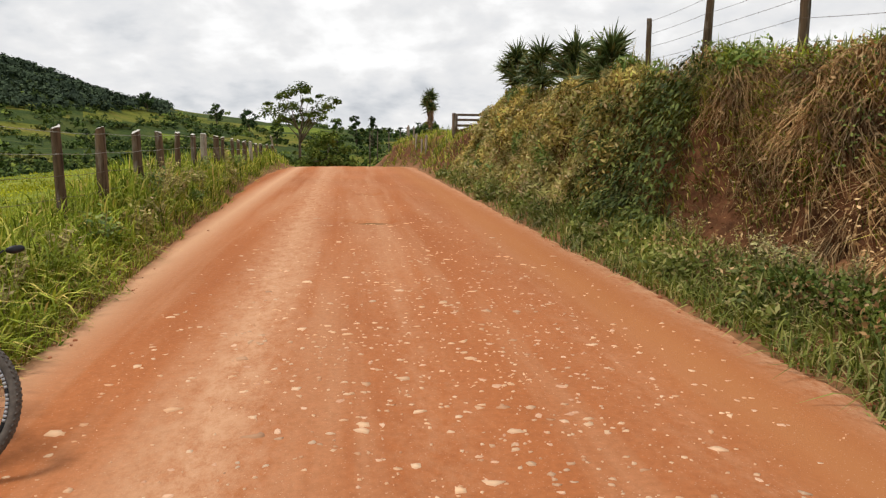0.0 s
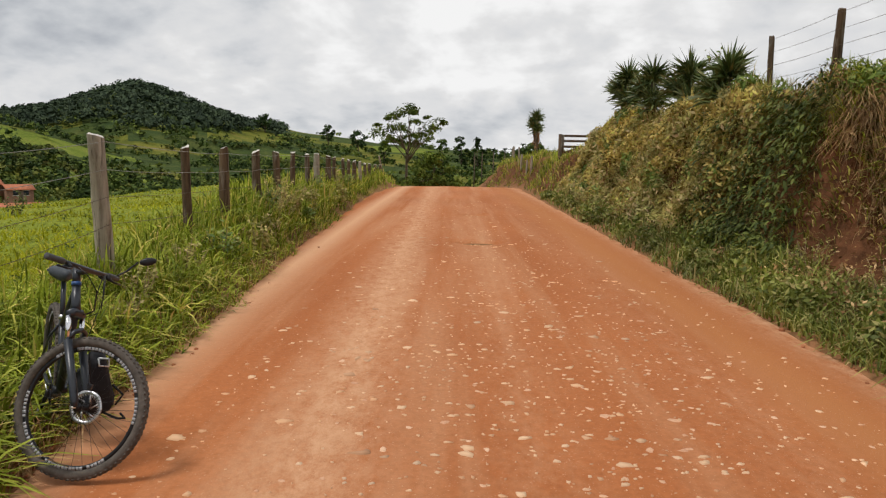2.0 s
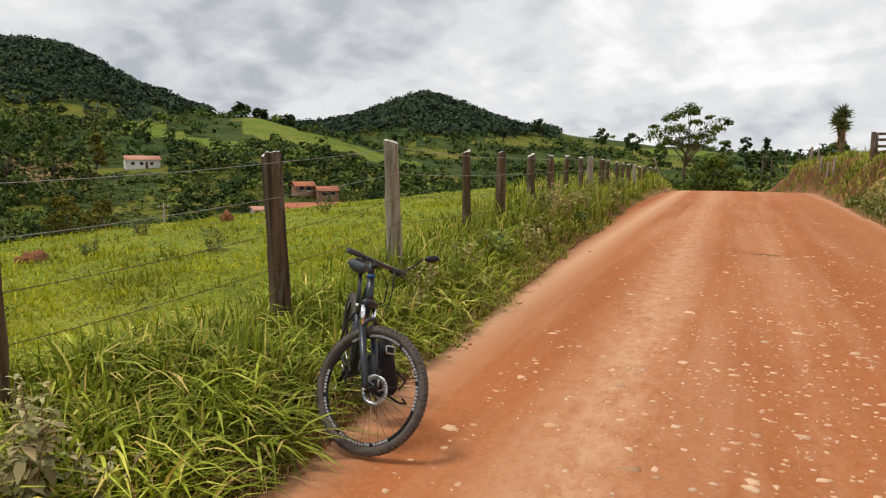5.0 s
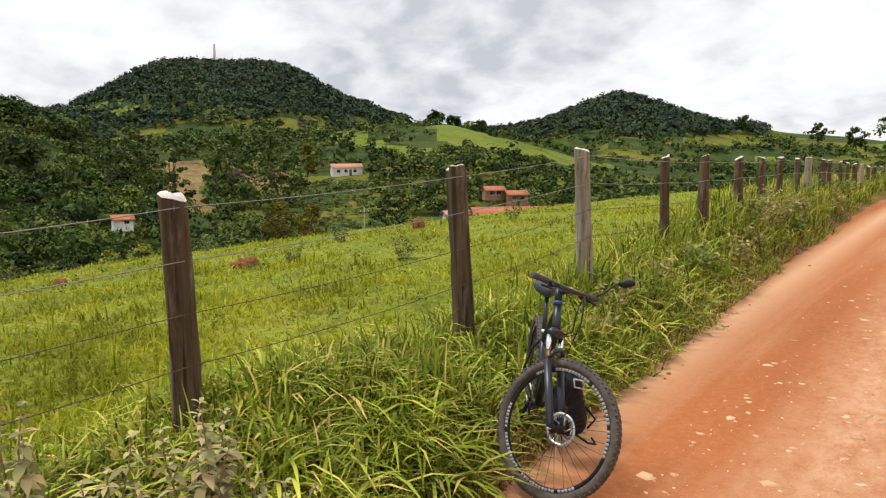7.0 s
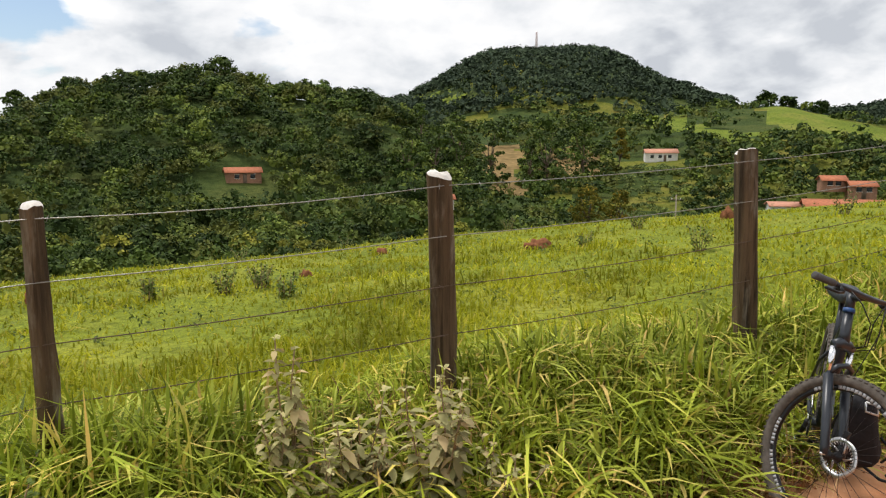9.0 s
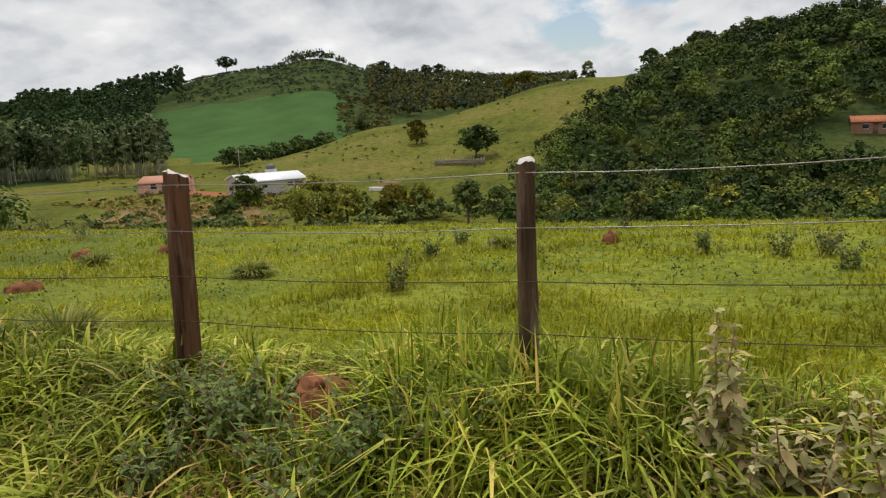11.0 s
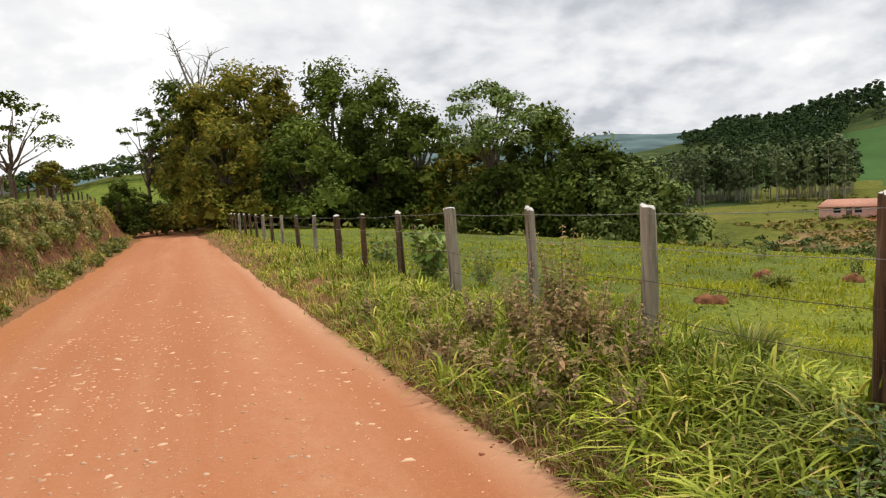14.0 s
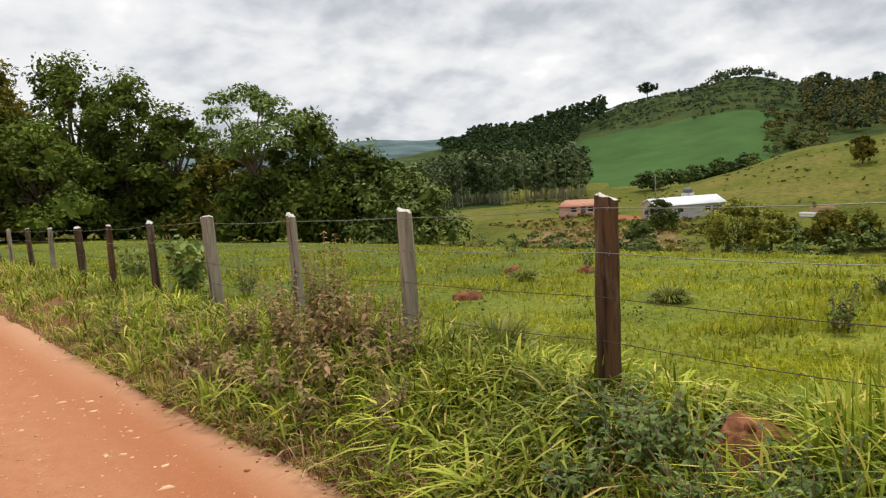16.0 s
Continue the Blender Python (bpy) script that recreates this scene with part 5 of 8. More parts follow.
M_GREY_WOOD = plain("dead_grey_wood", (0.26, 0.23, 0.20), 0.9, vary=0.3, scale=4, bump=0.3)
dead_tree()


# ---- fences ----
def post_material(name, dark, light, worn, amount):
    """Wood with long grain, dark cracks, and patches where the surface has worn pale."""
    m, nt, b = material(name, 0.8, 0, 0.25)
    f = noise_fac(nt, 9, 6, 0.7, (1.6, 1.6, 0.12))
    streak = noise_fac(nt, 16, 5, 0.65, (1.5, 1.5, 0.05), (4, 2, 0))
    g = noise_fac(nt, 4.5, 6, 0.65, (1.3, 1.3, 0.3))
    c = colour_ramp(nt, f, [(0.32, dark), (0.66, light)])
    c = mixed(nt, colour_ramp(nt, g, [(0.60 - 0.2 * amount, (0, 0, 0)), (0.74 - 0.2 * amount, (0.75, 0.75, 0.75))]), c, worn)
    c = mixed(nt, 1.0, c, colour_ramp(nt, streak, [(0.36, (0.3, 0.28, 0.26)), (0.46, (1, 1, 1))]), "MULTIPLY")
    nt.links.new(c, b.inputs["Base Color"])
    bumped(nt, b, f, 0.8, 0.02)
    return m


M_POST_BROWN = post_material("brown_post_wood", (0.038, 0.024, 0.013), (0.14, 0.09, 0.05), (0.27, 0.235, 0.19), 0.35)
M_POST_RED = post_material("reddish_post_wood", (0.05, 0.026, 0.013), (0.165, 0.085, 0.04), (0.22, 0.17, 0.12), 0.25)
M_POST_GREY = post_material("grey_post_wood", (0.19, 0.155, 0.115), (0.44, 0.385, 0.305), (0.17, 0.10, 0.06), 0.1)
M_CAP = plain("pale_post_top", (0.62, 0.58, 0.53), 0.9, vary=0.2, scale=30)
M_WIRE = plain("galvanised_wire", (0.30, 0.29, 0.27), 0.5, 0.8, vary=0.2, scale=60, bump=0)
M_RUSTWIRE = plain("rusty_wire", (0.12, 0.085, 0.065), 0.7, 0.4, vary=0.3, scale=60, bump=0)


def fence_post(x, y, top, half, mat, label, lean=(0, 0), group="roadside fence posts", cap=True, sides=14):
    """A hewn post: an uneven section with a few deep cracks, a slight bend and a ragged sawn top."""
    z = float(ground_z(x, y))
    root = thing("fence_post", label, "fence post", (x, y, z), group)
    h = top - z
    s = Soup()
    n = 12
    f = np.linspace(0, 1, n)
    a = np.linspace(0, 2 * np.pi, sides, endpoint=False) + rng.uniform(0, 1)
    shape = 1 + 0.10 * np.cos(2 * a + rng.uniform(0, 6)) + 0.09 * np.cos(4 * a) * rng.uniform(0.3, 1) + rng.normal(size=sides) * 0.045
    crack = np.zeros(sides)
    crack[rng.choice(sides, 3, replace=False)] = rng.uniform(0.14, 0.3, 3)
    reach = rng.uniform(0.15, 0.6)
    bend = rng.normal(size=2) * 0.012
    knot_at, knot_side = rng.uniform(0.35, 0.85), rng.uniform(0, 6.28)
    rings = []
    for t in f:
        open_crack = crack * (0.35 + 0.65 * smooth(reach, 1.0, t))
        knot = 0.16 * np.exp(-((t - knot_at) / 0.05) ** 2) * np.clip(np.cos(a - knot_side), 0, 1) ** 3
        w = half * (1.10 - 0.14 * t) * shape * (1 - open_crack + knot) * (1 + 0.028 * rng.normal(size=sides))
        zz = -0.35 + (h + 0.35) * t
        sway = bend * math.sin(math.pi * t)
        rings.append(np.stack([w * np.cos(a) + lean[0] * max(zz, 0) + sway[0], w * np.sin(a) + lean[1] * max(zz, 0) + sway[1], np.full(sides, zz)], -1))
    tilt = rng.normal(size=2) * 0.10
    rings[-1][:, 2] += tilt[0] * half * np.cos(a) * 2 + tilt[1] * half * np.sin(a) * 2 + 0.006 * rng.normal(size=sides) - 0.01
    v = np.concatenate(rings)
    i, j = np.meshgrid(np.arange(n - 1), np.arange(sides), indexing="ij")
    q = np.stack([i * sides + j, i * sides + (j + 1) % sides, (i + 1) * sides + (j + 1) % sides, (i + 1) * sides + j], -1).reshape(-1, 4)
    s.add(v, q)
    part("post", s.mesh("post", mat), root)
    c = Soup()
    last = rings[-1]
    mid = last.mean(axis=0)
    inner = mid + (last - mid) * 0.8 + np.array([0, 0, 0.014]) + np.stack([np.zeros(sides), np.zeros(sides), 0.006 * rng.normal(size=sides)], -1)
    v = np.concatenate([last, inner, [mid + np.array([0, 0, 0.018])]])
    k = sides
    c.add(v, [[j, (j + 1) % k, k + (j + 1) % k, k + j] for j in range(k)], [[k + j, k + (j + 1) % k, 2 * k] for j in range(k)])
    part("top_face", c.mesh("top_face", M_CAP if cap else mat), root, "pale weathered sawn top" if cap else "")
    return root


def strand(name, pts, label, group, r=0.0028, barb=0.14, mat=None):
    root = thing(name, label, "wire", tuple(pts[0]), group)
    o = np.array(pts[0])
    s, barbs = Soup(), Soup()
    line = []
    for a, b in zip(pts[:-1], pts[1:]):
        a, b = np.array(a) - o, np.array(b) - o
        sag = 0.02 * rng.uniform(0.3, 1.4)
        for t in np.linspace(0, 1, 6)[:-1]:
            line.append(a + (b - a) * t - np.array([0, 0, 4 * sag * t * (1 - t)]))
        for t in np.arange(0.03, 1, barb / np.linalg.norm(b - a)):
            p = a + (b - a) * t - np.array([0, 0, 4 * sag * t * (1 - t)])
            d = rng.normal(size=3)
            d = d / np.linalg.norm(d) * 0.016
            barbs.tube([p - d, p + d], [0.0018, 0.0018], 3, False)
    line.append(np.array(pts[-1]) - o)
    s.tube(line, np.full(len(line), r), 5)
    part("strand", s.mesh("strand", mat or M_WIRE), root)
    tagged(part("barbs", barbs.mesh("barbs", mat or M_WIRE), root), kind="stuff")


def left_fence():
    known = [(11.08, 1.846, 0), (9.45, 1.845, 1), (6.86, 1.908, 2), (4.69, 1.742, 1), (2.34, 1.625, 0), (0.43, 1.525, 0), (-1.67, 1.46, 3), (-3.78, 1.36, 2), (-5.85, 1.287, 2), (-8.28, 1.225, 2), (-10.8, 1.10, 0), (-13.37, 0.973, 3), (-16.02, 0.864, 0), (-19.1, 0.75, 2), (-22.2, 0.65, 0), (-25.4, 0.54, 2)]
    ahead = [(y, top, (0, 1, 1, 0, 2, 1)[i % 6]) for i, (y, top) in enumerate(((13.05, 1.85), (14.62, 1.86), (16.34, 1.88), (18.08, 1.86), (19.48, 1.88), (21.47, 1.84), (22.71, 1.82), (24.67, 1.78), (26.31, 1.75), (27.94, 1.71), (29.92, 1.69), (31.89, 1.62), (33.94, 1.60), (36.91, 1.56), (40.39, 1.53)))]
    behind = [(-28.1 - 2.7 * i, 0.45 - 0.07 * i, (0, 2, 0, 3)[i % 4]) for i in range(9)]
    mats = (M_POST_BROWN, M_POST_BROWN, M_POST_GREY, M_POST_RED)
    labels = ("dark brown weathered wooden fence post with pale top", "brown hewn wooden fence post with pale top", "grey weathered wooden fence post with pale top", "reddish brown wooden fence post with pale top")
    posts = sorted(ahead + known + behind)
    tops = []
    for y, top, tone in posts:
        big = {6.86: 0.088, 2.34: 0.074, -8.28: 0.098, -1.67: 0.068, -3.78: 0.07, -5.85: 0.056, 0.43: 0.053, 4.69: 0.076}.get(y, 0.066 + 0.008 * math.sin(y * 3))
        x = {4.69: -3.83, 2.34: -3.885, 6.86: -3.87, 9.45: -3.96, 11.08: -3.945}.get(y, float(fence_x(y)))
        lean = {-1.67: (-0.03, 0.0), 0.43: (0.0, -0.02), 2.34: (0.0, -0.012), 4.69: (-0.028, -0.028), 6.86: (0.005, -0.074), -5.85: (0.0, 0.01)}.get(y, (0.02 * math.sin(y * 9), 0.02 * math.cos(y * 5)))
        z = float(ground_z(x, y))
        x, y0 = x - lean[0] * (top - z), y - lean[1] * (top - z)
        fence_post(x, y0, top, big, mats[tone], labels[tone], lean)
        tops.append((x, y0, top, lean, z, big))
    for drop in (0.06, 0.33, 0.60, 0.87):
        pts = [(x + lx * (top - drop - z) + big * 0.95, y + ly * (top - drop - z), top - drop) for x, y, top, (lx, ly), z, big in tops]
        strand("barbed_wire", pts, "taut barbed wire strand along the roadside fence", "roadside fence wires", mat=M_WIRE if drop < 0.5 else M_RUSTWIRE)
    # a strut leaning on the last posts by the crest
    x, y = float(fence_x(41.6)), 41.6
    z = float(ground_z(x, y))
    root = thing("fence_brace", "slanting wooden brace at the end of the fence", "fence brace", (x, y, z), "roadside fence posts")
    part("pole", Soup().tube([(0, -1.2, 1.15), (0.1, 0.6, -0.1)], [0.05, 0.055], 8).mesh("pole", M_POST_GREY), root)


def bank_fence():
    tops = []
    for i, y in enumerate([13.5, 11.2, 8.8] + [6.5 - 2.3 * k for k in range(29)]):
        x = 5.55 + 0.05 * math.sin(i * 4) if y > -20 else 5.3 - 0.004 * (y + 20)
        z = float(ground_z(x, y))
        h = 1.32 + 0.05 * math.sin(i * 7) if i < 3 else 1.05 + 0.12 * math.sin(i * 5)
        lean = (0.03 * math.sin(i * 3), 0.05 * math.cos(i * 4))
        fence_post(x, y, z + h, 0.06 if i != 1 else 0.07, M_POST_BROWN, "dark weathered fence post on top of the bank", lean, "bank fence posts", False, 9)
        tops.append((x, y, z, h, lean))
    for f in (0.95, 0.77, 0.59, 0.41, 0.2):
        strand("barbed_wire", [(x + l[0] * h * f - 0.06, y + l[1] * h * f, z + h * f) for x, y, z, h, l in tops], "barbed wire strand on the bank fence", "bank fence wires", 0.003, mat=M_RUSTWIRE)


left_fence()
bank_fence()


def rounded_board(s, a, b, wide, thick, up=(0, 0, 1)):
    """A board from a to b with chamfered edges."""
    a, b, up = np.array(a, float), np.array(b, float), np.array(up, float)
    d = unit(b - a)
    side = unit(np.cross(d, up))
    up = np.cross(side, d)
    w, t, c = wide / 2, thick / 2, min(wide, thick) * 0.15
    sec = [(w, t - c), (w - c, t), (-w + c, t), (-w, t - c), (-w, -t + c), (-w + c, -t), (w - c, -t), (w, -t + c)]
    v = np.array([p + up * u + side * k for p in (a, b) for u, k in sec])
    q = [[j, (j + 1) % 8, 8 + (j + 1) % 8, 8 + j] for j in range(8)]
    caps = [[0, 3, 2, 1], [0, 7, 4, 3], [7, 6, 5, 4], [8, 9, 10, 11], [8, 11, 12, 15], [15, 12, 13, 14]]
    s.add(v, q + caps)
    return s


def gate():
    b0, b1, r0 = 351.2, 348.0, 31.0
    x0, y0 = polar(b0, r0)
    x1, y1 = x0 + 2.9, y0 + 0.5
    z0 = float(ground_z(x0, y0)) - 0.1
    root = thing("farm_gate", "closed dark brown wooden farm gate between posts", "gate", (x0, y0, z0))
    top = 2.97 - z0
    for k, (dx, dy, h) in enumerate(((0, 0, top), (2.9, 0.5, top))):
        part("gate_post", rounded_board(Soup(), (dx, dy, -0.4), (dx, dy, h), 0.14, 0.14, (1, 0, 0)).mesh("gate_post", M_POST_BROWN), root)
    for f in (0.36, 0.56, 0.76, 0.94):
        part("bar", rounded_board(Soup(), (0.08, 0.01, top * f), (2.82, 0.49, top * f), 0.10, 0.035).mesh("bar", M_POST_BROWN), root)
    part("brace", rounded_board(Soup(), (0.1, -0.03, top * 0.34), (2.7, 0.43, top * 0.92), 0.09, 0.03).mesh("brace", M_POST_RED), root)
    part("stile", rounded_board(Soup(), (0.12, -0.02, top * 0.3), (0.12, -0.02, top * 0.98), 0.09, 0.03, (1, 0, 0)).mesh("stile", M_POST_BROWN), root)


gate()


M_SKIRT = leafy("dead_leaf_skirt", [(0.0, (0.24, 0.11, 0.045)), (1.0, (0.52, 0.29, 0.13))], 0.8, 0.6, 0.1)


# ---- sword-leaved plants on the bank ----
def yucca(b, r, top, heads, label, skirt=0.0, size=1.0):
    x, y = polar(b, r)
    z = float(ground_z(x, y)) - 0.05
    top = top - z
    root = thing("yucca", label, "yucca", (x, y, z), "yuccas")
    wood, lv = Soup(), Soup()
    for i in range(heads):
        a = i * 2.3
        o = np.array([math.cos(a), math.sin(a), 0]) * (0.0 if heads == 1 else 0.26 if i else 0.0)
        hz = top - 0.55 - 0.34 * i
        branch(wood, (0, 0, 0), o + np.array([0, 0, hz]), 0.09, 0.06, 0.05, 7, 5)
        n = 210
        d = ball_points(n, -0.45)
        d[:, 2] = d[:, 2] * 0.9 + 0.12
        d = unit(d)
        for k in range(n):
            c = o + np.array([0, 0, hz + rng.uniform(-0.12, 0.18)])
            L = rng.uniform(0.42, 0.72) * size
            e = c + d[k] * L - np.array([0, 0, 0.06 * (1 - d[k][2])])
            side = unit(np.cross(d[k], rng.normal(size=3))) * 0.028
            m = c + d[k] * L * 0.45 + np.array([0, 0, 0.02])
            lv.add(np.array([c - side * 0.6, c + side * 0.6, m + side, m - side, e]), [[0, 1, 2, 3]], [[3, 2, 4]])
    part("stem", wood.mesh("stem", M_BARK, True), root)
    part("leaves", lv.mesh("leaves", M_YUCCA), root)
    if skirt:
        n = 260
        p = np.stack([rng.normal(size=n) * 0.06, rng.normal(size=n) * 0.06, rng.uniform(0.8, top - 0.6, n)], -1)
        v, q, t = blades(p, rng.uniform(0.5, 0.8, n), np.full(n, 0.035), np.full(n, 0.45))
        v[:, 2] = 2 * np.repeat(p[:, 2], 7) - v[:, 2] + 0.05
        part("dead_leaves", Soup().add(v, q, t).mesh("dead_leaves", M_SKIRT), root, "hanging dry straw-coloured leaves")


for b, r, top, heads, label in ((346.1, 22.0, 4.6, 4, "yucca with stiff dark sword leaves on the bank"), (344.2, 20.3, 4.45, 3, "yucca with stiff dark sword leaves among dry grass"),
                                (341.5, 17.0, 4.1, 4, "broad yucca with stiff dark sword leaves on the bank"), (338.7, 14.8, 3.85, 4, "tall yucca with stiff green sword leaves on the bank")):
    yucca(b, r, top + 0.1, heads, label, 0.0, 0.95)
for k, y in enumerate((37.5, 40, 42.5, 45, 47.5, 50)):
    x = 3.9 + 0.12 * math.sin(k * 3)
    fence_post(x, y, float(ground_z(x, y)) + 0.85, 0.055, M_POST_GREY, "grey fence post on the grassy brow beyond the gate", (0.02, 0.03), "brow fence posts", False, 8)
yucca(353.1, 44.0, 4.95, 3, "single yucca with a skirt of dry dead leaves", 0.5, 0.95)


# ---- buildings across the valley ----
M_WHITEWALL = plain("white_wall_paint", (0.72, 0.70, 0.66), 0.9, vary=0.1, scale=1.2, bump=0.1)
M_BLOCK = plain("grey_block_wall", (0.45, 0.43, 0.40), 0.95, vary=0.15, scale=2.0, bump=0.1)
M_PINK = plain("pink_wall_paint", (0.66, 0.38, 0.31), 0.9, vary=0.12, scale=1.5, bump=0.1)
M_BRICK = plain("bare_brick_wall", (0.30, 0.16, 0.10), 0.95, vary=0.25, scale=3.0, bump=0.2)
M_TILE = plain("terracotta_tiles", (0.40, 0.14, 0.07), 0.9, vary=0.3, scale=2.5, bump=0.3)
M_TILE_PALE = plain("faded_terracotta_tiles", (0.50, 0.24, 0.16), 0.9, vary=0.2, scale=2.5, bump=0.3)
M_SHEET = plain("white_metal_sheet", (0.85, 0.86, 0.88), 0.4, 0.2, vary=0.08, scale=1.0, bump=0.05)
M_DARKGLASS = plain("dark_window_glass", (0.03, 0.035, 0.04), 0.15, vary=0.3, scale=2, bump=0)
M_DOOR = plain("weathered_door_wood", (0.14, 0.10, 0.07), 0.8, vary=0.25, scale=4)


def house(name, label, b, r, width, depth, wall_h, rise, wall_mat, roof_mat, turn=0.0, windows=(), doors=(), sink=0.3, base=None, ridge_along=True, hip=0.0):
    """A small gabled house whose long side faces the road, turned by some degrees."""
    x, y = polar(b, r)
    z = float(ground_z(x, y)) if base is None else base
    root = thing(name, label, "house", (x, y, z - sink), "valley houses")
    root.rotation_euler[2] = radians(b + turn)
    w, d, h = width / 2, depth / 2, wall_h + sink
    s = Soup()
    if ridge_along:
        v = [(-w, -d, 0), (w, -d, 0), (w, d, 0), (-w, d, 0), (-w, -d, h), (w, -d, h), (w, d, h), (-w, d, h), (-w, 0, h + rise * (1 - hip)), (w, 0, h + rise * (1 - hip))]
        s.add(v, [[0, 1, 5, 4], [2, 3, 7, 6], [1, 2, 6, 5], [3, 0, 4, 7]], [[5, 6, 9], [7, 4, 8]])
    part("wall", s.mesh("wall", wall_mat), root)
    o, t = 0.35, 0.12
    for sy in (-1, 1):
        rs = Soup()
        hx = w + o
        drop = rise / d * o
        lo = np.array([(-hx, sy * (d + o), h - drop), (hx, sy * (d + o), h - drop), (hx * (1 - hip), 0, h + rise), (-hx * (1 - hip), 0, h + rise)])
        v = np.concatenate([lo + np.array([0, 0, 0.02]), lo + np.array([0, 0, 0.02 + t])])
        rs.add(v, [[0, 1, 2, 3], [7, 6, 5, 4], [0, 4, 5, 1], [1, 5, 6, 2], [2, 6, 7, 3], [3, 7, 4, 0]])
        part("roof", rs.mesh("roof", roof_mat), root)
    for k, (u, zz, ww, hh) in enumerate(windows):
        f = part("window", Soup().box((u * w - ww / 2, -d - 0.03, sink + zz), (u * w + ww / 2, -d + 0.05, sink + zz + hh)).mesh("window", M_DARKGLASS), root)
        for nm, zlo, zhi in (("sill", sink + zz - 0.08, sink + zz), ("lintel", sink + zz + hh, sink + zz + hh + 0.08)):
            part(nm, Soup().box((u * w - ww / 2 - 0.08, -d - 0.06, zlo), (u * w + ww / 2 + 0.08, -d - 0.032, zhi)).mesh(nm, M_WHITEWALL), f)
    for u, ww, hh in doors:
        part("door", Soup().box((u * w - ww / 2, -d - 0.04, 0), (u * w + ww / 2, -d + 0.05, sink + hh)).mesh("door", M_DOOR), root)
    return root


house("shed", "long grey block farm shed with a white metal roof", 122.3, 140, 12.6, 8, 2.7, 1.1, M_BLOCK, M_SHEET, 22, ((0.5, 1.4, 1.0, 0.8), (-0.3, 1.4, 1.0, 0.8)), ((0.78, 1.6, 2.2),), 0.6)
house("house", "low pink house with a faded terracotta roof", 129.6, 146, 9.4, 6.5, 1.8, 1.0, M_PINK, M_TILE_PALE, -8, ((0.3, 0.7, 1.1, 0.9), (-0.4, 0.7, 1.1, 0.9)), ((0.0, 0.9, 1.8),), 0.7, -10.8, hip=0.2)
house("house", "white house with a pale red tiled roof on the hillside", 44.9, 258, 10.6, 6, 2.6, 1.3, M_WHITEWALL, M_TILE_PALE, 8, ((0.5, 0.9, 1.1, 1.0), (-0.1, 0.9, 1.1, 1.0), (-0.6, 0.9, 1.1, 1.0)), ((0.2, 0.9, 2.0),), 0.6)
house("house", "two-level brick house with terracotta tiled roof", 31.4, 168, 4.6, 5, 2.0, 0.9, M_BRICK, M_TILE, 14, ((0.4, 0.9, 1.0, 0.9), (-0.4, 0.9, 1.0, 0.9)), ((0.0, 0.9, 2.0),), 0.6, -6.7)
house("house", "raised wing of a brick house with terracotta roof", 33.2, 170, 4.4, 5, 1.7, 0.9, M_BRICK, M_TILE, 14, ((0.3, 0.7, 1.0, 0.9), (-0.4, 0.7, 1.0, 0.9)), (), 0.6, -5.4)
house("outbuilding", "long low outbuilding with terracotta tiled roof", 32.0, 124, 12.5, 6, 1.7, 1.0, M_BRICK, M_TILE, 10, (), (), 0.8, -7.9)
house("outbuilding", "low white-walled outbuilding with pale roof", 36.2, 126, 4.2, 5, 1.9, 0.5, M_WHITEWALL, M_TILE_PALE, 10, (), (), 0.8, -8.3)
house("cottage", "brown brick cottage with orange tiled roof among woods", 77.4, 150, 6.8, 5, 2.0, 0.9, M_BRICK, M_TILE, 6, ((0.5, 0.8, 0.9, 0.8), (-0.4, 0.8, 0.9, 0.8)), ((0.05, 0.8, 1.8),), 0.8, -3.6)
house("cottage", "small white and red cottage half hidden by trees", 61.6, 118, 2.6, 3.0, 1.2, 0.6, M_WHITEWALL, M_TILE, 10, ((0.3, 0.6, 0.7, 0.7),), (), 0.6, -6.6)


def corral():
    """A small palisade pen below the round tree on the slope."""
    x0, y0 = -141.8, -48.2
    z0 = float(ground_z(x0, y0))
    root = thing("corral", "dark weathered wooden palisade pen on the slope", "corral", (x0, y0, z0))
    for i in range(34):
        f = i / 33
        x, y = 1.5 * f, 11.1 * f
        z = float(ground_z(x0 + x, y0 + y)) - z0
        h = 1.15 + 0.35 * math.sin(i * 2.7)
        part("stake", Soup().tube([(x, y, z - 0.3), (x + 0.05 * math.sin(i), y, z + h)], [0.17, 0.13], 6).mesh("stake", M_POST_GREY), root)
    for zz in (0.45, 0.95):
        part("rail", Soup().tube([(0.2, 0, zz), (1.7, 11.1, zz + float(ground_z(x0 + 1.5, y0 + 11.1)) - z0)], [0.09, 0.09], 6).mesh("rail", M_POST_GREY), root)


def trough():
    x, y = -118.9, -51.4
    root = thing("trough", "white feeding trough by a dug earth bank", "trough", (x, y, float(ground_z(x, y))))
    root.rotation_euler[2] = radians(80)
    s = Soup()
    for lo, hi in (((-1.6, -0.5, 0.0), (1.6, 0.5, 0.25)), ((-1.6, -0.5, 0.25), (1.6, -0.42, 0.7)), ((-1.6, 0.42, 0.25), (1.6, 0.5, 0.7)), ((-1.6, -0.42, 0.25), (-1.52, 0.42, 0.7)), ((1.52, -0.42, 0.25), (1.6, 0.42, 0.7))):
        s.box(lo, hi)
    part("basin", s.mesh("basin", M_WHITEWALL), root)


corral()
trough()


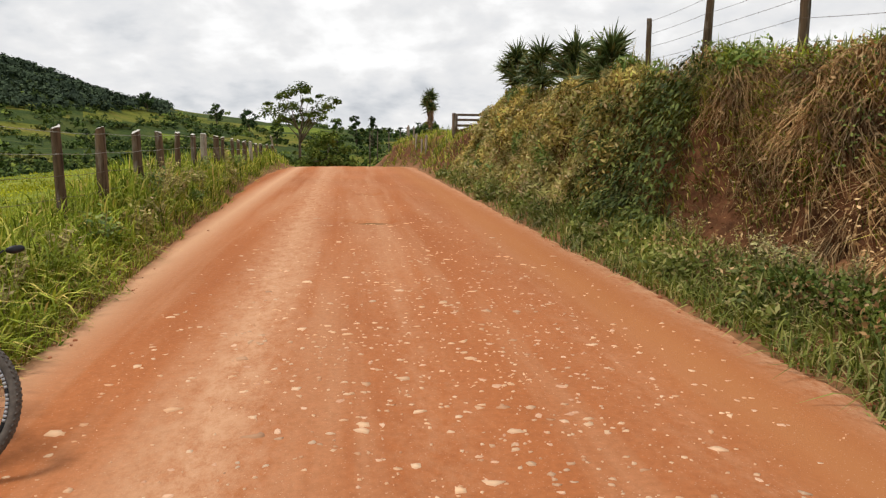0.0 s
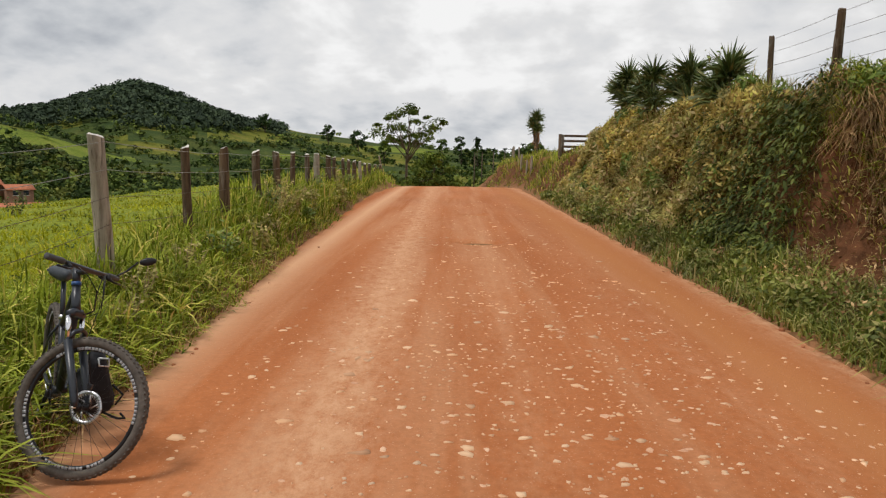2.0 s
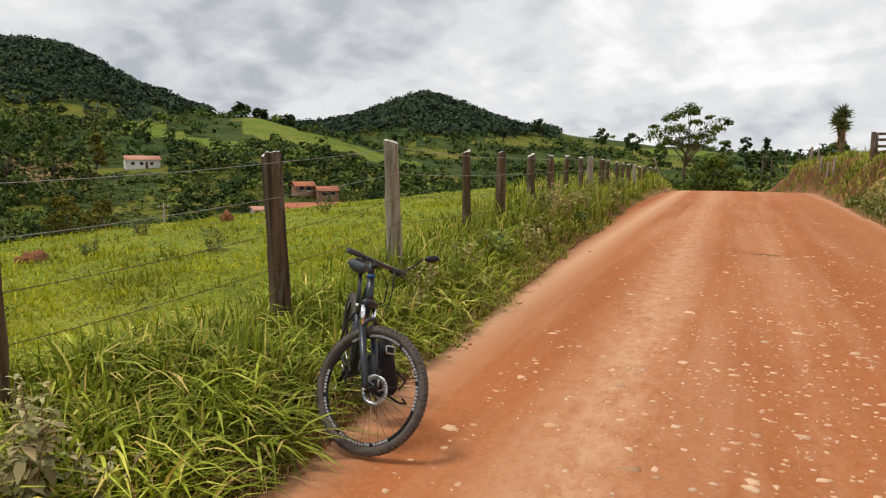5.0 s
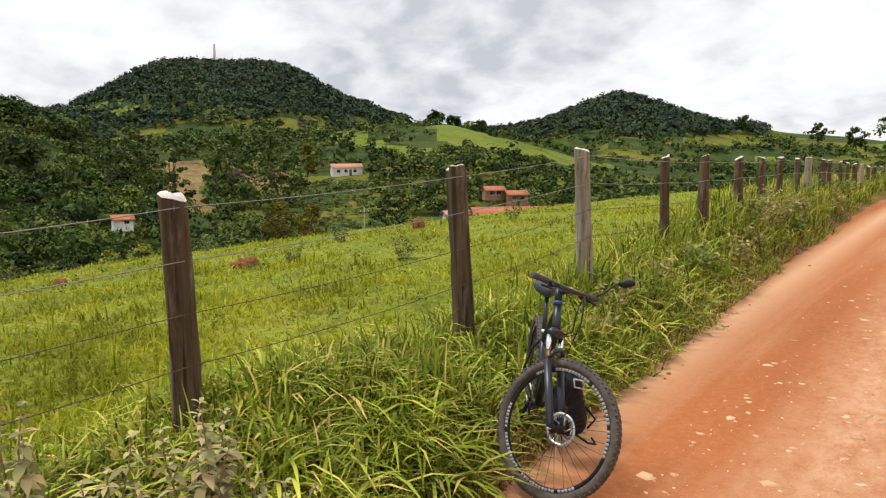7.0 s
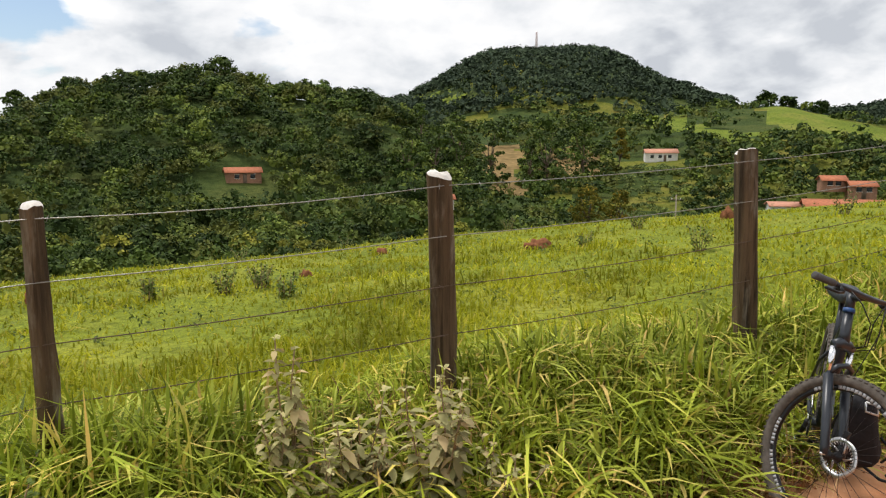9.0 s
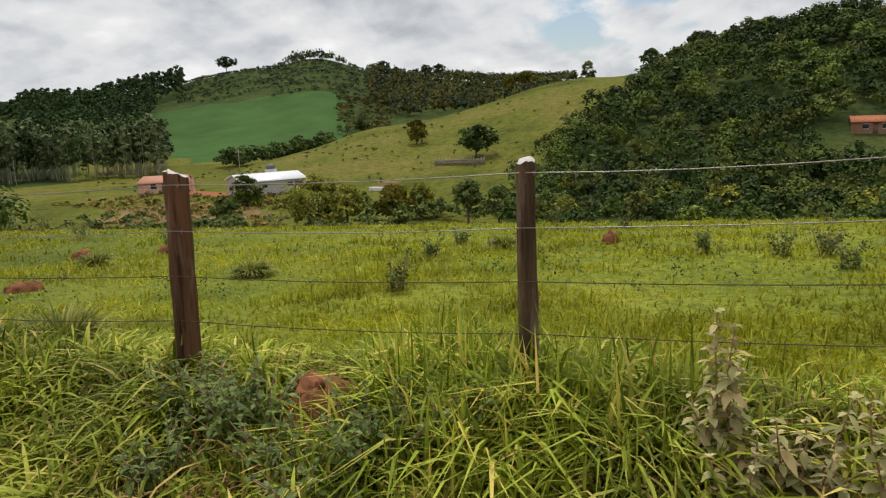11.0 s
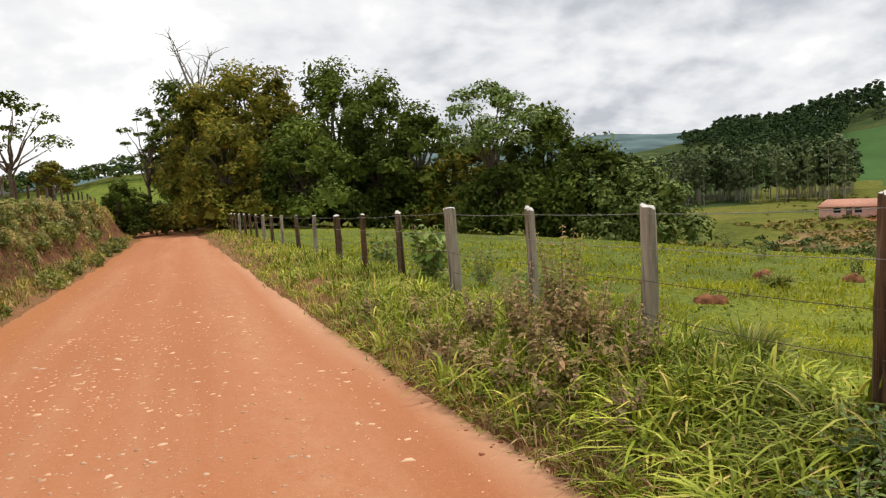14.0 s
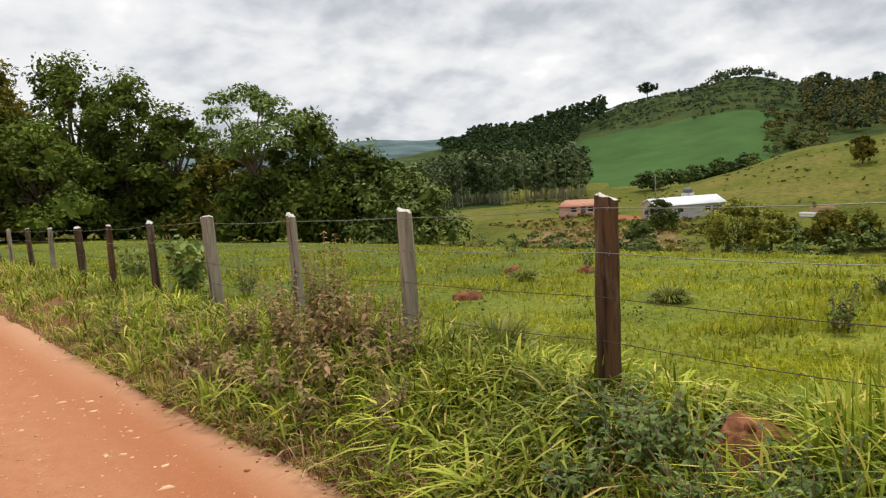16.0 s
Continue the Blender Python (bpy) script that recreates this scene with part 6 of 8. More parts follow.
def water_tank():
    x, y = polar(121.9, 150)
    z = float(ground_z(x, y))
    root = thing("water_tank", "grey water tank on a stand behind the shed", "water tank", (x, y, z))
    part("stand", Soup().box((-0.9, -0.9, -0.3), (0.9, 0.9, 3.5)).mesh("stand", M_BLOCK), root)
    part("tank", Soup().tube([(0, 0, 3.5), (0, 0, 4.3), (0, 0, 4.45)], [0.85, 0.85, 0.5], 12).mesh("tank", plain("grey_tank", (0.16, 0.17, 0.18), 0.7, vary=0.2, scale=3, bump=0)), root)


water_tank()


def mast():
    x, y = polar(54.5, 898)
    z = float(ground_z(x, y))
    root = thing("radio_mast", "red and white lattice radio mast on the hilltop", "mast", (x, y, z))
    h = 1.7 + 898 * math.tan(radians(9.35)) - z
    s = Soup()
    for sx, sy in ((-1, -1), (1, -1), (1, 1), (-1, 1)):
        s.tube([(sx * 1.3, sy * 1.3, -0.5), (sx * 0.5, sy * 0.5, h)], [0.38, 0.32], 4)
    for k in range(9):
        f0, f1 = k / 9, (k + 1) / 9
        w0, w1 = 1.3 - 0.8 * f0, 1.3 - 0.8 * f1
        s.tube([(-w0, -w0, h * f0), (w1, -w1, h * f1)], [0.2, 0.2], 4)
        s.tube([(w0, w0, h * f0), (-w1, w1, h * f1)], [0.1, 0.1], 4)
    part("lattice", s.mesh("lattice", plain("mast_paint", (0.45, 0.36, 0.34), 0.7, vary=0.2, scale=0.5, bump=0)), root)
    part("antenna", Soup().tube([(0, 0, h - 3), (0, 0, h + 1.5)], [0.5, 0.25], 6).mesh("antenna", M_SHEET), root)
    for b, hh in ((53.2, 10), (52.6, 12)):
        x, y = polar(b, 898)
        z = float(ground_z(x, y))
        m = thing("antenna_pole", "thin antenna pole on the hilltop", "antenna", (x, y, z), "hilltop antennas")
        part("pole", Soup().tube([(0, 0, -0.5), (0, 0, hh + 4)], [0.25, 0.2], 5).mesh("pole", M_BLOCK), m)


mast()


def utility_pole(b, r, h):
    x, y = polar(b, r)
    z = float(ground_z(x, y))
    root = thing("utility_pole", "grey utility pole with a cross-arm in the valley", "utility pole", (x, y, z), "utility poles")
    root.rotation_euler[2] = radians(b + 20)
    part("pole", Soup().tube([(0, 0, -0.5), (0, 0, h)], [0.16, 0.11], 8).mesh("pole", M_POST_GREY), root)
    part("cross_arm", Soup().box((-0.9, -0.06, h - 0.9), (0.9, 0.06, h - 0.75)).mesh("cross_arm", M_POST_BROWN), root)
    for u in (-0.7, 0.0, 0.7):
        part("insulator", Soup().tube([(u, 0, h - 0.75), (u, 0, h - 0.5)], [0.06, 0.05], 6).mesh("insulator", M_WHITEWALL), root)


for b, r, h in ((43.6, 118, 8.0), (36.4, 128, 6.5), (124.3, 190, 6.5)):
    utility_pole(b, r, h)


def palms():
    for b in (354.2, 355.0, 355.6, 356.5, 357.4, 358.0):
        r = 300
        x, y = polar(b, r)
        z = float(ground_z(x, y))
        h = 1.7 + r * math.tan(radians(1.75)) - z
        root = thing("palm_tree", "slender palm in a distant row", "palm", (x, y, z - 0.2), "distant palms")
        part("trunk", Soup().tube([(0, 0, 0), (0.2, 0, h * 0.8)], [0.3, 0.2], 6).mesh("trunk", M_BARK), root)
        n = 26
        p = np.tile([0.2, 0, h * 0.8], (n, 1))
        v, q, t = blades(p, rng.uniform(1.8, 2.6, n), np.full(n, 0.5), rng.uniform(0.5, 1.3, n))
        part("crown", Soup().add(v, q, t).mesh("crown", M_PINE), root)


palms()


# ---- grass ----
def blade_object(name, label, p, h, w, lean, mat, az=None, levels=3, category="grass"):
    v, q, t = blades(p, h, w, lean, az, levels)
    return tagged(new(name, Soup().add(v, q, t).mesh(name, mat)), label, category, kind="stuff")


def falloff(n, y0, y1, core, centre=0.3):
    """Positions along the road, thick beside the walk and thinner far off."""
    u = rng.uniform(-1, 1, n)
    a0, a1 = math.atan((y0 - centre) / core), math.atan((y1 - centre) / core)
    return centre + core * np.tan(a0 + (u + 1) / 2 * (a1 - a0))


def verge():
    n = 36000
    y = falloff(n, -55, 44, 5.5)
    xl = road_left(y)
    f = rng.uniform(0, 1, n) ** 0.85
    edge = 0.17 * value_noise(y * 1.3, y * 0, 61) + 0.06 * value_noise(y * 5, y * 0, 62)
    x = xl + 0.10 + edge - f * (xl - fence_x(y) + 0.45)
    z = ground_z(x, y)
    d = np.hypot(x - EYE[0], y - EYE[1])
    lush = 0.75 + 0.45 * value_noise(x * 1.1, y * 1.1, 63)
    h = (0.11 + 0.30 * smooth(0.0, 0.35, f) - 0.10 * smooth(0.75, 1.0, f)) * rng.uniform(0.55, 1.35, n) * lush * along(y, (-55, 0.85), (-8, 0.9), (0, 1.15), (6, 1.2), (12, 1.4), (44, 1.4))
    bare = (value_noise(x * 1.4, y * 1.4, 64) > 0.62) & (f < 0.4)
    # the trodden soil round the parked wheels and the mound
    bare |= (np.hypot((x + 2.62), (y - 3.7) * 0.8) < 0.5) & (rng.uniform(0, 1, n) < 0.9)
    bare |= np.hypot(x + 3.64, y + 0.58) < 0.28
    k = ~bare
    az = rng.uniform(0, 2 * np.pi, n)
    az = np.where(rng.uniform(0, 1, n) < 0.45 * smooth(0.45, 0.0, f), rng.normal(0, 0.7, n), az)
    p = np.stack([x, y, z - 0.015], -1)
    blade_object("verge_grass", "long uneven green grass on the roadside verge", p[k], h[k], (0.009 + 0.012 * rng.uniform(0, 1, n) ** 1.5 + 0.0007 * d)[k], np.abs(rng.normal(0.7, 0.35, n))[k], M_VERGE, az[k], 3)
    # taller growth that hides the feet of the farther posts
    n = 7000
    y = falloff(n, 9, 42, 10, 16)
    x = road_left(y) - 0.22 - rng.uniform(0, 1, n) * (road_left(y) - fence_x(y) + 0.35)
    k = value_noise(x * 0.8, y * 0.8, 101) > rng.uniform(-1.0, 0.4, n)
    x, y = x[k], y[k]
    n = len(x)
    blade_object("tall_verge_grass", "tall green grass and weeds crowding the fence", np.stack([x, y, ground_z(x, y) - 0.02], -1), rng.uniform(0.3, 0.62, n), 0.012 + 0.0011 * y, np.abs(rng.normal(0.5, 0.3, n)), M_VERGE, None, 3)
    n = 3000
    y = rng.uniform(1.6, 10, n)
    x = fence_x(y) + rng.normal(0.05, 0.22, n)
    k = value_noise(x * 1.2, y * 1.2, 102) > rng.uniform(-1.0, 0.4, n)
    x, y = x[k], y[k]
    n = len(x)
    blade_object("fence_grass", "tall yellow-green grass round the feet of the posts", np.stack([x, y, ground_z(x, y) - 0.02], -1), rng.uniform(0.18, 0.42, n), 0.010 + 0.0012 * y, np.abs(rng.normal(0.6, 0.3, n)), M_VERGE, None, 3)
    # dry litter low in the verge and along its foot
    n = 8500
    y = falloff(n, -40, 40, 5.0)
    x = road_left(y) + 0.10 - rng.uniform(0, 1, n) ** 1.6 * 1.5
    p = np.stack([x, y, ground_z(x, y) + 0.005], -1)
    blade_object("dry_litter", "dry brown stalks and dead blades along the verge", p, rng.uniform(0.08, 0.34, n), 0.006 + 0.006 * rng.uniform(0, 1, n), np.abs(rng.normal(0.9, 0.35, n)), M_DRY, None, 3)
    # coarse broad blades, in tufts that arch over
    tufts, per = 900, 24
    ty = falloff(tufts, -18, 24, 4.0)
    tf = rng.uniform(0.0, 1, tufts) ** 0.8
    tx = road_left(ty) - 0.02 - tf * (road_left(ty) - fence_x(ty) + 0.1)
    keep = (value_noise(tx * 1.3, ty * 1.3, 65) > -0.35) & ~(np.hypot(tx + 3.62, ty + 0.58) < 0.4) & ~(np.hypot((tx + 2.5), (ty - 3.8) * 0.8) < 0.42)
    keep &= ~(np.hypot((tx + 3.35) / 0.55, (ty + 0.5) / 0.95) < 1)
    keep &= ~((ty > -6.2) & (ty < -2.5) & (rng.uniform(0, 1, tufts) < 0.72))
    tx, ty = tx[keep], ty[keep]
    m = len(tx) * per
    x, y = np.repeat(tx, per) + rng.normal(0, 0.06, m), np.repeat(ty, per) + rng.normal(0, 0.06, m)
    az = np.arctan2(y - np.repeat(ty, per), x - np.repeat(tx, per)) + rng.normal(0, 0.5, m)
    tall = np.repeat(rng.uniform(0.7, 1.25, len(tx)), per)
    blade_object("coarse_grass", "broad-bladed coarse grass tufts on the verge", np.stack([x, y, ground_z(x, y) - 0.01], -1), rng.uniform(0.2, 0.46, m) * tall, rng.uniform(0.014, 0.027, m), np.abs(rng.normal(0.95, 0.3, m)), M_COARSE, az, 4)
    # blades and straw lying out over the road's edge
    n = 5200
    y = falloff(n, -24, 30, 5.0)
    clump = value_noise(y * 2.3, y * 0 + 2, 96) > rng.uniform(-0.9, 0.5, n)
    y = y[clump]
    n = len(y)
    x = road_left(y) + 0.04 + 0.07 * value_noise(y * 1.7, y * 0, 97) - np.abs(rng.normal(0, 0.10, n))
    p = np.stack([x, y, ground_z(x, y) - 0.005], -1)
    blade_object("edge_grass", "ragged grass hanging over the road's edge", p, rng.uniform(0.07, 0.22, n), rng.uniform(0.008, 0.018, n), np.abs(rng.normal(0.75, 0.3, n)), M_COARSE, rng.normal(0, 1.1, n), 3)


def pasture():
    for name, label, n, near, far, power, tall, wide, levels in (
            ("pasture_grass", "short bright yellow-green grass in the pasture", 52000, 3.8, 26, 1.0, 1.15, 1.0, 2),
            ("pasture_sward", "dense short sward of the pasture", 160000, 3.8, 70, 1.15, 0.8, 1.25, 1)):
        a = rng.uniform(-8, 178, n)
        r = near * (far / near) ** (rng.uniform(0, 1, n) ** power)
        x, y = polar(a, r)
        tuft = value_noise(x * 0.9, y * 0.9, 66) + 0.5 * value_noise(x * 2.7, y * 2.7, 67)
        k = (x < fence_x(y) + 0.15) & (tuft > rng.uniform(-1.6, 0.3, n))
        x, y, r, tuft = x[k], y[k], r[k], tuft[k]
        m = len(x)
        h = tall * (0.07 + 0.075 * np.clip(tuft + 0.6, 0, 1.6)) * rng.uniform(0.5, 1.4, m)
        p = np.stack([x, y, ground_z(x, y) - 0.01], -1)
        blade_object(name, label, p, h, wide * (0.006 + 0.0017 * r), np.abs(rng.normal(0.85, 0.4, m)), M_PASTURE, None, levels)


def hang(soup, x, y, L, out, side, wide):
    """Blades that arch out from the bank towards the road and hang down."""
    m = len(x)
    g = ground_z(x, y)
    w = (wide * rng.uniform(0.6, 1.4, m))[:, None] * np.array([0.15, 1.0, 0])
    p0 = np.stack([x + 0.03, y, g + 0.03], -1)
    p1 = p0 + np.stack([-out * 0.6, side * 0.4, 0.12 - L * 0.10], -1)
    p2 = p0 + np.stack([-out, side, 0.04 - L * 0.5], -1)
    p3 = p0 + np.stack([-out * 1.05, side * 1.4, -L * 0.95], -1)
    v = np.stack([p0 - w * 0.5, p0 + w * 0.5, p1 - w * 0.5, p1 + w * 0.5, p2 - w * 0.4, p2 + w * 0.4, p3], 1).reshape(-1, 3)
    b = (np.arange(m) * 7)[:, None]
    soup.add(v, np.concatenate([b + np.array([[0, 1, 3, 2]]), b + np.array([[2, 3, 5, 4]])]), b + np.array([[4, 5, 6]]))


def bare_cut(y, e):
    """Where the undercut soil of the bank shows."""
    edge = 0.2 * value_noise(y * 1.3, e * 2, 90)
    return (y + edge > 4.5) & (y + edge < 8.9) & (e + edge > 0.95) & (e + edge < 1.66)


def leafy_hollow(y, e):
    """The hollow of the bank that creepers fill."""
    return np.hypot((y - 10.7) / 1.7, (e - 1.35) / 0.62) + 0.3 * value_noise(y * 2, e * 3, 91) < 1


def bank_growth():
    # foot and top of the cut bank
    n = 18500
    y = falloff(n, -55, 62, 9, 6)
    u = rng.uniform(0, 1, n)
    e = np.where(u < 0.36, rng.uniform(-0.05, 1.05, n), np.where(u < 0.66, rng.uniform(1.7, 3.6, n), rng.uniform(0.9, 2.0, n)))
    x = road_right(y) + e + 0.08 * value_noise(y * 1.9, y * 0, 68)
    on_face = (e > 0.95) & (e < 1.75)
    sparse = value_noise(y * 0.35, e * 1.1, 69)
    keep = (~on_face | (sparse > -0.35)) & ~bare_cut(y, e)
    d = np.hypot(x - EYE[0], y - EYE[1])
    h = np.where(on_face, 0.26, np.where(e < 0.3, 0.2, 0.36)) * rng.uniform(0.5, 1.4, n)
    az = np.where(on_face, np.pi + rng.normal(0, 0.6, n), rng.uniform(0, 2 * np.pi, n))
    lean = np.where(on_face, rng.uniform(0.7, 1.4, n), np.abs(rng.normal(0.55, 0.3, n)))
    p = np.stack([x, y, ground_z(x, y) - 0.02], -1)
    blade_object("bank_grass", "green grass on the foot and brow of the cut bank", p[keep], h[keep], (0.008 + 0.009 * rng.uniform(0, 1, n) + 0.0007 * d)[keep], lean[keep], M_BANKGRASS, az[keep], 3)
    # dead grass that hangs down the face from the brow
    n = 20000
    y = falloff(n, -45, 30, 8, 6)
    e = rng.uniform(0.75, 2.4, n)
    x = road_right(y) + e
    dry = value_noise(y * 0.45, y * 0 + 4, 70) + 0.4 * value_noise(y * 2, e * 2, 71)
    k = (dry > rng.uniform(-0.2, 0.7, n)) & ((y < 12) | (rng.uniform(0, 1, n) < 0.35)) & ~bare_cut(y, e) & ~leafy_hollow(y, e)
    x, y, e = x[k], y[k], e[k]
    m = len(x)
    L = rng.uniform(0.08, 0.34, m)
    g = ground_z(x, y)
    out = rng.uniform(0.06, 0.24, m)
    side = rng.normal(0, 0.26, m)
    w = (0.006 + 0.006 * rng.uniform(0, 1, m) + 0.0006 * np.hypot(x, y))[:, None] * np.array([0, 1.0, 0])
    p0 = np.stack([x + 0.03, y, g + 0.02], -1)
    p1 = p0 + np.stack([-out * 0.6, side * 0.4, 0.10 - L * 0.12], -1)
    p2 = p0 + np.stack([-out, side, 0.02 - L * 0.55], -1)
    p3 = p0 + np.stack([-out * 1.05, side * 1.5, -L], -1)
    v = np.stack([p0 - w * 0.5, p0 + w * 0.5, p1 - w * 0.5, p1 + w * 0.5, p2 - w * 0.4, p2 + w * 0.4, p3], 1).reshape(-1, 3)
    b = (np.arange(m) * 7)[:, None]
    q = np.concatenate([b + np.array([[0, 1, 3, 2]]), b + np.array([[2, 3, 5, 4]])])
    tagged(new("hanging_dry_grass", Soup().add(v, q, b + np.array([[4, 5, 6]])).mesh("hanging_dry_grass", M_DRY)), "dead brown grass hanging down the face of the bank", "grass", kind="stuff")
    # matted growth in every direction over the face
    n = 32000
    y = falloff(n, -45, 31, 8, 6)
    e = rng.uniform(0.55, 2.5, n)
    x = road_right(y) + e
    k = value_noise(y * 0.8, e * 1.4, 75) + 0.5 * value_noise(y * 3.1, e * 4, 76) > rng.uniform(-1.5, 0.3, n)
    k &= ~bare_cut(y, e)
    x, y = x[k], y[k]
    m = len(x)
    blade_object("bank_thatch", "matted olive and brown grass covering the bank's face", np.stack([x, y, ground_z(x, y) - 0.02], -1), rng.uniform(0.07, 0.25, m), 0.011 + 0.011 * rng.uniform(0, 1, m) + 0.0007 * np.hypot(x, y), rng.uniform(0.3, 1.4, m), M_THATCH, np.pi + rng.normal(0, 1.7, m), 2)
    n = 26000
    y = falloff(n, -40, 30, 8, 6)
    e = rng.uniform(0.5, 2.3, n)
    x = road_right(y) + e
    k = value_noise(y * 0.6 + 8, e * 1.0, 77) + 0.5 * value_noise(y * 2.4, e * 3, 78) > -0.1
    x, y = x[k], y[k]
    m = len(x)
    s = rng.uniform(0.03, 0.075, m)
    c = np.stack([x - rng.uniform(0.05, 0.26, m), y, ground_z(x, y) + rng.uniform(0.02, 0.24, m)], -1)
    tagged(new("bank_dead_leaves", Soup().add(*leaves(c, unit(np.array([-0.6, -0.1, 0.6]) + 0.8 * rng.normal(size=(m, 3))), s, s * 0.5)).mesh("bank_dead_leaves", M_DRY)), "withered tan leaves among the bank's growth", "weeds", kind="stuff")
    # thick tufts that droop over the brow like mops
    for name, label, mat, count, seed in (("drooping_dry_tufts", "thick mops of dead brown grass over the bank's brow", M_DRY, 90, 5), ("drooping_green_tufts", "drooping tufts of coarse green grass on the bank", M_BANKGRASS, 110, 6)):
        soup = Soup()
        cy = falloff(count, -34, 29, 8, 6)
        ce = rng.uniform(0.9, 2.2, count) if mat == M_DRY else rng.uniform(1.5, 2.5, count)
        for yy, ee in zip(cy, ce):
            if 4.0 < yy < 9.2 and mat == M_BANKGRASS:
                continue
            m = 60
            x0, y0 = road_right(yy) + ee + rng.normal(0, 0.07, m), yy + rng.normal(0, 0.10, m)
            hang(soup, x0, y0, rng.uniform(0.10, 0.42, m) * (0.6 + 0.25 * ee), rng.uniform(0.05, 0.22, m), rng.normal(0, 0.2, m) + (y0 - yy) * 1.8 + 0.25 * math.sin(yy * 7), 0.014 + 0.0008 * abs(yy))
        if mat == M_DRY:
            # the heavy curtain over the undercut: bunches that bulge out and hang free of the soil
            for yy, way in zip(rng.uniform(3.8, 9.6, 175), rng.normal(0.05, 0.45, 175)):
                m = 40
                ee = rng.uniform(1.72, 2.2)
                longest, bulge = rng.uniform(0.16, 0.5) * (0.6 if yy < 6.4 else 1.15), rng.uniform(0.04, 0.24)
                x0, y0 = road_right(yy) + ee + rng.normal(0, 0.05, m), yy + rng.normal(0, 0.07, m)
                hang(soup, x0, y0, longest * rng.uniform(0.25, 1.0, m), bulge * rng.uniform(0.5, 1.3, m), way * longest + (y0 - yy) * 1.8 + rng.normal(0, 0.2, m), 0.017)
        tagged(new(name, soup.mesh(name, mat)), label, "grass", kind="stuff")
    # older bunches along the rest of the face, golden and olive
    soup = Soup()
    for yy in rng.uniform(11.8, 27, 260):
        m = 34
        ee = rng.uniform(0.9, 2.1)
        longest, bulge = rng.uniform(0.15, 0.45), rng.uniform(0.1, 0.4)
        x0, y0 = road_right(yy) + ee + rng.normal(0, 0.1, m), yy + rng.normal(0, 0.2, m)
        hang(soup, x0, y0, longest * rng.uniform(0.3, 1.0, m), bulge * rng.uniform(0.5, 1.3, m), (y0 - yy) * 1.2 + rng.normal(0, 0.22, m), 0.024)
    tagged(new("golden_tufts", soup.mesh("golden_tufts", M_GOLDEN)), "bunches of golden and olive grass down the bank", "grass", kind="stuff")
    # tall dry grass on the brow round the yuccas
    n = 6000
    y = rng.uniform(12.5, 27.5, n)
    x = road_right(y) + rng.uniform(1.35, 2.9, n)
    blade_object("tall_dry_grass", "tall olive and straw-coloured grass on the bank's brow", np.stack([x, y, ground_z(x, y)], -1), rng.uniform(0.25, 0.7, n), 0.012 + 0.008 * rng.uniform(0, 1, n), np.abs(rng.normal(0.45, 0.3, n)), M_THATCH)
    n = 11000
    y = falloff(n, -12, 24, 6, 7)
    e = rng.uniform(1.6, 2.6, n)
    x = road_right(y) + e
    k = value_noise(y * 1.1, e, 98) > rng.uniform(-0.9, 0.5, n)
    x, y = x[k], y[k]
    m = len(x)
    blade_object("brow_fringe", "fresh bright green grass fringing the bank's brow", np.stack([x, y, ground_z(x, y) - 0.02], -1), rng.uniform(0.16, 0.42, m), 0.010 + 0.012 * rng.uniform(0, 1, m) + 0.0005 * np.abs(y), np.abs(rng.normal(0.75, 0.4, m)), M_VERGE, np.pi + rng.normal(0, 1.3, m), 3)
    # growth along the lower bank farther back, and over the hump by the gate
    n = 12000
    y = rng.uniform(-62, -5, n)
    e = rng.uniform(0.2, 2.6, n)
    x = road_right(y) + e
    k = ~((e > 0.75) & (e < 1.2) & (value_noise(y * 0.5, e, 92) > -0.55))
    x, y = x[k], y[k]
    m = len(x)
    blade_object("bank_thatch", "matted olive and brown grass on the low bank", np.stack([x, y, ground_z(x, y) - 0.02], -1), rng.uniform(0.12, 0.42, m), 0.012 + 0.012 * rng.uniform(0, 1, m) + 0.0006 * np.abs(y), rng.uniform(0.2, 1.1, m), M_THATCH, None, 2)
    # foot of the bank: deep shade is given by the darker blade colour
    n = 9000
    y = falloff(n, -3, 16, 5, 5)
    e = rng.uniform(-0.12, 1.1, n) + 0.1 * value_noise(y * 1.7, y * 0, 95)
    x = road_right(y) + e
    blade_object("foot_grass", "thick green grass at the foot of the bank, coloured darker for shade", np.stack([x, y, ground_z(x, y) - 0.02], -1), rng.uniform(0.10, 0.36, n), 0.010 + 0.014 * rng.uniform(0, 1, n), np.abs(rng.normal(0.8, 0.35, n)), M_BANKGRASS, None, 3)
    n = 7500
    y = rng.uniform(26.5, 56, n)
    e = rng.uniform(0.1, 4.0, n)
    x = road_right(y) + e
    blade_object("brow_grass", "green grass over the low hump beside a gate", np.stack([x, y, ground_z(x, y) - 0.02], -1), rng.uniform(0.18, 0.5, n), 0.02 + 0.02 * rng.uniform(0, 1, n), rng.uniform(0.2, 0.9, n), M_VERGE, None, 2)
    n = 30000
    y = falloff(n, -34, 30, 8, 6)
    e = rng.uniform(0.6, 2.4, n)
    x = road_right(y) + e
    k = (value_noise(y * 0.7 + 11, e * 1.2, 93) + 0.6 * value_noise(y * 2.6, e * 3, 94) > 0.1) & ((y < 12) | (rng.uniform(0, 1, n) < 0.25)) & ~bare_cut(y, e)
    x, y = x[k], y[k]
    m = len(x)
    s = rng.uniform(0.03, 0.07, m)
    c = np.stack([x - rng.uniform(0.05, 0.3, m), y, ground_z(x, y) + rng.uniform(0.02, 0.3, m)], -1)
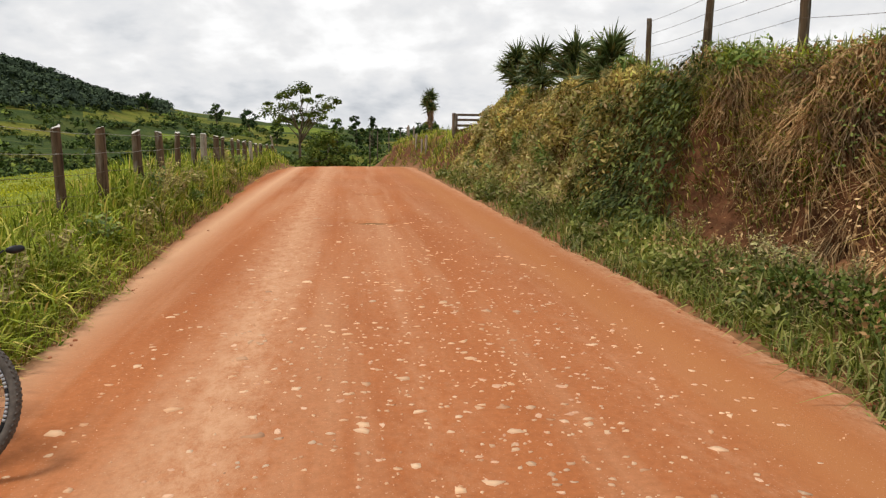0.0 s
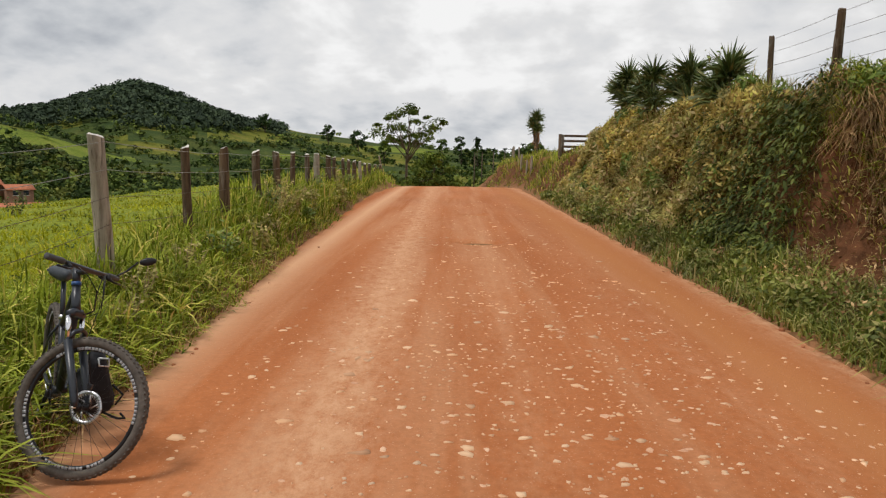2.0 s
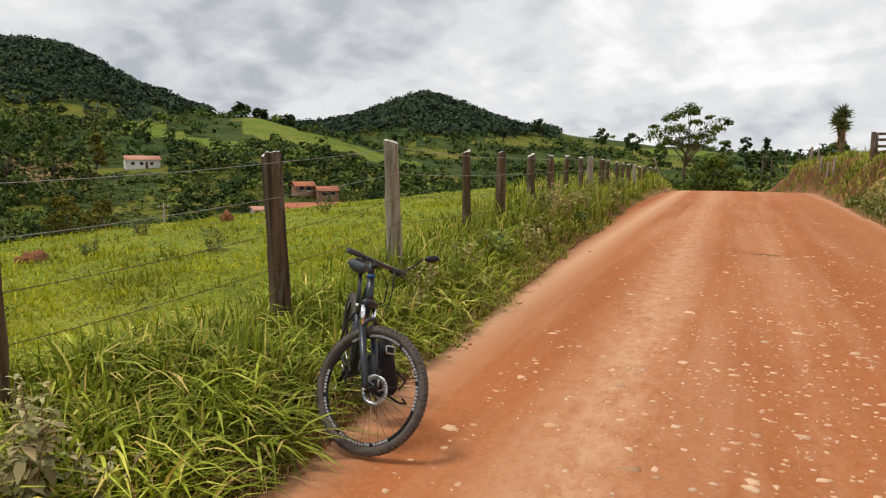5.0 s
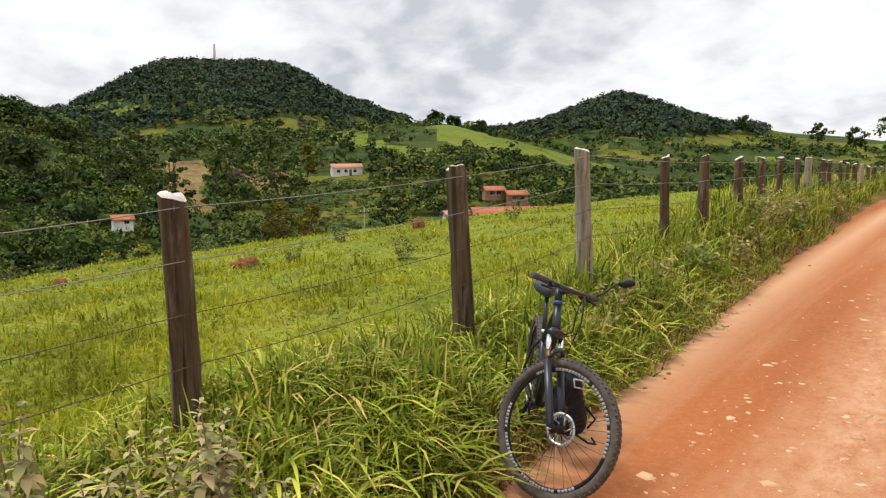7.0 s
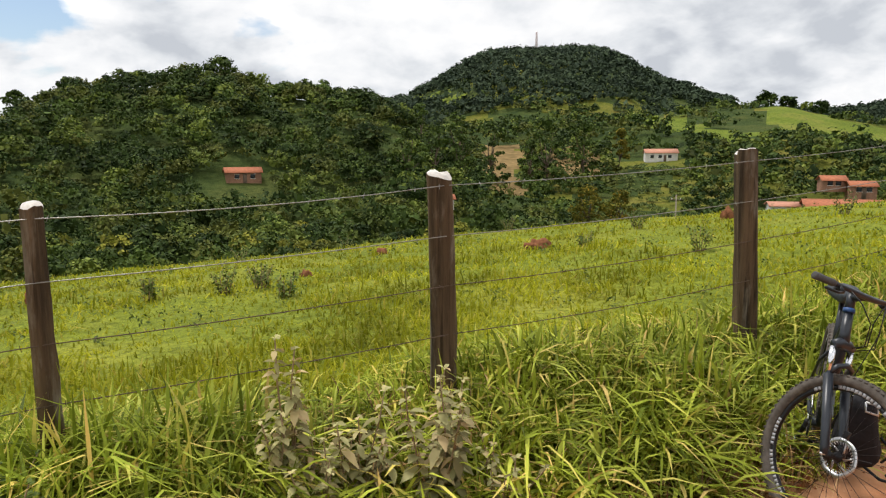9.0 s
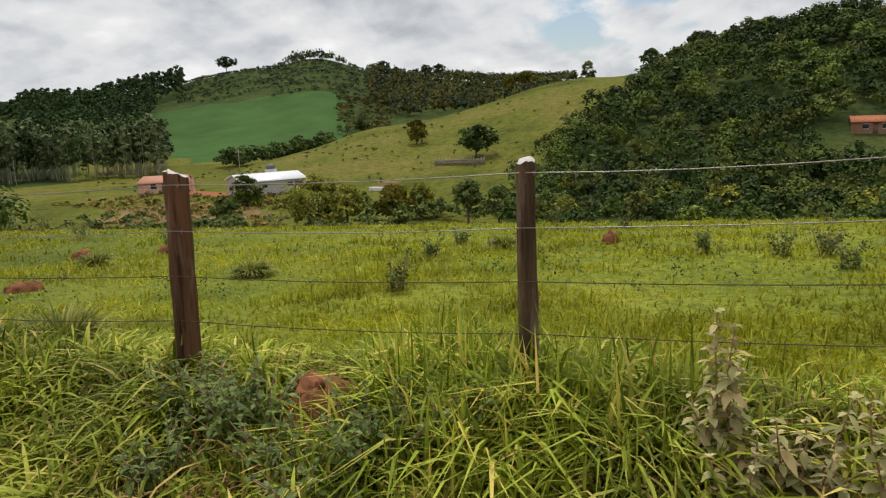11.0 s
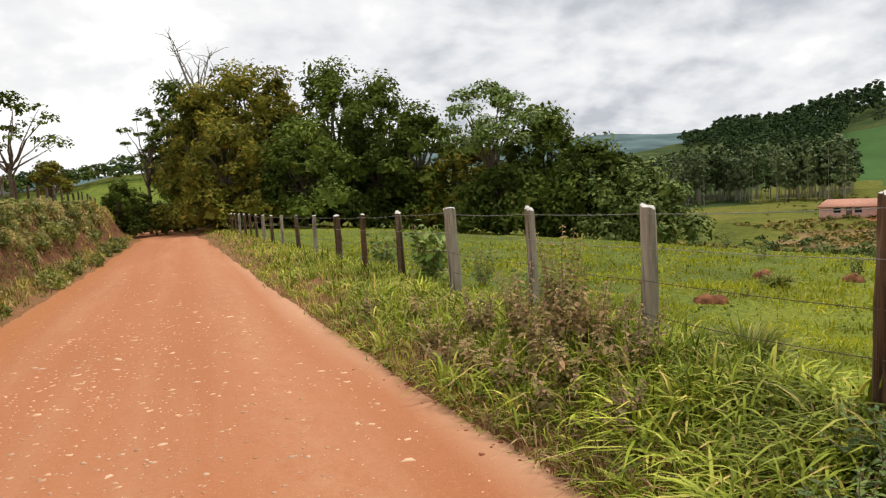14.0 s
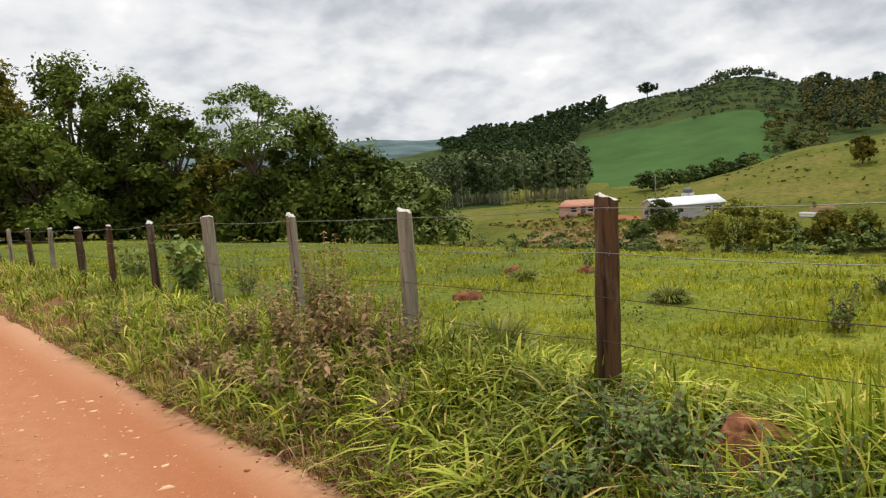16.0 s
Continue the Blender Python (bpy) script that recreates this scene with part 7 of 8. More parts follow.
    tagged(new("bank_weeds", Soup().add(*leaves(c, unit(np.array([-0.6, -0.1, 0.7]) + 0.6 * rng.normal(size=(m, 3))), s, s * 0.5)).mesh("bank_weeds", M_SCRUBLEAF)), "small-leaved olive weeds tangled over the bank", "weeds", kind="stuff")
    # creepers and leafy weeds on the face
    n = 60000
    y = falloff(n, -40, 30, 8, 6)
    e = rng.uniform(0.65, 2.1, n)
    x = road_right(y) + e
    k = value_noise(y * 0.55 + 3, e * 0.9, 72) + 0.5 * value_noise(y * 2, e * 3, 73) > 0.34
    k &= ~bare_cut(y, e) & ~leafy_hollow(y, e) & ((y < 12.5) | (rng.uniform(0, 1, n) < 0.4))
    x, y = x[k], y[k]
    m = len(x)
    c = np.stack([x - rng.uniform(0.02, 0.22, m), y, ground_z(x, y) + rng.uniform(0.0, 0.22, m)], -1)
    s = rng.uniform(0.035, 0.085, m)
    nrm = unit(np.array([-0.7, -0.1, 0.7]) + 0.6 * rng.normal(size=(m, 3)))
    tagged(new("bank_creepers", Soup().add(*leaves(c, nrm, s, s * 0.6)).mesh("bank_creepers", M_LEAF)), "leafy green creepers and weeds on the bank", "weeds", kind="stuff")


def face_lumps():
    """Rounded lumps of small leaves that stand out of the bank's face, and leafy weeds along its foot."""
    kinds = (("tan_growth", "withered tan and golden leaves in lumps over the bank", M_GOLDEN, 230, 11.8, 27.5, 0.9, 2.3, 140),
             ("dusty_growth", "dusty pinkish and olive weeds in lumps over the bank", M_DUSTYGREEN, 190, 11.5, 27.5, 0.7, 2.2, 140),
             ("green_growth", "leafy green weeds in lumps on the bank", M_SHRUB, 45, 8.5, 28.0, 0.7, 2.3, 150),
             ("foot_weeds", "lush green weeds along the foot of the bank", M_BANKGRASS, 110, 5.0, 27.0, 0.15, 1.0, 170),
             ("rear_growth", "olive and straw-coloured weeds over the low bank", M_DUSTYGREEN, 130, -42, -8, 1.3, 2.4, 120),
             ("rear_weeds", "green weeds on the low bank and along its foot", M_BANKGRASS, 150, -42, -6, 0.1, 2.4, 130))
    for name, label, mat, count, y0, y1, e0, e1, per in kinds:
        cy, ce = rng.uniform(y0, y1, count), rng.uniform(e0, e1, count)
        ce = np.where((cy < 0) & (ce > 0.6) & (ce < 1.15), ce + 0.6, ce)
        cx = road_right(cy) + ce
        rad = rng.uniform(0.16, 0.42, count) * (0.7 if "foot" in name else 1.0)
        c = np.stack([cx - 0.3 * rad, cy, ground_z(cx, cy) + 0.12 * rad], -1)
        m = count * per
        d = unit(rng.normal(size=(m, 3)) + np.array([-0.55, -0.25, 0.45]))
        R = np.repeat(rad, per)
        p = np.repeat(c, per, 0) + d * (R * rng.uniform(0.55, 1.15, m))[:, None] * np.array([0.75, 1.15, 0.85])
        s = (0.035 + 0.0022 * np.abs(np.repeat(cy, per))) * rng.uniform(0.6, 1.6, m)
        nrm = unit(d + 0.75 * rng.normal(size=(m, 3)))
        tagged(new(name, Soup().add(*leaves(p, nrm, s * 1.5, s * 0.62)).mesh(name, mat)), label, "weeds", kind="stuff")
    # mops of fresh grass that burst over the brow
    tufts, per = 46, 46
    ty = np.concatenate([rng.uniform(7.2, 10.2, 20), rng.uniform(2.0, 14, 26)])
    te = rng.uniform(1.75, 2.3, tufts)
    m = tufts * per
    x, y = np.repeat(road_right(ty) + te, per) + rng.normal(0, 0.07, m), np.repeat(ty, per) + rng.normal(0, 0.08, m)
    az = np.arctan2(y - np.repeat(ty, per), x - np.repeat(road_right(ty) + te, per)) + rng.normal(0, 0.4, m)
    blade_object("brow_tufts", "bright green mops of grass bursting over the brow", np.stack([x, y, ground_z(x, y) - 0.01], -1), rng.uniform(0.2, 0.52, m), rng.uniform(0.014, 0.026, m), np.abs(rng.normal(0.8, 0.35, m)), M_COARSE, az, 4)


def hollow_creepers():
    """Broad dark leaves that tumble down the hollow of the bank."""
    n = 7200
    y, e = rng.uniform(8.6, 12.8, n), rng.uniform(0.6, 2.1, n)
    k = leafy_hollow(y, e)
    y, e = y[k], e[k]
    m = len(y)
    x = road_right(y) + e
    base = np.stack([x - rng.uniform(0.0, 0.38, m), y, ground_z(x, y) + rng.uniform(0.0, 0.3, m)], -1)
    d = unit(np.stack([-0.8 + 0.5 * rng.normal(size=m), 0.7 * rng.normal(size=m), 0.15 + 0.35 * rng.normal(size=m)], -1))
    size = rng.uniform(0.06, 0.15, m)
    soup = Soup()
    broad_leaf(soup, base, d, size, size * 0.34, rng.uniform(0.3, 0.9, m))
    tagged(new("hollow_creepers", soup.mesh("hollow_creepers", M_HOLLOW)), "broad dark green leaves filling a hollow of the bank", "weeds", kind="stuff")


verge()
pasture()
bank_growth()
face_lumps()
hollow_creepers()


# ---- weeds, shrubs and mounds ----
M_STALK = plain("weed_stalk", (0.30, 0.21, 0.12), 0.85, vary=0.3, scale=30, bump=0)


def weed(name, label, x, y, height, spread, stems, leaf, mat, per_stem=26, group="verge weeds", droop=0.5, category="weed"):
    z = float(ground_z(x, y))
    root = thing(name, label, category, (x, y, z - 0.02), group)
    wood, lv = Soup(), Soup()
    for i in range(stems):
        a = i * 2.4 + rng.uniform(0, 0.8)
        e = np.array([math.cos(a) * spread * rng.uniform(0.2, 1), math.sin(a) * spread * rng.uniform(0.2, 1), height * rng.uniform(0.6, 1.0)])
        s0 = np.array([math.cos(a) * 0.05, math.sin(a) * 0.05, 0])
        branch(wood, s0, e, 0.007, 0.003, 0.10, 4, 6)
        f = rng.uniform(0.2, 1.0, per_stem)
        c = s0 + (e - s0) * f[:, None] + rng.normal(size=(per_stem, 3)) * leaf * 0.45
        sz = leaf * rng.uniform(0.5, 1.25, per_stem)
        d = unit(c - (s0 + (e - s0) * f[:, None]) + 1e-4)
        nrm = unit(np.array([0, 0, 1.0]) + d * droop + 0.45 * rng.normal(size=(per_stem, 3)))
        lv.add(*leaves(c, nrm, sz, sz * 0.5))
    tagged(part("stem", wood.mesh("stem", M_STALK), root), kind="stuff")
    tagged(part("foliage", lv.mesh("foliage", mat), root), kind="stuff")


def leafy_plant(name, label, x, y, height, spread, stems, leaf, mat, group, category, gap=0.055, droop=0.55):
    """Upright stems with whorls of broad leaves from top to bottom."""
    z = float(ground_z(x, y))
    root = thing(name, label, category, (x, y, z - 0.02), group)
    wood, lv = Soup(), Soup()
    for i in range(stems):
        a = i * 2.4 + rng.uniform(0, 0.8)
        far = spread * rng.uniform(0.15, 1)
        tall = height * rng.uniform(0.5, 1.0)
        s0 = np.array([math.cos(a) * 0.04, math.sin(a) * 0.04, 0])
        e = np.array([math.cos(a) * far, math.sin(a) * far, tall])
        branch(wood, s0, e, 0.006, 0.003, 0.10, 4, 5)
        nodes = max(3, int(tall / gap))
        f = np.repeat(np.linspace(0.12, 1.0, nodes), 4)
        m = len(f)
        az = np.tile([0, 1.57, 3.14, 4.71], nodes) + np.repeat(rng.uniform(0, 3, nodes), 4) + rng.normal(0, 0.3, m)
        rise = rng.normal(0.15, 0.25, m) + 0.5 * f ** 4
        d = unit(np.stack([np.cos(az), np.sin(az), rise], -1))
        size = leaf * rng.uniform(0.6, 1.2, m) * (1.1 - 0.6 * f ** 3)
        broad_leaf(lv, s0 + (e - s0) * f[:, None], d, size, size * 0.46, droop * rng.uniform(0.5, 1.4, m))
    tagged(part("stem", wood.mesh("stem", M_STALK), root), kind="stuff")
    tagged(part("foliage", lv.mesh("foliage", mat), root), kind="stuff")


def weeds():
    for x, y, h, sp, st, leaf, label in (
            (-3.19, 1.96, 0.68, 0.2, 9, 0.095, "dusty broad-leaved weed beside a fence post"),
            (-3.36, 1.62, 0.48, 0.24, 9, 0.09, "dust-covered broad-leaved weed on the verge"),
            (-3.40, 1.33, 0.78, 0.14, 6, 0.09, "tall dusty weed with drooping leaves on the verge"),
            (-3.28, 1.42, 0.42, 0.2, 7, 0.085, "low dusty weed on the verge"),
            (-3.05, 2.2, 0.38, 0.22, 6, 0.08, "low dusty weed on the verge")):
        leafy_plant("weed", label, x, y, h, sp, st, leaf, M_DUSTY, "verge weeds", "weed")
    for x, y, h, sp, st in ((-3.56, -3.97, 0.8, 0.42, 15), (-3.23, -4.24, 0.7, 0.4, 13), (-3.4, -4.9, 0.75, 0.4, 11), (-2.85, -4.0, 0.42, 0.35, 10), (-2.82, -4.62, 0.4, 0.35, 10), (-2.72, -5.28, 0.36, 0.3, 8), (-3.6, -4.5, 1.0, 0.28, 9), (-2.9, -3.4, 0.33, 0.3, 8), (-3.0, -2.7, 0.36, 0.3, 8), (-2.9, -6.0, 0.36, 0.3, 8), (-3.1, -7.0, 0.42, 0.35, 8), (-3.3, -5.7, 0.5, 0.35, 10), (-3.5, -3.3, 0.55, 0.3, 8), (-3.15, -3.6, 0.45, 0.35, 9), (-2.75, -8.2, 0.33, 0.3, 7)):
        leafy_plant("shrub", "straggly dusty shrub with small brownish leaves", x, y, h * 1.15, sp * 1.1, st + 2, 0.085, M_RUSSET, "verge shrubs", "shrub", 0.05, 0.5)
    leafy_plant("weed", "single tall stalk with drooping tan leaves", -3.75, -4.75, 1.12, 0.12, 2, 0.085, M_DUSTY, "verge weeds", "weed", 0.09)
    for x, y, h, sp, st in ((-3.75, 13.6, 0.8, 0.45, 14), (-3.6, 12.8, 0.6, 0.4, 12), (-3.5, 8.0, 0.5, 0.35, 12), (-3.4, 6.6, 0.45, 0.3, 10), (-3.2, 5.9, 0.4, 0.25, 8)):
        weed("shrub", "leafy pale green weed clump on the verge", x, y, h, sp, st, 0.06, M_DUSTYGREEN, 30, "verge shrubs", category="shrub")
    for i in range(16):
        y = 9.2 + 1.05 * i + 0.5 * math.sin(i * 7)
        x = float(road_left(y)) - 0.42 - 0.22 * math.sin(i * 5)
        weed("weed", "pale leafy weed standing in the verge" if i % 3 else "tall green leafy weed standing in the verge", x, y, 0.5 + 0.2 * math.sin(i * 3), 0.3, 11, 0.07 + 0.002 * y, M_DUSTYGREEN if i % 3 else M_SHRUB, 26, "verge weeds")
    for x, y, h, sp, st, leaf in ((-4.4, -10.4, 1.1, 0.42, 14, 0.19), (-4.6, -13.9, 0.9, 0.5, 14, 0.12), (-5.0, -9.6, 0.7, 0.35, 12, 0.07), (-4.7, -7.2, 0.6, 0.3, 9, 0.07)):
        weed("sapling", "young leafy sapling growing along the fence", x, y, h, sp, st, leaf, M_SHRUB, 24, "fence saplings", category="sapling")
    for x, y, h, sp, st in ((3.95, 6.9, 0.5, 0.35, 12), (3.85, 6.18, 0.55, 0.4, 14), (3.8, 5.4, 0.5, 0.35, 12), (4.0, 8.6, 0.45, 0.35, 12)):
        weed("shrub", "dusty flowering weed at the foot of the bank", x, y, h, sp, st, 0.05, M_DUSTYGREEN, 26, "bank weeds", category="shrub")
    weed("weed", "dusty weed with tan withered leaves at the foot of the bank", 4.05, 6.75, 0.45, 0.32, 12, 0.07, M_DUSTY, 34, "bank weeds")
    weed("weed", "dusty weed with tan withered leaves at the foot of the bank", 3.95, 6.1, 0.35, 0.25, 8, 0.065, M_DUSTY, 26, "bank weeds")
    x, y = polar(339.9, 16.2)
    weed("tall_weed", "tall thin weed rising among the yuccas", x, y, 1.75, 0.2, 3, 0.11, M_SHRUB, 34, "bank weeds")
    # weeds standing out of the pasture
    for b, r, h, sp in ((105.2, 6.9, 0.42, 0.22), (104.6, 9.8, 0.3, 0.22), (74.9, 9.8, 0.42, 0.22), (83, 9.6, 0.32, 0.2), (77.6, 9.6, 0.4, 0.22), (75.1, 10.9, 0.3, 0.22), (72.9, 8.8, 0.3, 0.16), (49.8, 13.2, 0.3, 0.22), (41.2, 11.2, 0.45, 0.2), (32, 19.5, 0.6, 0.6), (46, 16, 0.45, 0.3), (56, 22, 0.5, 0.4), (97, 20, 0.6, 0.25), (100, 26, 0.45, 0.4), (120, 22, 0.55, 0.45), (124, 26, 0.6, 0.5), (130, 24, 0.6, 0.5), (134, 19, 0.5, 0.3), (137, 27, 0.7, 0.5), (117, 28, 0.6, 0.6), (69, 26, 0.5, 0.5), (77, 18, 0.4, 0.3), (103, 12, 0.35, 0.25), (127, 14, 0.45, 0.2), (91, 16, 0.4, 0.25)):
        x, y = polar(b, r)
        weed("weed", "dark green weed standing out of the pasture", x, y, h, sp, 9, 0.06 if h < 0.6 else 0.075, M_SCRUBLEAF, 26, "pasture weeds")


weeds()


def sprigs():
    """Small broad-leaved sprigs all over the pasture."""
    n = 420
    a = rng.uniform(20, 150, n)
    r = 7.0 * 6 ** rng.uniform(0, 1, n)
    x, y = polar(a, r)
    k = x < fence_x(y) - 0.2
    x, y = x[k], y[k]
    m, per = len(x), 14
    h = rng.uniform(0.08, 0.26, m)
    c = np.stack([x, y, ground_z(x, y)], -1)[:, None] + rng.normal(size=(m, per, 3)) * np.stack([h, h, h * 0.3], -1)[:, None] * 0.25 + np.stack([h * 0, h * 0, h], -1)[:, None] * rng.uniform(0.3, 1.1, (m, per, 1))
    s = np.repeat(rng.uniform(0.018, 0.04, m) + 0.0014 * np.hypot(x, y), per)
    tagged(new("pasture_sprigs", Soup().add(*leaves(c.reshape(-1, 3), unit(np.array([0, 0, 1.0]) + 0.8 * rng.normal(size=(m * per, 3))), s, s * 0.5)).mesh("pasture_sprigs", M_SCRUBLEAF)), "small leafy weeds scattered through the pasture", "weeds", kind="stuff")


sprigs()


def tussock(b, r, h, spread, label):
    x, y = polar(b, r)
    n = 520
    rr = spread * np.sqrt(rng.uniform(0, 1, n))
    a = rng.uniform(0, 2 * np.pi, n)
    p = np.stack([0.5 * rr * np.cos(a), 0.5 * rr * np.sin(a), np.zeros(n)], -1)
    root = thing("grass_tussock", label, "grass tussock", (x, y, float(ground_z(x, y)) - 0.02), "pasture tussocks")
    v, q, t = blades(p, rng.uniform(0.5, 1.1, n) * h, np.full(n, 0.018), rng.uniform(0.3, 1.2, n), a, 3)
    tagged(part("grass", Soup().add(v, q, t).mesh("grass", M_TUSSOCK), root), kind="stuff")


M_TUSSOCK = leafy("tussock_blades", [(0.0, (0.11, 0.14, 0.024)), (0.6, (0.26, 0.30, 0.055)), (1.0, (0.46, 0.40, 0.15))], 0.6, 0.8, 0.15, 0.2)
for b, r in ((130.6, 5.3), (119.0, 9.0), (131.5, 11.0), (99, 11)):
    tussock(b, r, 0.46 if r < 6 else 0.3, 0.36 if r < 6 else 0.26, "coarse olive grass tussock in the pasture")


M_MOUND = plain("mound_earth", (0.20, 0.085, 0.042), 0.95, vary=0.5, scale=11, bump=0.9, spec=0.05)
M_EARTH = plain("dug_earth", (0.24, 0.10, 0.05), 0.95, vary=0.6, scale=14, bump=0.9, spec=0.05)


def mound(b, r, rad, h, label, name="termite_mound", mat=None, place=None):
    x, y = polar(b, r) if place is None else place
    root = thing(name, label, "earth mound", (x, y, float(ground_z(x, y)) - 0.03), "earth mounds")
    v, f = ico(3)
    bump = 1 + 0.30 * value_noise(v[:, 0] * 2.6 + b, v[:, 1] * 2.6 + v[:, 2] * 2, 80) + 0.19 * value_noise(v[:, 0] * 7 + b, v[:, 1] * 7 + v[:, 2] * 5, 81) + 0.11 * value_noise(v[:, 0] * 15 + b, v[:, 1] * 15 + v[:, 2] * 11, 82)
    w = v * bump[:, None] * np.array([rad, rad, h])
    part("earth", Soup().add(w, None, f).mesh("earth", mat or M_MOUND, True), root)
    if name == "earth_heap" and mat == M_EARTH:
        for i in range(26):
            a, d = i * 2.4, rad * (0.35 + 0.8 * (i / 26) ** 0.5)
            c = 0.02 + 0.035 * rng.uniform(0, 1) ** 2
            lump = ICO1[0] * rng.uniform(0.7, 1.2, (len(ICO1[0]), 1)) * c
            z = h * math.sqrt(max(0.0, 1 - (d / rad / 1.05) ** 2)) * 0.95
            part("clod", Soup().add(lump + np.array([d * math.cos(a), d * math.sin(a), z + 0.02]), None, ICO1[1]).mesh("clod", mat), root)


for b, r, rad, h in ((90.5, 11.1, 0.16, 0.19), (71.6, 11.5, 0.14, 0.12), (133.0, 13.0, 0.22, 0.14), (135.6, 8.9, 0.27, 0.11), (53.4, 13.2, 0.28, 0.16), (39.6, 20, 0.24, 0.26), (127, 13, 0.2, 0.12), (66, 16, 0.2, 0.14)):
    mound(b, r, rad * 0.75, h * 1.2, "reddish termite mound in the pasture")
mound(0, 0, 0.2, 0.23, "heap of dug red earth on the verge", "earth_heap", M_EARTH, (-3.66, -0.58))
for x, y, h, sp, st in ((-3.45, -0.95, 0.40, 0.36, 18), (-3.22, -0.6, 0.30, 0.32, 17), (-3.3, -0.15, 0.40, 0.36, 18), (-3.5, 0.2, 0.36, 0.3, 14), (-3.1, -1.2, 0.32, 0.32, 13), (-3.0, -0.3, 0.3, 0.3, 13), (-3.55, -1.35, 0.34, 0.3, 12)):
    leafy_plant("creeper", "dark green leafy creeper beside a heap of earth", x, y, h * 1.1, sp, st + 8, 0.075, M_CREEPER, "verge creepers", "creeper", 0.05, 0.35)
mound(3, 0, 0.3, 0.12, "low heap of dry brown cuttings by the fence", "earth_heap", M_DRY, (-3.57, -2.75))


# ---- stones on the road ----
def stones():
    n = 5500
    y = np.concatenate([falloff(3000, -3, 26, 4, 4.5), falloff(2500, -26, 2, 5, -5)])
    x = np.where(rng.uniform(0, 1, n) < 0.5, rng.normal(0.6, 0.95, n), rng.uniform(-2.1, 2.5, n))
    size = np.clip(rng.lognormal(-4.75, 0.62, n), 0.003, 0.038)
    keep = (x > road_left(y) + 0.2) & (x < road_right(y) - 0.25) & (np.hypot(x + 2.3, y - 3.6) > 0.15) & ((x < 2.0) | (rng.uniform(0, 1, n) < 0.4))
    x, y, size = x[keep], y[keep], size[keep]
    m = len(x)
    z = surface_z(x, y) - 0.008
    k = 6
    a = np.linspace(0, 2 * np.pi, k, endpoint=False)[None] + rng.uniform(0, 6, (m, 1))
    rad = size[:, None] * rng.uniform(0.3, 1.5, (m, k)) * (1 + 0.5 * np.cos(a - rng.uniform(0, 6, (m, 1))))
    px, py = x[:, None] + rad * np.cos(a) * 1.3, y[:, None] + rad * np.sin(a)
    th = (0.013 + 0.06 * size)[:, None]
    top = np.stack([x[:, None] + (px - x[:, None]) * 0.9, y[:, None] + (py - y[:, None]) * 0.9, z[:, None] + th + 0.1 * size[:, None] * rng.normal(size=(m, k)) * 0.3], -1)
    low = np.stack([px, py, np.broadcast_to(z[:, None] - 0.01, (m, k))], -1)
    v = np.concatenate([top, low], 1).reshape(-1, 3)
    base = (np.arange(m) * 2 * k)[:, None]
    q = np.concatenate([base + np.array([[j, k + j, k + (j + 1) % k, (j + 1) % k]]) for j in range(k)] + [base + np.array([[0, 1, 2, 3]]), base + np.array([[0, 3, 4, 5]])])
    tagged(new("road_stones", Soup().add(v, q).mesh("road_stones", M_PEBBLE)), "pale flat stones bedded in the dirt road", "stones", kind="stuff")
    # clods and crumbs along the road's edges
    n = 1900
    y = falloff(n, -22, 26, 5)
    left = rng.uniform(0, 1, n) < 0.75
    x = np.where(left, road_left(y) + np.abs(rng.normal(0, 0.14, n)) - 0.08, road_right(y) - np.abs(rng.normal(0, 0.14, n)) + 0.08)
    s = np.clip(rng.lognormal(-4.6, 0.5, n), 0.004, 0.035)
    v, f = ICO1
    vv = np.stack([x, y, surface_z(x, y) + s * 0.2], -1)[:, None] + v[None] * s[:, None, None] * rng.uniform(0.6, 1.25, (n, len(v), 1)) * np.array([1, 1, 0.7])
    tagged(new("dirt_clods", Soup().add(vv.reshape(-1, 3), None, (f[None] + (np.arange(n) * len(v))[:, None, None]).reshape(-1, 3)).mesh("dirt_clods", M_SOIL)), "crumbled red clods along the road's edges", "clods", kind="stuff")


stones()


# ---- the bicycle ----
M_BIKE = plain("satin_black_frame_paint", (0.018, 0.022, 0.03), 0.35, vary=0.2, scale=20, bump=0, spec=0.5)
M_RUBBER = plain("dusty_tyre_rubber", (0.10, 0.085, 0.072), 0.9, vary=0.35, scale=30, bump=0.3)
M_RIM = plain("black_anodised_rim", (0.02, 0.02, 0.022), 0.4, 0.3, vary=0.2, scale=20, bump=0)
M_DECAL = plain("white_rim_decal", (0.34, 0.34, 0.35), 0.6, vary=0.15, scale=40, bump=0)
M_STEEL = plain("brushed_steel", (0.62, 0.62, 0.63), 0.32, 0.9, vary=0.12, scale=60, bump=0)
M_CHROME = plain("chrome_stanchion", (0.8, 0.8, 0.82), 0.15, 1.0, vary=0.05, scale=20, bump=0)
M_SADDLE = plain("dark_grey_saddle_cover", (0.05, 0.058, 0.068), 0.6, vary=0.2, scale=40, bump=0.2)
M_GRIP = plain("grey_rubber_grip", (0.075, 0.075, 0.075), 0.8, vary=0.2, scale=80, bump=0.3)
M_BAG = plain("black_nylon_bag", (0.014, 0.014, 0.017), 0.75, vary=0.4, scale=25, bump=0.4)
M_BLUE_ACCENT = plain("blue_frame_accent", (0.03, 0.08, 0.22), 0.4, vary=0.2, scale=20, bump=0)


def moved(soup, m):
    m = np.array(m)
    soup.v = [v @ m[:3, :3].T + m[:3, 3] for v in soup.v]
    return soup


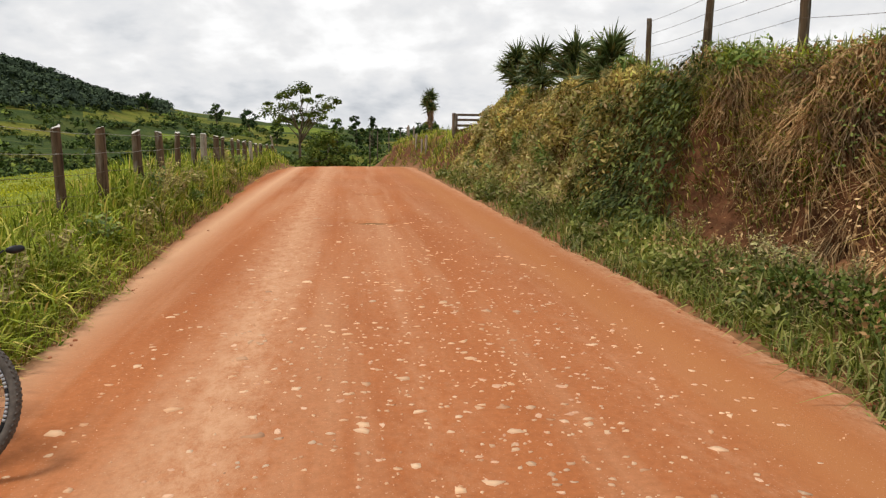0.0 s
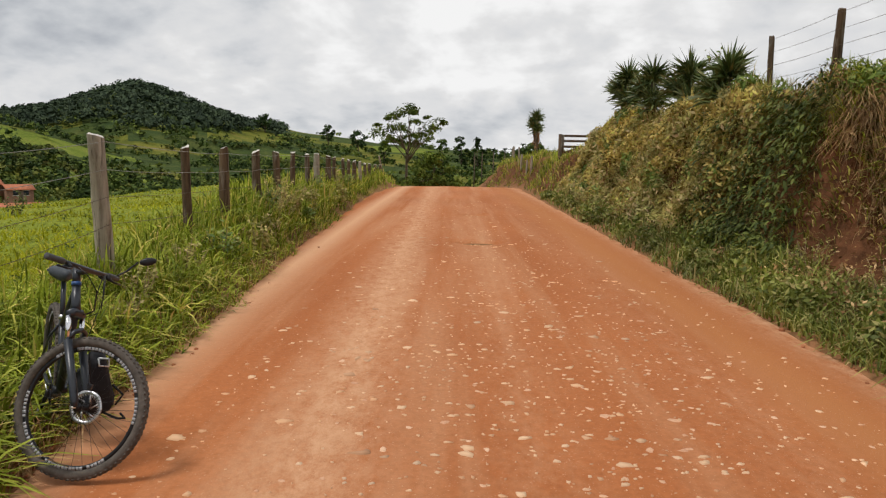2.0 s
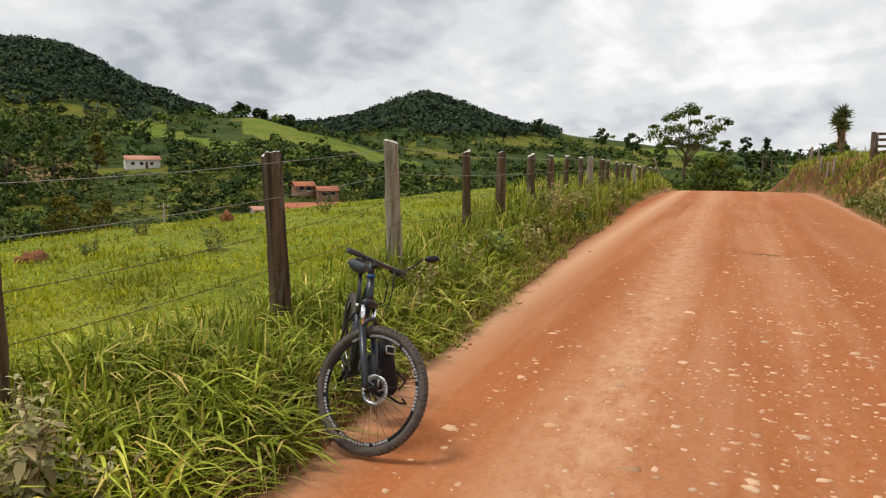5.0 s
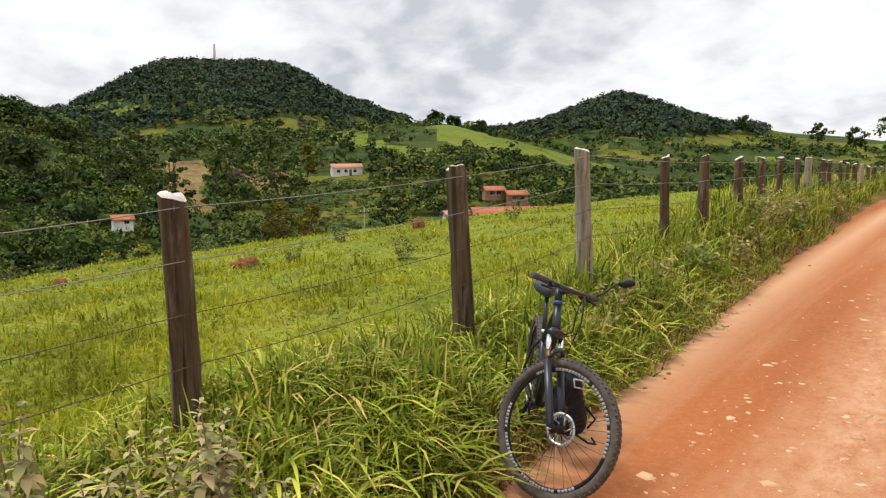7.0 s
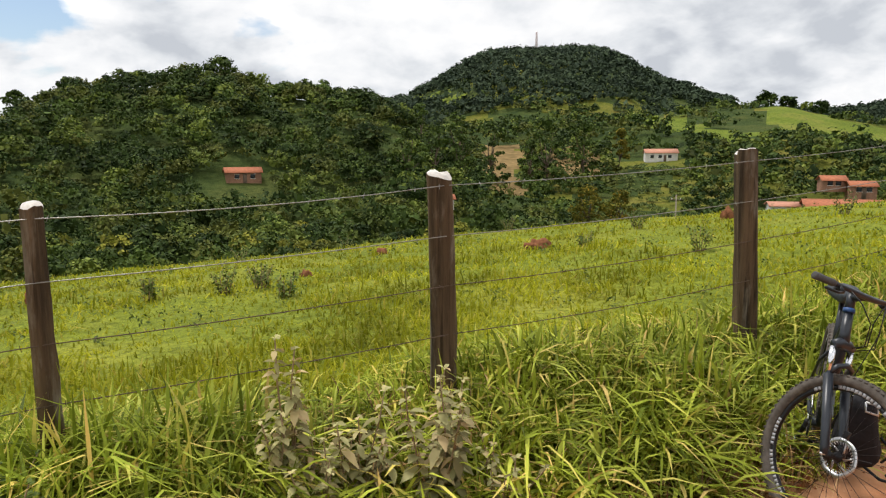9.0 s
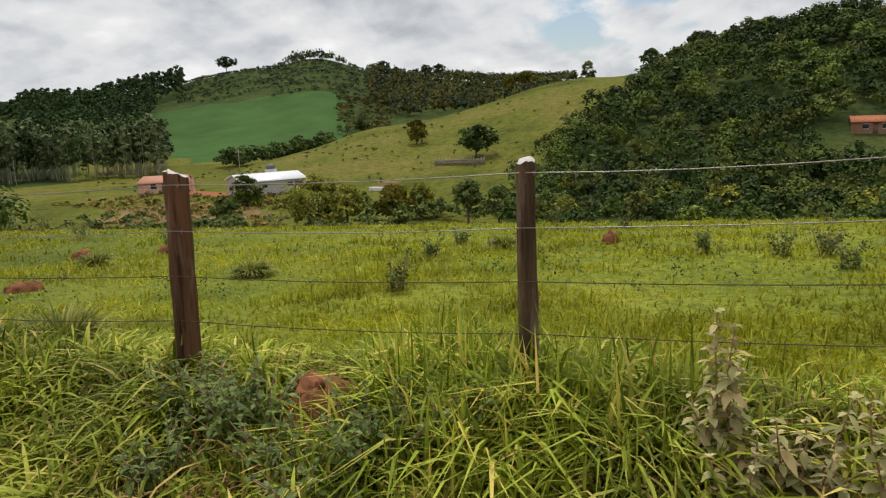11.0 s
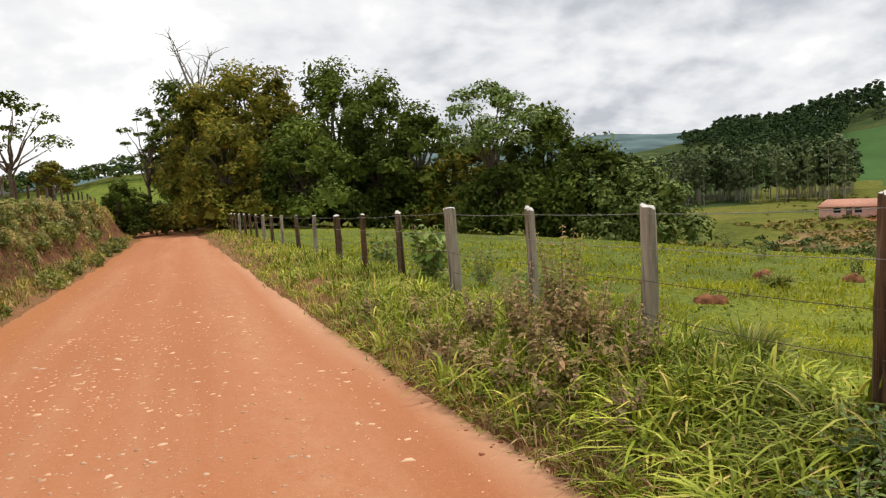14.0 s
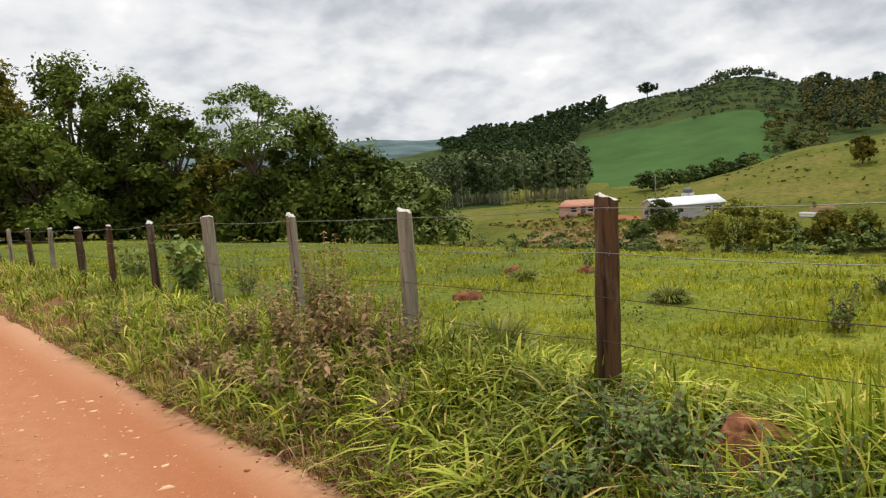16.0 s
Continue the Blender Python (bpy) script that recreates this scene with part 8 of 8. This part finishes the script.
def ring_tube(s, c, R, r, n=72, sides=8, flat=1.0):
    """A torus in the x-z plane round c."""
    a = np.linspace(0, 2 * np.pi, n, endpoint=False)
    b = np.linspace(0, 2 * np.pi, sides, endpoint=False)
    A, B = np.meshgrid(a, b, indexing="ij")
    rr = R + r * np.cos(B)
    v = np.stack([c[0] + rr * np.cos(A), c[1] + r * flat * np.sin(B), c[2] + rr * np.sin(A)], -1).reshape(-1, 3)
    i, j = np.meshgrid(np.arange(n), np.arange(sides), indexing="ij")
    q = np.stack([i * sides + j, i * sides + (j + 1) % sides, ((i + 1) % n) * sides + (j + 1) % sides, ((i + 1) % n) * sides + j], -1).reshape(-1, 4)
    return s.add(v, q)


def bicycle():
    root = thing("bicycle", "black mountain bike with disc brakes parked on the verge", "bicycle")
    R = 0.374
    hub_f, hub_r = np.array([0.62, 0, R]), np.array([-0.45, 0, R])
    axis = np.array([-0.342, 0, 0.94])
    fore = np.array([0.94, 0, 0.342])
    A = hub_f - 0.045 * fore
    steer = Matrix.Translation(Vector(A)) @ Matrix.Rotation(radians(50.0), 4, Vector(axis)) @ Matrix.Translation(-Vector(A))
    hub_now = np.array(steer @ Vector(hub_f))
    lift = R - hub_now[2]
    place = Matrix.Translation((-2.369, 3.545, float(surface_z(-2.369, 3.545)) + R - 0.004)) @ Matrix.Rotation(radians(-55.5), 4, "Z") @ Matrix.Rotation(radians(-6.5), 4, "X") @ Matrix.Translation(-Vector(hub_now))
    root.matrix_world = place
    still = Matrix.Identity(4)

    def piece(name, soup, mat, m=still, parent=root, label="", is_smooth=True):
        return part(name, moved(soup, m).mesh(name, mat, is_smooth), parent, label)

    # frame
    bb, head_lo, head_hi = np.array([0, 0, 0.30]), A + 0.53 * axis, A + 0.665 * axis
    seat_dir = np.array([-0.292, 0, 0.956])
    seat_top = bb + 0.44 * seat_dir
    f = Soup()
    f.tube([head_lo - 0.01 * axis, head_lo + 0.03 * axis, head_hi], [0.027, 0.024, 0.022], 14)
    f.tube([head_lo + 0.02 * axis, bb], [0.026, 0.024], 12)
    f.tube([head_hi - 0.03 * axis, seat_top - 0.05 * seat_dir], [0.021, 0.017], 12)
    f.tube([bb, seat_top], [0.018, 0.018], 12)
    f.tube([bb + [0, -0.04, 0], bb + [0, 0.04, 0]], [0.022, 0.022], 12)
    for sy in (-1, 1):
        f.tube([bb + [0, sy * 0.02, 0], bb + [-0.14, sy * 0.055, 0.01], hub_r + [0, sy * 0.065, 0]], [0.012, 0.011, 0.010], 8)
        f.tube([seat_top + [0, sy * 0.015, -0.05], seat_top + [-0.1, sy * 0.05, -0.14], hub_r + [0, sy * 0.065, 0.01]], [0.009, 0.008, 0.008], 8)
    piece("frame", f, M_BIKE)
    piece("headset_ring", Soup().tube([head_hi, head_hi + 0.02 * axis], [0.027, 0.025], 12), M_BLUE_ACCENT)
    # seat
    sp = bb + 0.668 * seat_dir
    piece("seat_post", Soup().tube([seat_top - 0.05 * seat_dir, sp], [0.0145, 0.0145], 10), M_BIKE)
    piece("seat_clamp", Soup().tube([seat_top - 0.015 * seat_dir, seat_top + 0.01 * seat_dir], [0.021, 0.021], 10), M_STEEL)
    v, fc = ICO2
    sad = v.copy()
    sad[:, 1] *= np.where(sad[:, 0] < 0, 0.098 * (0.55 + 0.45 * smooth(0.1, -0.7, sad[:, 0])), 0.098 * (0.55 - 0.33 * smooth(0, 1, sad[:, 0])))
    sad[:, 2] = np.where(sad[:, 2] > 0, sad[:, 2] * 0.032, sad[:, 2] * 0.045) + 0.02 * np.clip(-sad[:, 0] - 0.4, 0, 1)
    sad[:, 0] *= 0.14
    sad[:, 1] *= 1.15
    sad[:, 2] *= 1.25
    piece("saddle", Soup().add(sad + sp + [0.0, 0, 0.045], None, fc), M_SADDLE)
    piece("saddle_rails", Soup().tube([sp + [-0.08, 0.022, 0.03], sp + [0, 0.022, 0.0], sp + [0.09, 0.02, 0.03]], [0.004] * 3, 6).tube([sp + [-0.08, -0.022, 0.03], sp + [0, -0.022, 0.0], sp + [0.09, -0.02, 0.03]], [0.004] * 3, 6), M_STEEL)

    # fork and steering
    fk = Soup()
    crown_at = A + 0.50 * axis
    fk.tube([crown_at + [0, -0.062, 0], crown_at + [0, -0.03, 0.012], crown_at + [0, 0.03, 0.012], crown_at + [0, 0.062, 0]], [0.021, 0.026, 0.026, 0.021], 10)
    for sy in (-1, 1):
        top, low = A + 0.36 * axis + [0, sy * 0.062, 0], hub_f + [0, sy * 0.062, 0.0]
        fk.tube([low, low + 0.03 * axis, top], [0.015, 0.020, 0.022], 12)
    fk.tube([A + 0.36 * axis + [0, -0.062, 0], A + 0.40 * axis + [0, -0.05, 0] + 0.03 * fore, A + 0.415 * axis + 0.04 * fore, A + 0.40 * axis + [0, 0.05, 0] + 0.03 * fore, A + 0.36 * axis + [0, 0.062, 0]], [0.013] * 5, 8)
    fork = piece("fork", fk, M_BIKE, steer)
    for sy in (-1, 1):
        piece("stanchion", Soup().tube([A + 0.36 * axis + [0, sy * 0.062, 0], A + 0.49 * axis + [0, sy * 0.062, 0]], [0.0145, 0.0145], 12), M_CHROME, steer, fork, "bright chrome fork stanchion")
    piece("brake_caliper", Soup().box((0.555, 0.045, R + 0.055), (0.60, 0.075, R + 0.12)), M_RIM, steer, fork, "", False)
    stem_at = A + 0.738 * axis
    bar_c = stem_at + 0.07 * fore + [0, 0, 0.005]
    piece("stem", Soup().tube([head_hi + 0.015 * axis, stem_at + 0.02 * axis], [0.022, 0.020], 12).tube([stem_at, bar_c], [0.020, 0.017], 12), M_BIKE, steer)
    hb = Soup()
    side = np.array([[-0.33, -0.03, 0.006], [-0.12, -0.004, 0.004], [-0.05, 0, 0.0], [0.05, 0, 0.0], [0.12, -0.004, 0.004], [0.33, -0.03, 0.006]])
    pts = [bar_c + np.array([p[1], p[0], p[2]]) for p in side]
    hb.tube(pts, [0.0115, 0.0125, 0.0155, 0.0155, 0.0125, 0.0115], 10)
    bar = piece("handlebar", hb, M_BIKE, steer)
    for k, sy in ((0, -1), (-1, 1)):
        e = pts[k]
        d = unit(pts[k] - pts[1 if k == 0 else -2])
        piece("grip", Soup().tube([e - 0.12 * d, e - 0.115 * d, e - 0.06 * d, e, e + 0.004 * d], [0.0155, 0.0175, 0.0165, 0.018, 0.013], 12), M_GRIP, steer, bar, "grey rubber grip")
        c = e - 0.15 * d
        piece("brake_lever", Soup().tube([c + [0.005, 0, -0.006], c + [0.035, 0, -0.022]], [0.013, 0.011], 8).tube([c + [0.035, 0, -0.022], c + 0.05 * d + [0.055, 0, -0.03], c + 0.12 * d + [0.05, 0, -0.03]], [0.007, 0.006, 0.006], 8), M_RIM, steer, bar)
        piece("shifter", Soup().tube([e - 0.185 * d + [-0.01, 0, -0.012], e - 0.15 * d + [-0.01, 0, -0.022]], [0.016, 0.012], 8), M_RIM, steer, bar)
    # mirror on the far end of the bar
    e = pts[-1]
    stalk = [e + [0.0, -0.03, 0.0], e + [0.03, 0.025, 0.06], e + [0.05, 0.075, 0.13]]
    piece("mirror_stalk", Soup().tube(stalk, [0.007, 0.006, 0.006], 8), M_RIM, steer, bar)
    v2 = ICO2[0] * np.array([0.052, 0.013, 0.025])
    m = Matrix.Rotation(radians(29), 3, "Z") @ Matrix.Rotation(radians(-25), 3, "Y")
    piece("mirror", Soup().add(v2 @ np.array(m).T + stalk[-1] + [0.045, 0.03, 0.022], None, ICO2[1]), M_RIM, steer, bar, "black rear-view mirror")
    # cables
    for sy, bend in ((1, 0.10), (-1, 0.12), (1, 0.06)):
        a0 = np.array(steer @ Vector(bar_c + np.array([0.02, sy * 0.13, 0.0])))
        mid = np.array(steer @ Vector(bar_c + np.array([bend, sy * 0.05, -0.10])))
        piece("cable", Soup().tube([a0, (a0 + mid) / 2 + [0.01, 0, 0.02], mid, mid + [-0.06, 0, -0.12], head_lo + [-0.04, sy * 0.02, -0.06]], [0.0028] * 5, 6), M_RIM)
    piece("cable", Soup().tube([bar_c + [0.01, 0.14, -0.01], bar_c + [0.07, 0.11, -0.14], A + 0.40 * axis + [0.03, 0.08, 0], hub_f + [-0.03, 0.075, 0.1]], [0.0028] * 4, 6), M_RIM, steer)

    # wheels
    def wheel(name, c, m):
        tyre = Soup()
        ring_tube(tyre, c, R - 0.028, 0.027, 80, 10)
        w = piece(name, tyre, M_RUBBER, m, root, "dusty knobbly tyre on a black rim")
        kn = Soup()
        for i in range(76):
            a = 2 * np.pi * i / 76
            for off, tilt in ((0.0, 0.0), (0.017, 0.5), (-0.017, -0.5)):
                aa = a + (0.04 if off else 0)
                rad = R - 0.002 - abs(off) * 0.35
                mm = Matrix.Translation((c[0] + rad * math.cos(aa), c[1] + off, c[2] + rad * math.sin(aa))) @ Matrix.Rotation(-aa, 4, "Y")
                kn.box((-0.004, -0.006, -0.007), (0.003, 0.006, 0.007), mm)
        tagged(piece("tread", kn, M_RUBBER, m, w, "", False), kind="stuff")
        rim = Soup()
        ring_tube(rim, c, R - 0.064, 0.0125, 80, 8, 1.0)
        piece("rim", rim, M_RIM, m, w)
        dec = Soup()
        for i in range(96):
            if i % 48 > 36 or i % 12 == 7:
                continue
            a = 2 * np.pi * i / 96
            for sy in (-1, 1):
                mm = Matrix.Translation((c[0] + (R - 0.063) * math.cos(a), c[1] + sy * 0.0122, c[2] + (R - 0.063) * math.sin(a))) @ Matrix.Rotation(-a, 4, "Y")
                dec.box((-0.009 * (0.75 + 0.25 * math.sin(i * 5) ** 2), -0.0009, -0.0085 - 0.0015 * math.sin(i * 3)), (0.009, 0.0009, 0.0075), mm)
        tagged(piece("rim_mark", dec, M_DECAL, m, w, "white block marks round the rim", False), kind="stuff")
        piece("hub", Soup().tube([c + [0, -0.055, 0], c + [0, -0.035, 0], c + [0, -0.02, 0], c + [0, 0.02, 0], c + [0, 0.035, 0], c + [0, 0.055, 0]], [0.012, 0.026, 0.014, 0.014, 0.026, 0.012], 12), M_RIM, m, w)
        piece("axle", Soup().tube([c + [0, -0.085, 0], c + [0, 0.085, 0]], [0.006, 0.006], 8), M_STEEL, m, w)
        spokes = Soup()
        for i in range(32):
            a = 2 * np.pi * i / 32
            sy = 1 if i % 2 else -1
            ah = a + (0.5 if (i // 2) % 2 else -0.5)
            spokes.tube([c + [0.024 * math.cos(ah), sy * 0.03, 0.024 * math.sin(ah)], c + [(R - 0.072) * math.cos(a), 0, (R - 0.072) * math.sin(a)]], [0.0012, 0.0012], 4, False)
        tagged(piece("spokes", spokes, M_RIM, m, w), kind="stuff")
        disc = Soup()
        k = 60
        a = np.linspace(0, 2 * np.pi, k, endpoint=False)
        wav = 0.0012 * np.cos(6 * a)
        vs = []
        for rad in (0.070, 0.091):
            for dy in (0.0405, 0.043):
                vs.append(np.stack([c[0] + (rad + wav) * np.cos(a), np.full(k, c[1] + dy), c[2] + (rad + wav) * np.sin(a)], -1))
        q = []
        for j in range(k):
            n = (j + 1) % k
            q += [[j, n, 2 * k + n, 2 * k + j], [k + n, k + j, 3 * k + j, 3 * k + n], [2 * k + j, 2 * k + n, 3 * k + n, 3 * k + j], [n, j, k + j, k + n]]
        disc.add(np.concatenate(vs), q)
        for i in range(6):
            aa = 2 * np.pi * i / 6
            disc.tube([c + [0.028 * math.cos(aa), 0.0417, 0.028 * math.sin(aa)], c + [0.070 * math.cos(aa + 0.5), 0.0417, 0.070 * math.sin(aa + 0.5)]], [0.005, 0.004], 5)
        for i in range(30):
            aa = 2 * np.pi * i / 30
            disc.tube([c + [0.060 * math.cos(aa), 0.0417, 0.060 * math.sin(aa)], c + [0.073 * math.cos(aa + 0.12), 0.0417, 0.073 * math.sin(aa + 0.12)]], [0.0026, 0.0026], 4)
        piece("brake_disc", disc, M_STEEL, m, w, "perforated steel brake disc", False)
        return w

    wheel("front_wheel", hub_f, steer)
    wheel("rear_wheel", hub_r, still)
    # drive train
    cr = Soup()
    ring_tube(cr, bb + [0, -0.05, 0], 0.078, 0.005, 40, 6, 0.5)
    for i in range(5):
        a = 2 * np.pi * i / 5
        cr.tube([bb + [0.012 * math.cos(a), -0.05, 0.012 * math.sin(a)], bb + [0.076 * math.cos(a), -0.05, 0.076 * math.sin(a)]], [0.006, 0.005], 5)
    piece("chainring", cr, M_RIM)
    ca = radians(58)
    for sy, sg in ((-1, -1), (1, 1)):
        tip = bb + [sg * 0.17 * math.cos(ca), sy * 0.085, sg * 0.17 * math.sin(ca)]
        c = piece("crank_arm", Soup().tube([bb + [0, sy * 0.06, 0], tip], [0.014, 0.010], 8), M_RIM)
        pd = Soup()
        o = tip + [0, sy * 0.055, 0]
        for lo, hi in (((-0.045, -0.045, -0.009), (-0.036, 0.045, 0.009)), ((0.036, -0.045, -0.009), (0.045, 0.045, 0.009)), ((-0.036, -0.045, -0.009), (0.036, -0.037, 0.009)), ((-0.036, 0.037, -0.009), (0.036, 0.045, 0.009)), ((-0.036, -0.008, -0.007), (0.036, 0.008, 0.007))):
            pd.box(o + np.array(lo), o + np.array(hi))
        piece("pedal", pd, M_STEEL, still, c, "pale metal platform pedal", False)
    piece("chain", Soup().tube([bb + [0.0, -0.05, 0.078], hub_r + [0, -0.05, 0.035]], [0.004, 0.004], 5).tube([bb + [0.0, -0.05, -0.078], hub_r + [0.05, -0.05, -0.075], hub_r + [0, -0.05, -0.04]], [0.004] * 3, 5), M_STEEL)
    piece("rear_derailleur", Soup().box((hub_r[0] - 0.005, -0.075, R - 0.13), (hub_r[0] + 0.035, -0.05, R - 0.01)), M_RIM, still, root, "", False)
    # the bag strapped in the main triangle, on the drop side
    v, fc = ico(3)
    bag = np.sign(v) * np.abs(v) ** 0.62
    bag = bag * np.array([0.08, 0.10, 0.19])
    bag[:, 1] *= 1.15 - 0.55 * smooth(-0.14, 0.18, bag[:, 2])
    bag += 0.012 * np.stack([value_noise(v[:, 1] * 4, v[:, 2] * 5, 90), value_noise(v[:, 0] * 4, v[:, 2] * 5, 91), value_noise(v[:, 0] * 4, v[:, 1] * 5, 92)], -1)
    bag_at = np.array([0.19, 0.155, 0.39])
    b = piece("bag", Soup().add(bag + bag_at, None, fc), M_BAG, still, root, "black nylon bag strapped to the frame")
    piece("buckle", Soup().tube([bag_at + [0.075, 0.0, 0.16], bag_at + [0.075, 0.055, 0.155], bag_at + [0.08, 0.06, 0.11], bag_at + [0.08, 0.005, 0.115], bag_at + [0.075, 0.0, 0.16]], [0.006] * 5, 6), M_STEEL, still, b, "bright metal buckle")
    piece("strap", Soup().tube([bag_at + [0.05, 0.05, -0.17], bag_at + [0.09, 0.12, -0.20], bag_at + [0.07, 0.17, -0.21], bag_at + [0.03, 0.15, -0.19]], [0.007] * 4, 6), M_BAG, still, b)
    piece("strap", Soup().tube([bag_at + [0.0, 0.10, -0.02], bag_at + [0.02, 0.16, -0.08], bag_at + [0.02, 0.12, -0.14]], [0.007] * 3, 6), M_BAG, still, b)
    piece("strap", Soup().tube([bag_at + [0.0, -0.05, 0.15], [0.12, 0.02, 0.66], [0.12, -0.02, 0.70]], [0.008] * 3, 6), M_BAG, still, b)


bicycle()


# ---- single flat stones in the middle of the road ----
def stone_shape(k):
    a = np.linspace(0, 2 * np.pi, 7, endpoint=False)
    rad = rng.uniform(0.4, 1.3, 7) * (1 + 0.42 * np.cos(a - rng.uniform(0, 6)))
    low = np.stack([rad * np.cos(a) * 1.35, rad * np.sin(a), np.full(7, -0.5)], -1)
    top = low * np.array([0.88, 0.88, 0]) + np.stack([a * 0, a * 0, 0.2 + 0.06 * rng.normal(size=7)], -1)
    v = np.concatenate([low, top, [[0, 0, 0.27]]])
    q = [[j, (j + 1) % 7, 7 + (j + 1) % 7, 7 + j] for j in range(7)]
    return mesh_of("stone", v, [q, [[7 + j, 7 + (j + 1) % 7, 14] for j in range(7)]], M_STONE)


def object_random(name, stops):
    m, nt, b = material(name, 0.9, 0, 0.1)
    info = nt.nodes.new("ShaderNodeObjectInfo")
    c = colour_ramp(nt, info.outputs["Random"], stops)
    c = mixed(nt, 1.0, c, colour_ramp(nt, noise_fac(nt, 60, 4, 0.6), [(0.3, (0.8, 0.78, 0.76)), (0.7, (1.1, 1.1, 1.1))]), "MULTIPLY")
    nt.links.new(c, b.inputs["Base Color"])
    return m


def single_stones(road):
    shapes = [stone_shape(k) for k in range(8)]
    count = 0
    while count < 290:
        y = rng.uniform(1.6, 8.0) if count % 3 else rng.uniform(-8.0, -1.2)
        x = rng.normal(0.6, 1.0)
        if not -1.6 < x < 2.5:
            continue
        ob = part("stone", shapes[count % 8], road)
        s = float(np.clip(rng.lognormal(-4.1, 0.35), 0.010, 0.032))
        ob.location = (x, y, float(surface_z(x, y)) + 0.001)
        ob.rotation_euler = (0, 0, rng.uniform(0, 6.28))
        ob.scale = (s, s, 0.012)
        count += 1


M_STONE = object_random("flat_road_stone", [(0.0, (0.56, 0.30, 0.18)), (0.5, (0.68, 0.41, 0.26)), (1.0, (0.74, 0.48, 0.32))])
single_stones(ROAD)
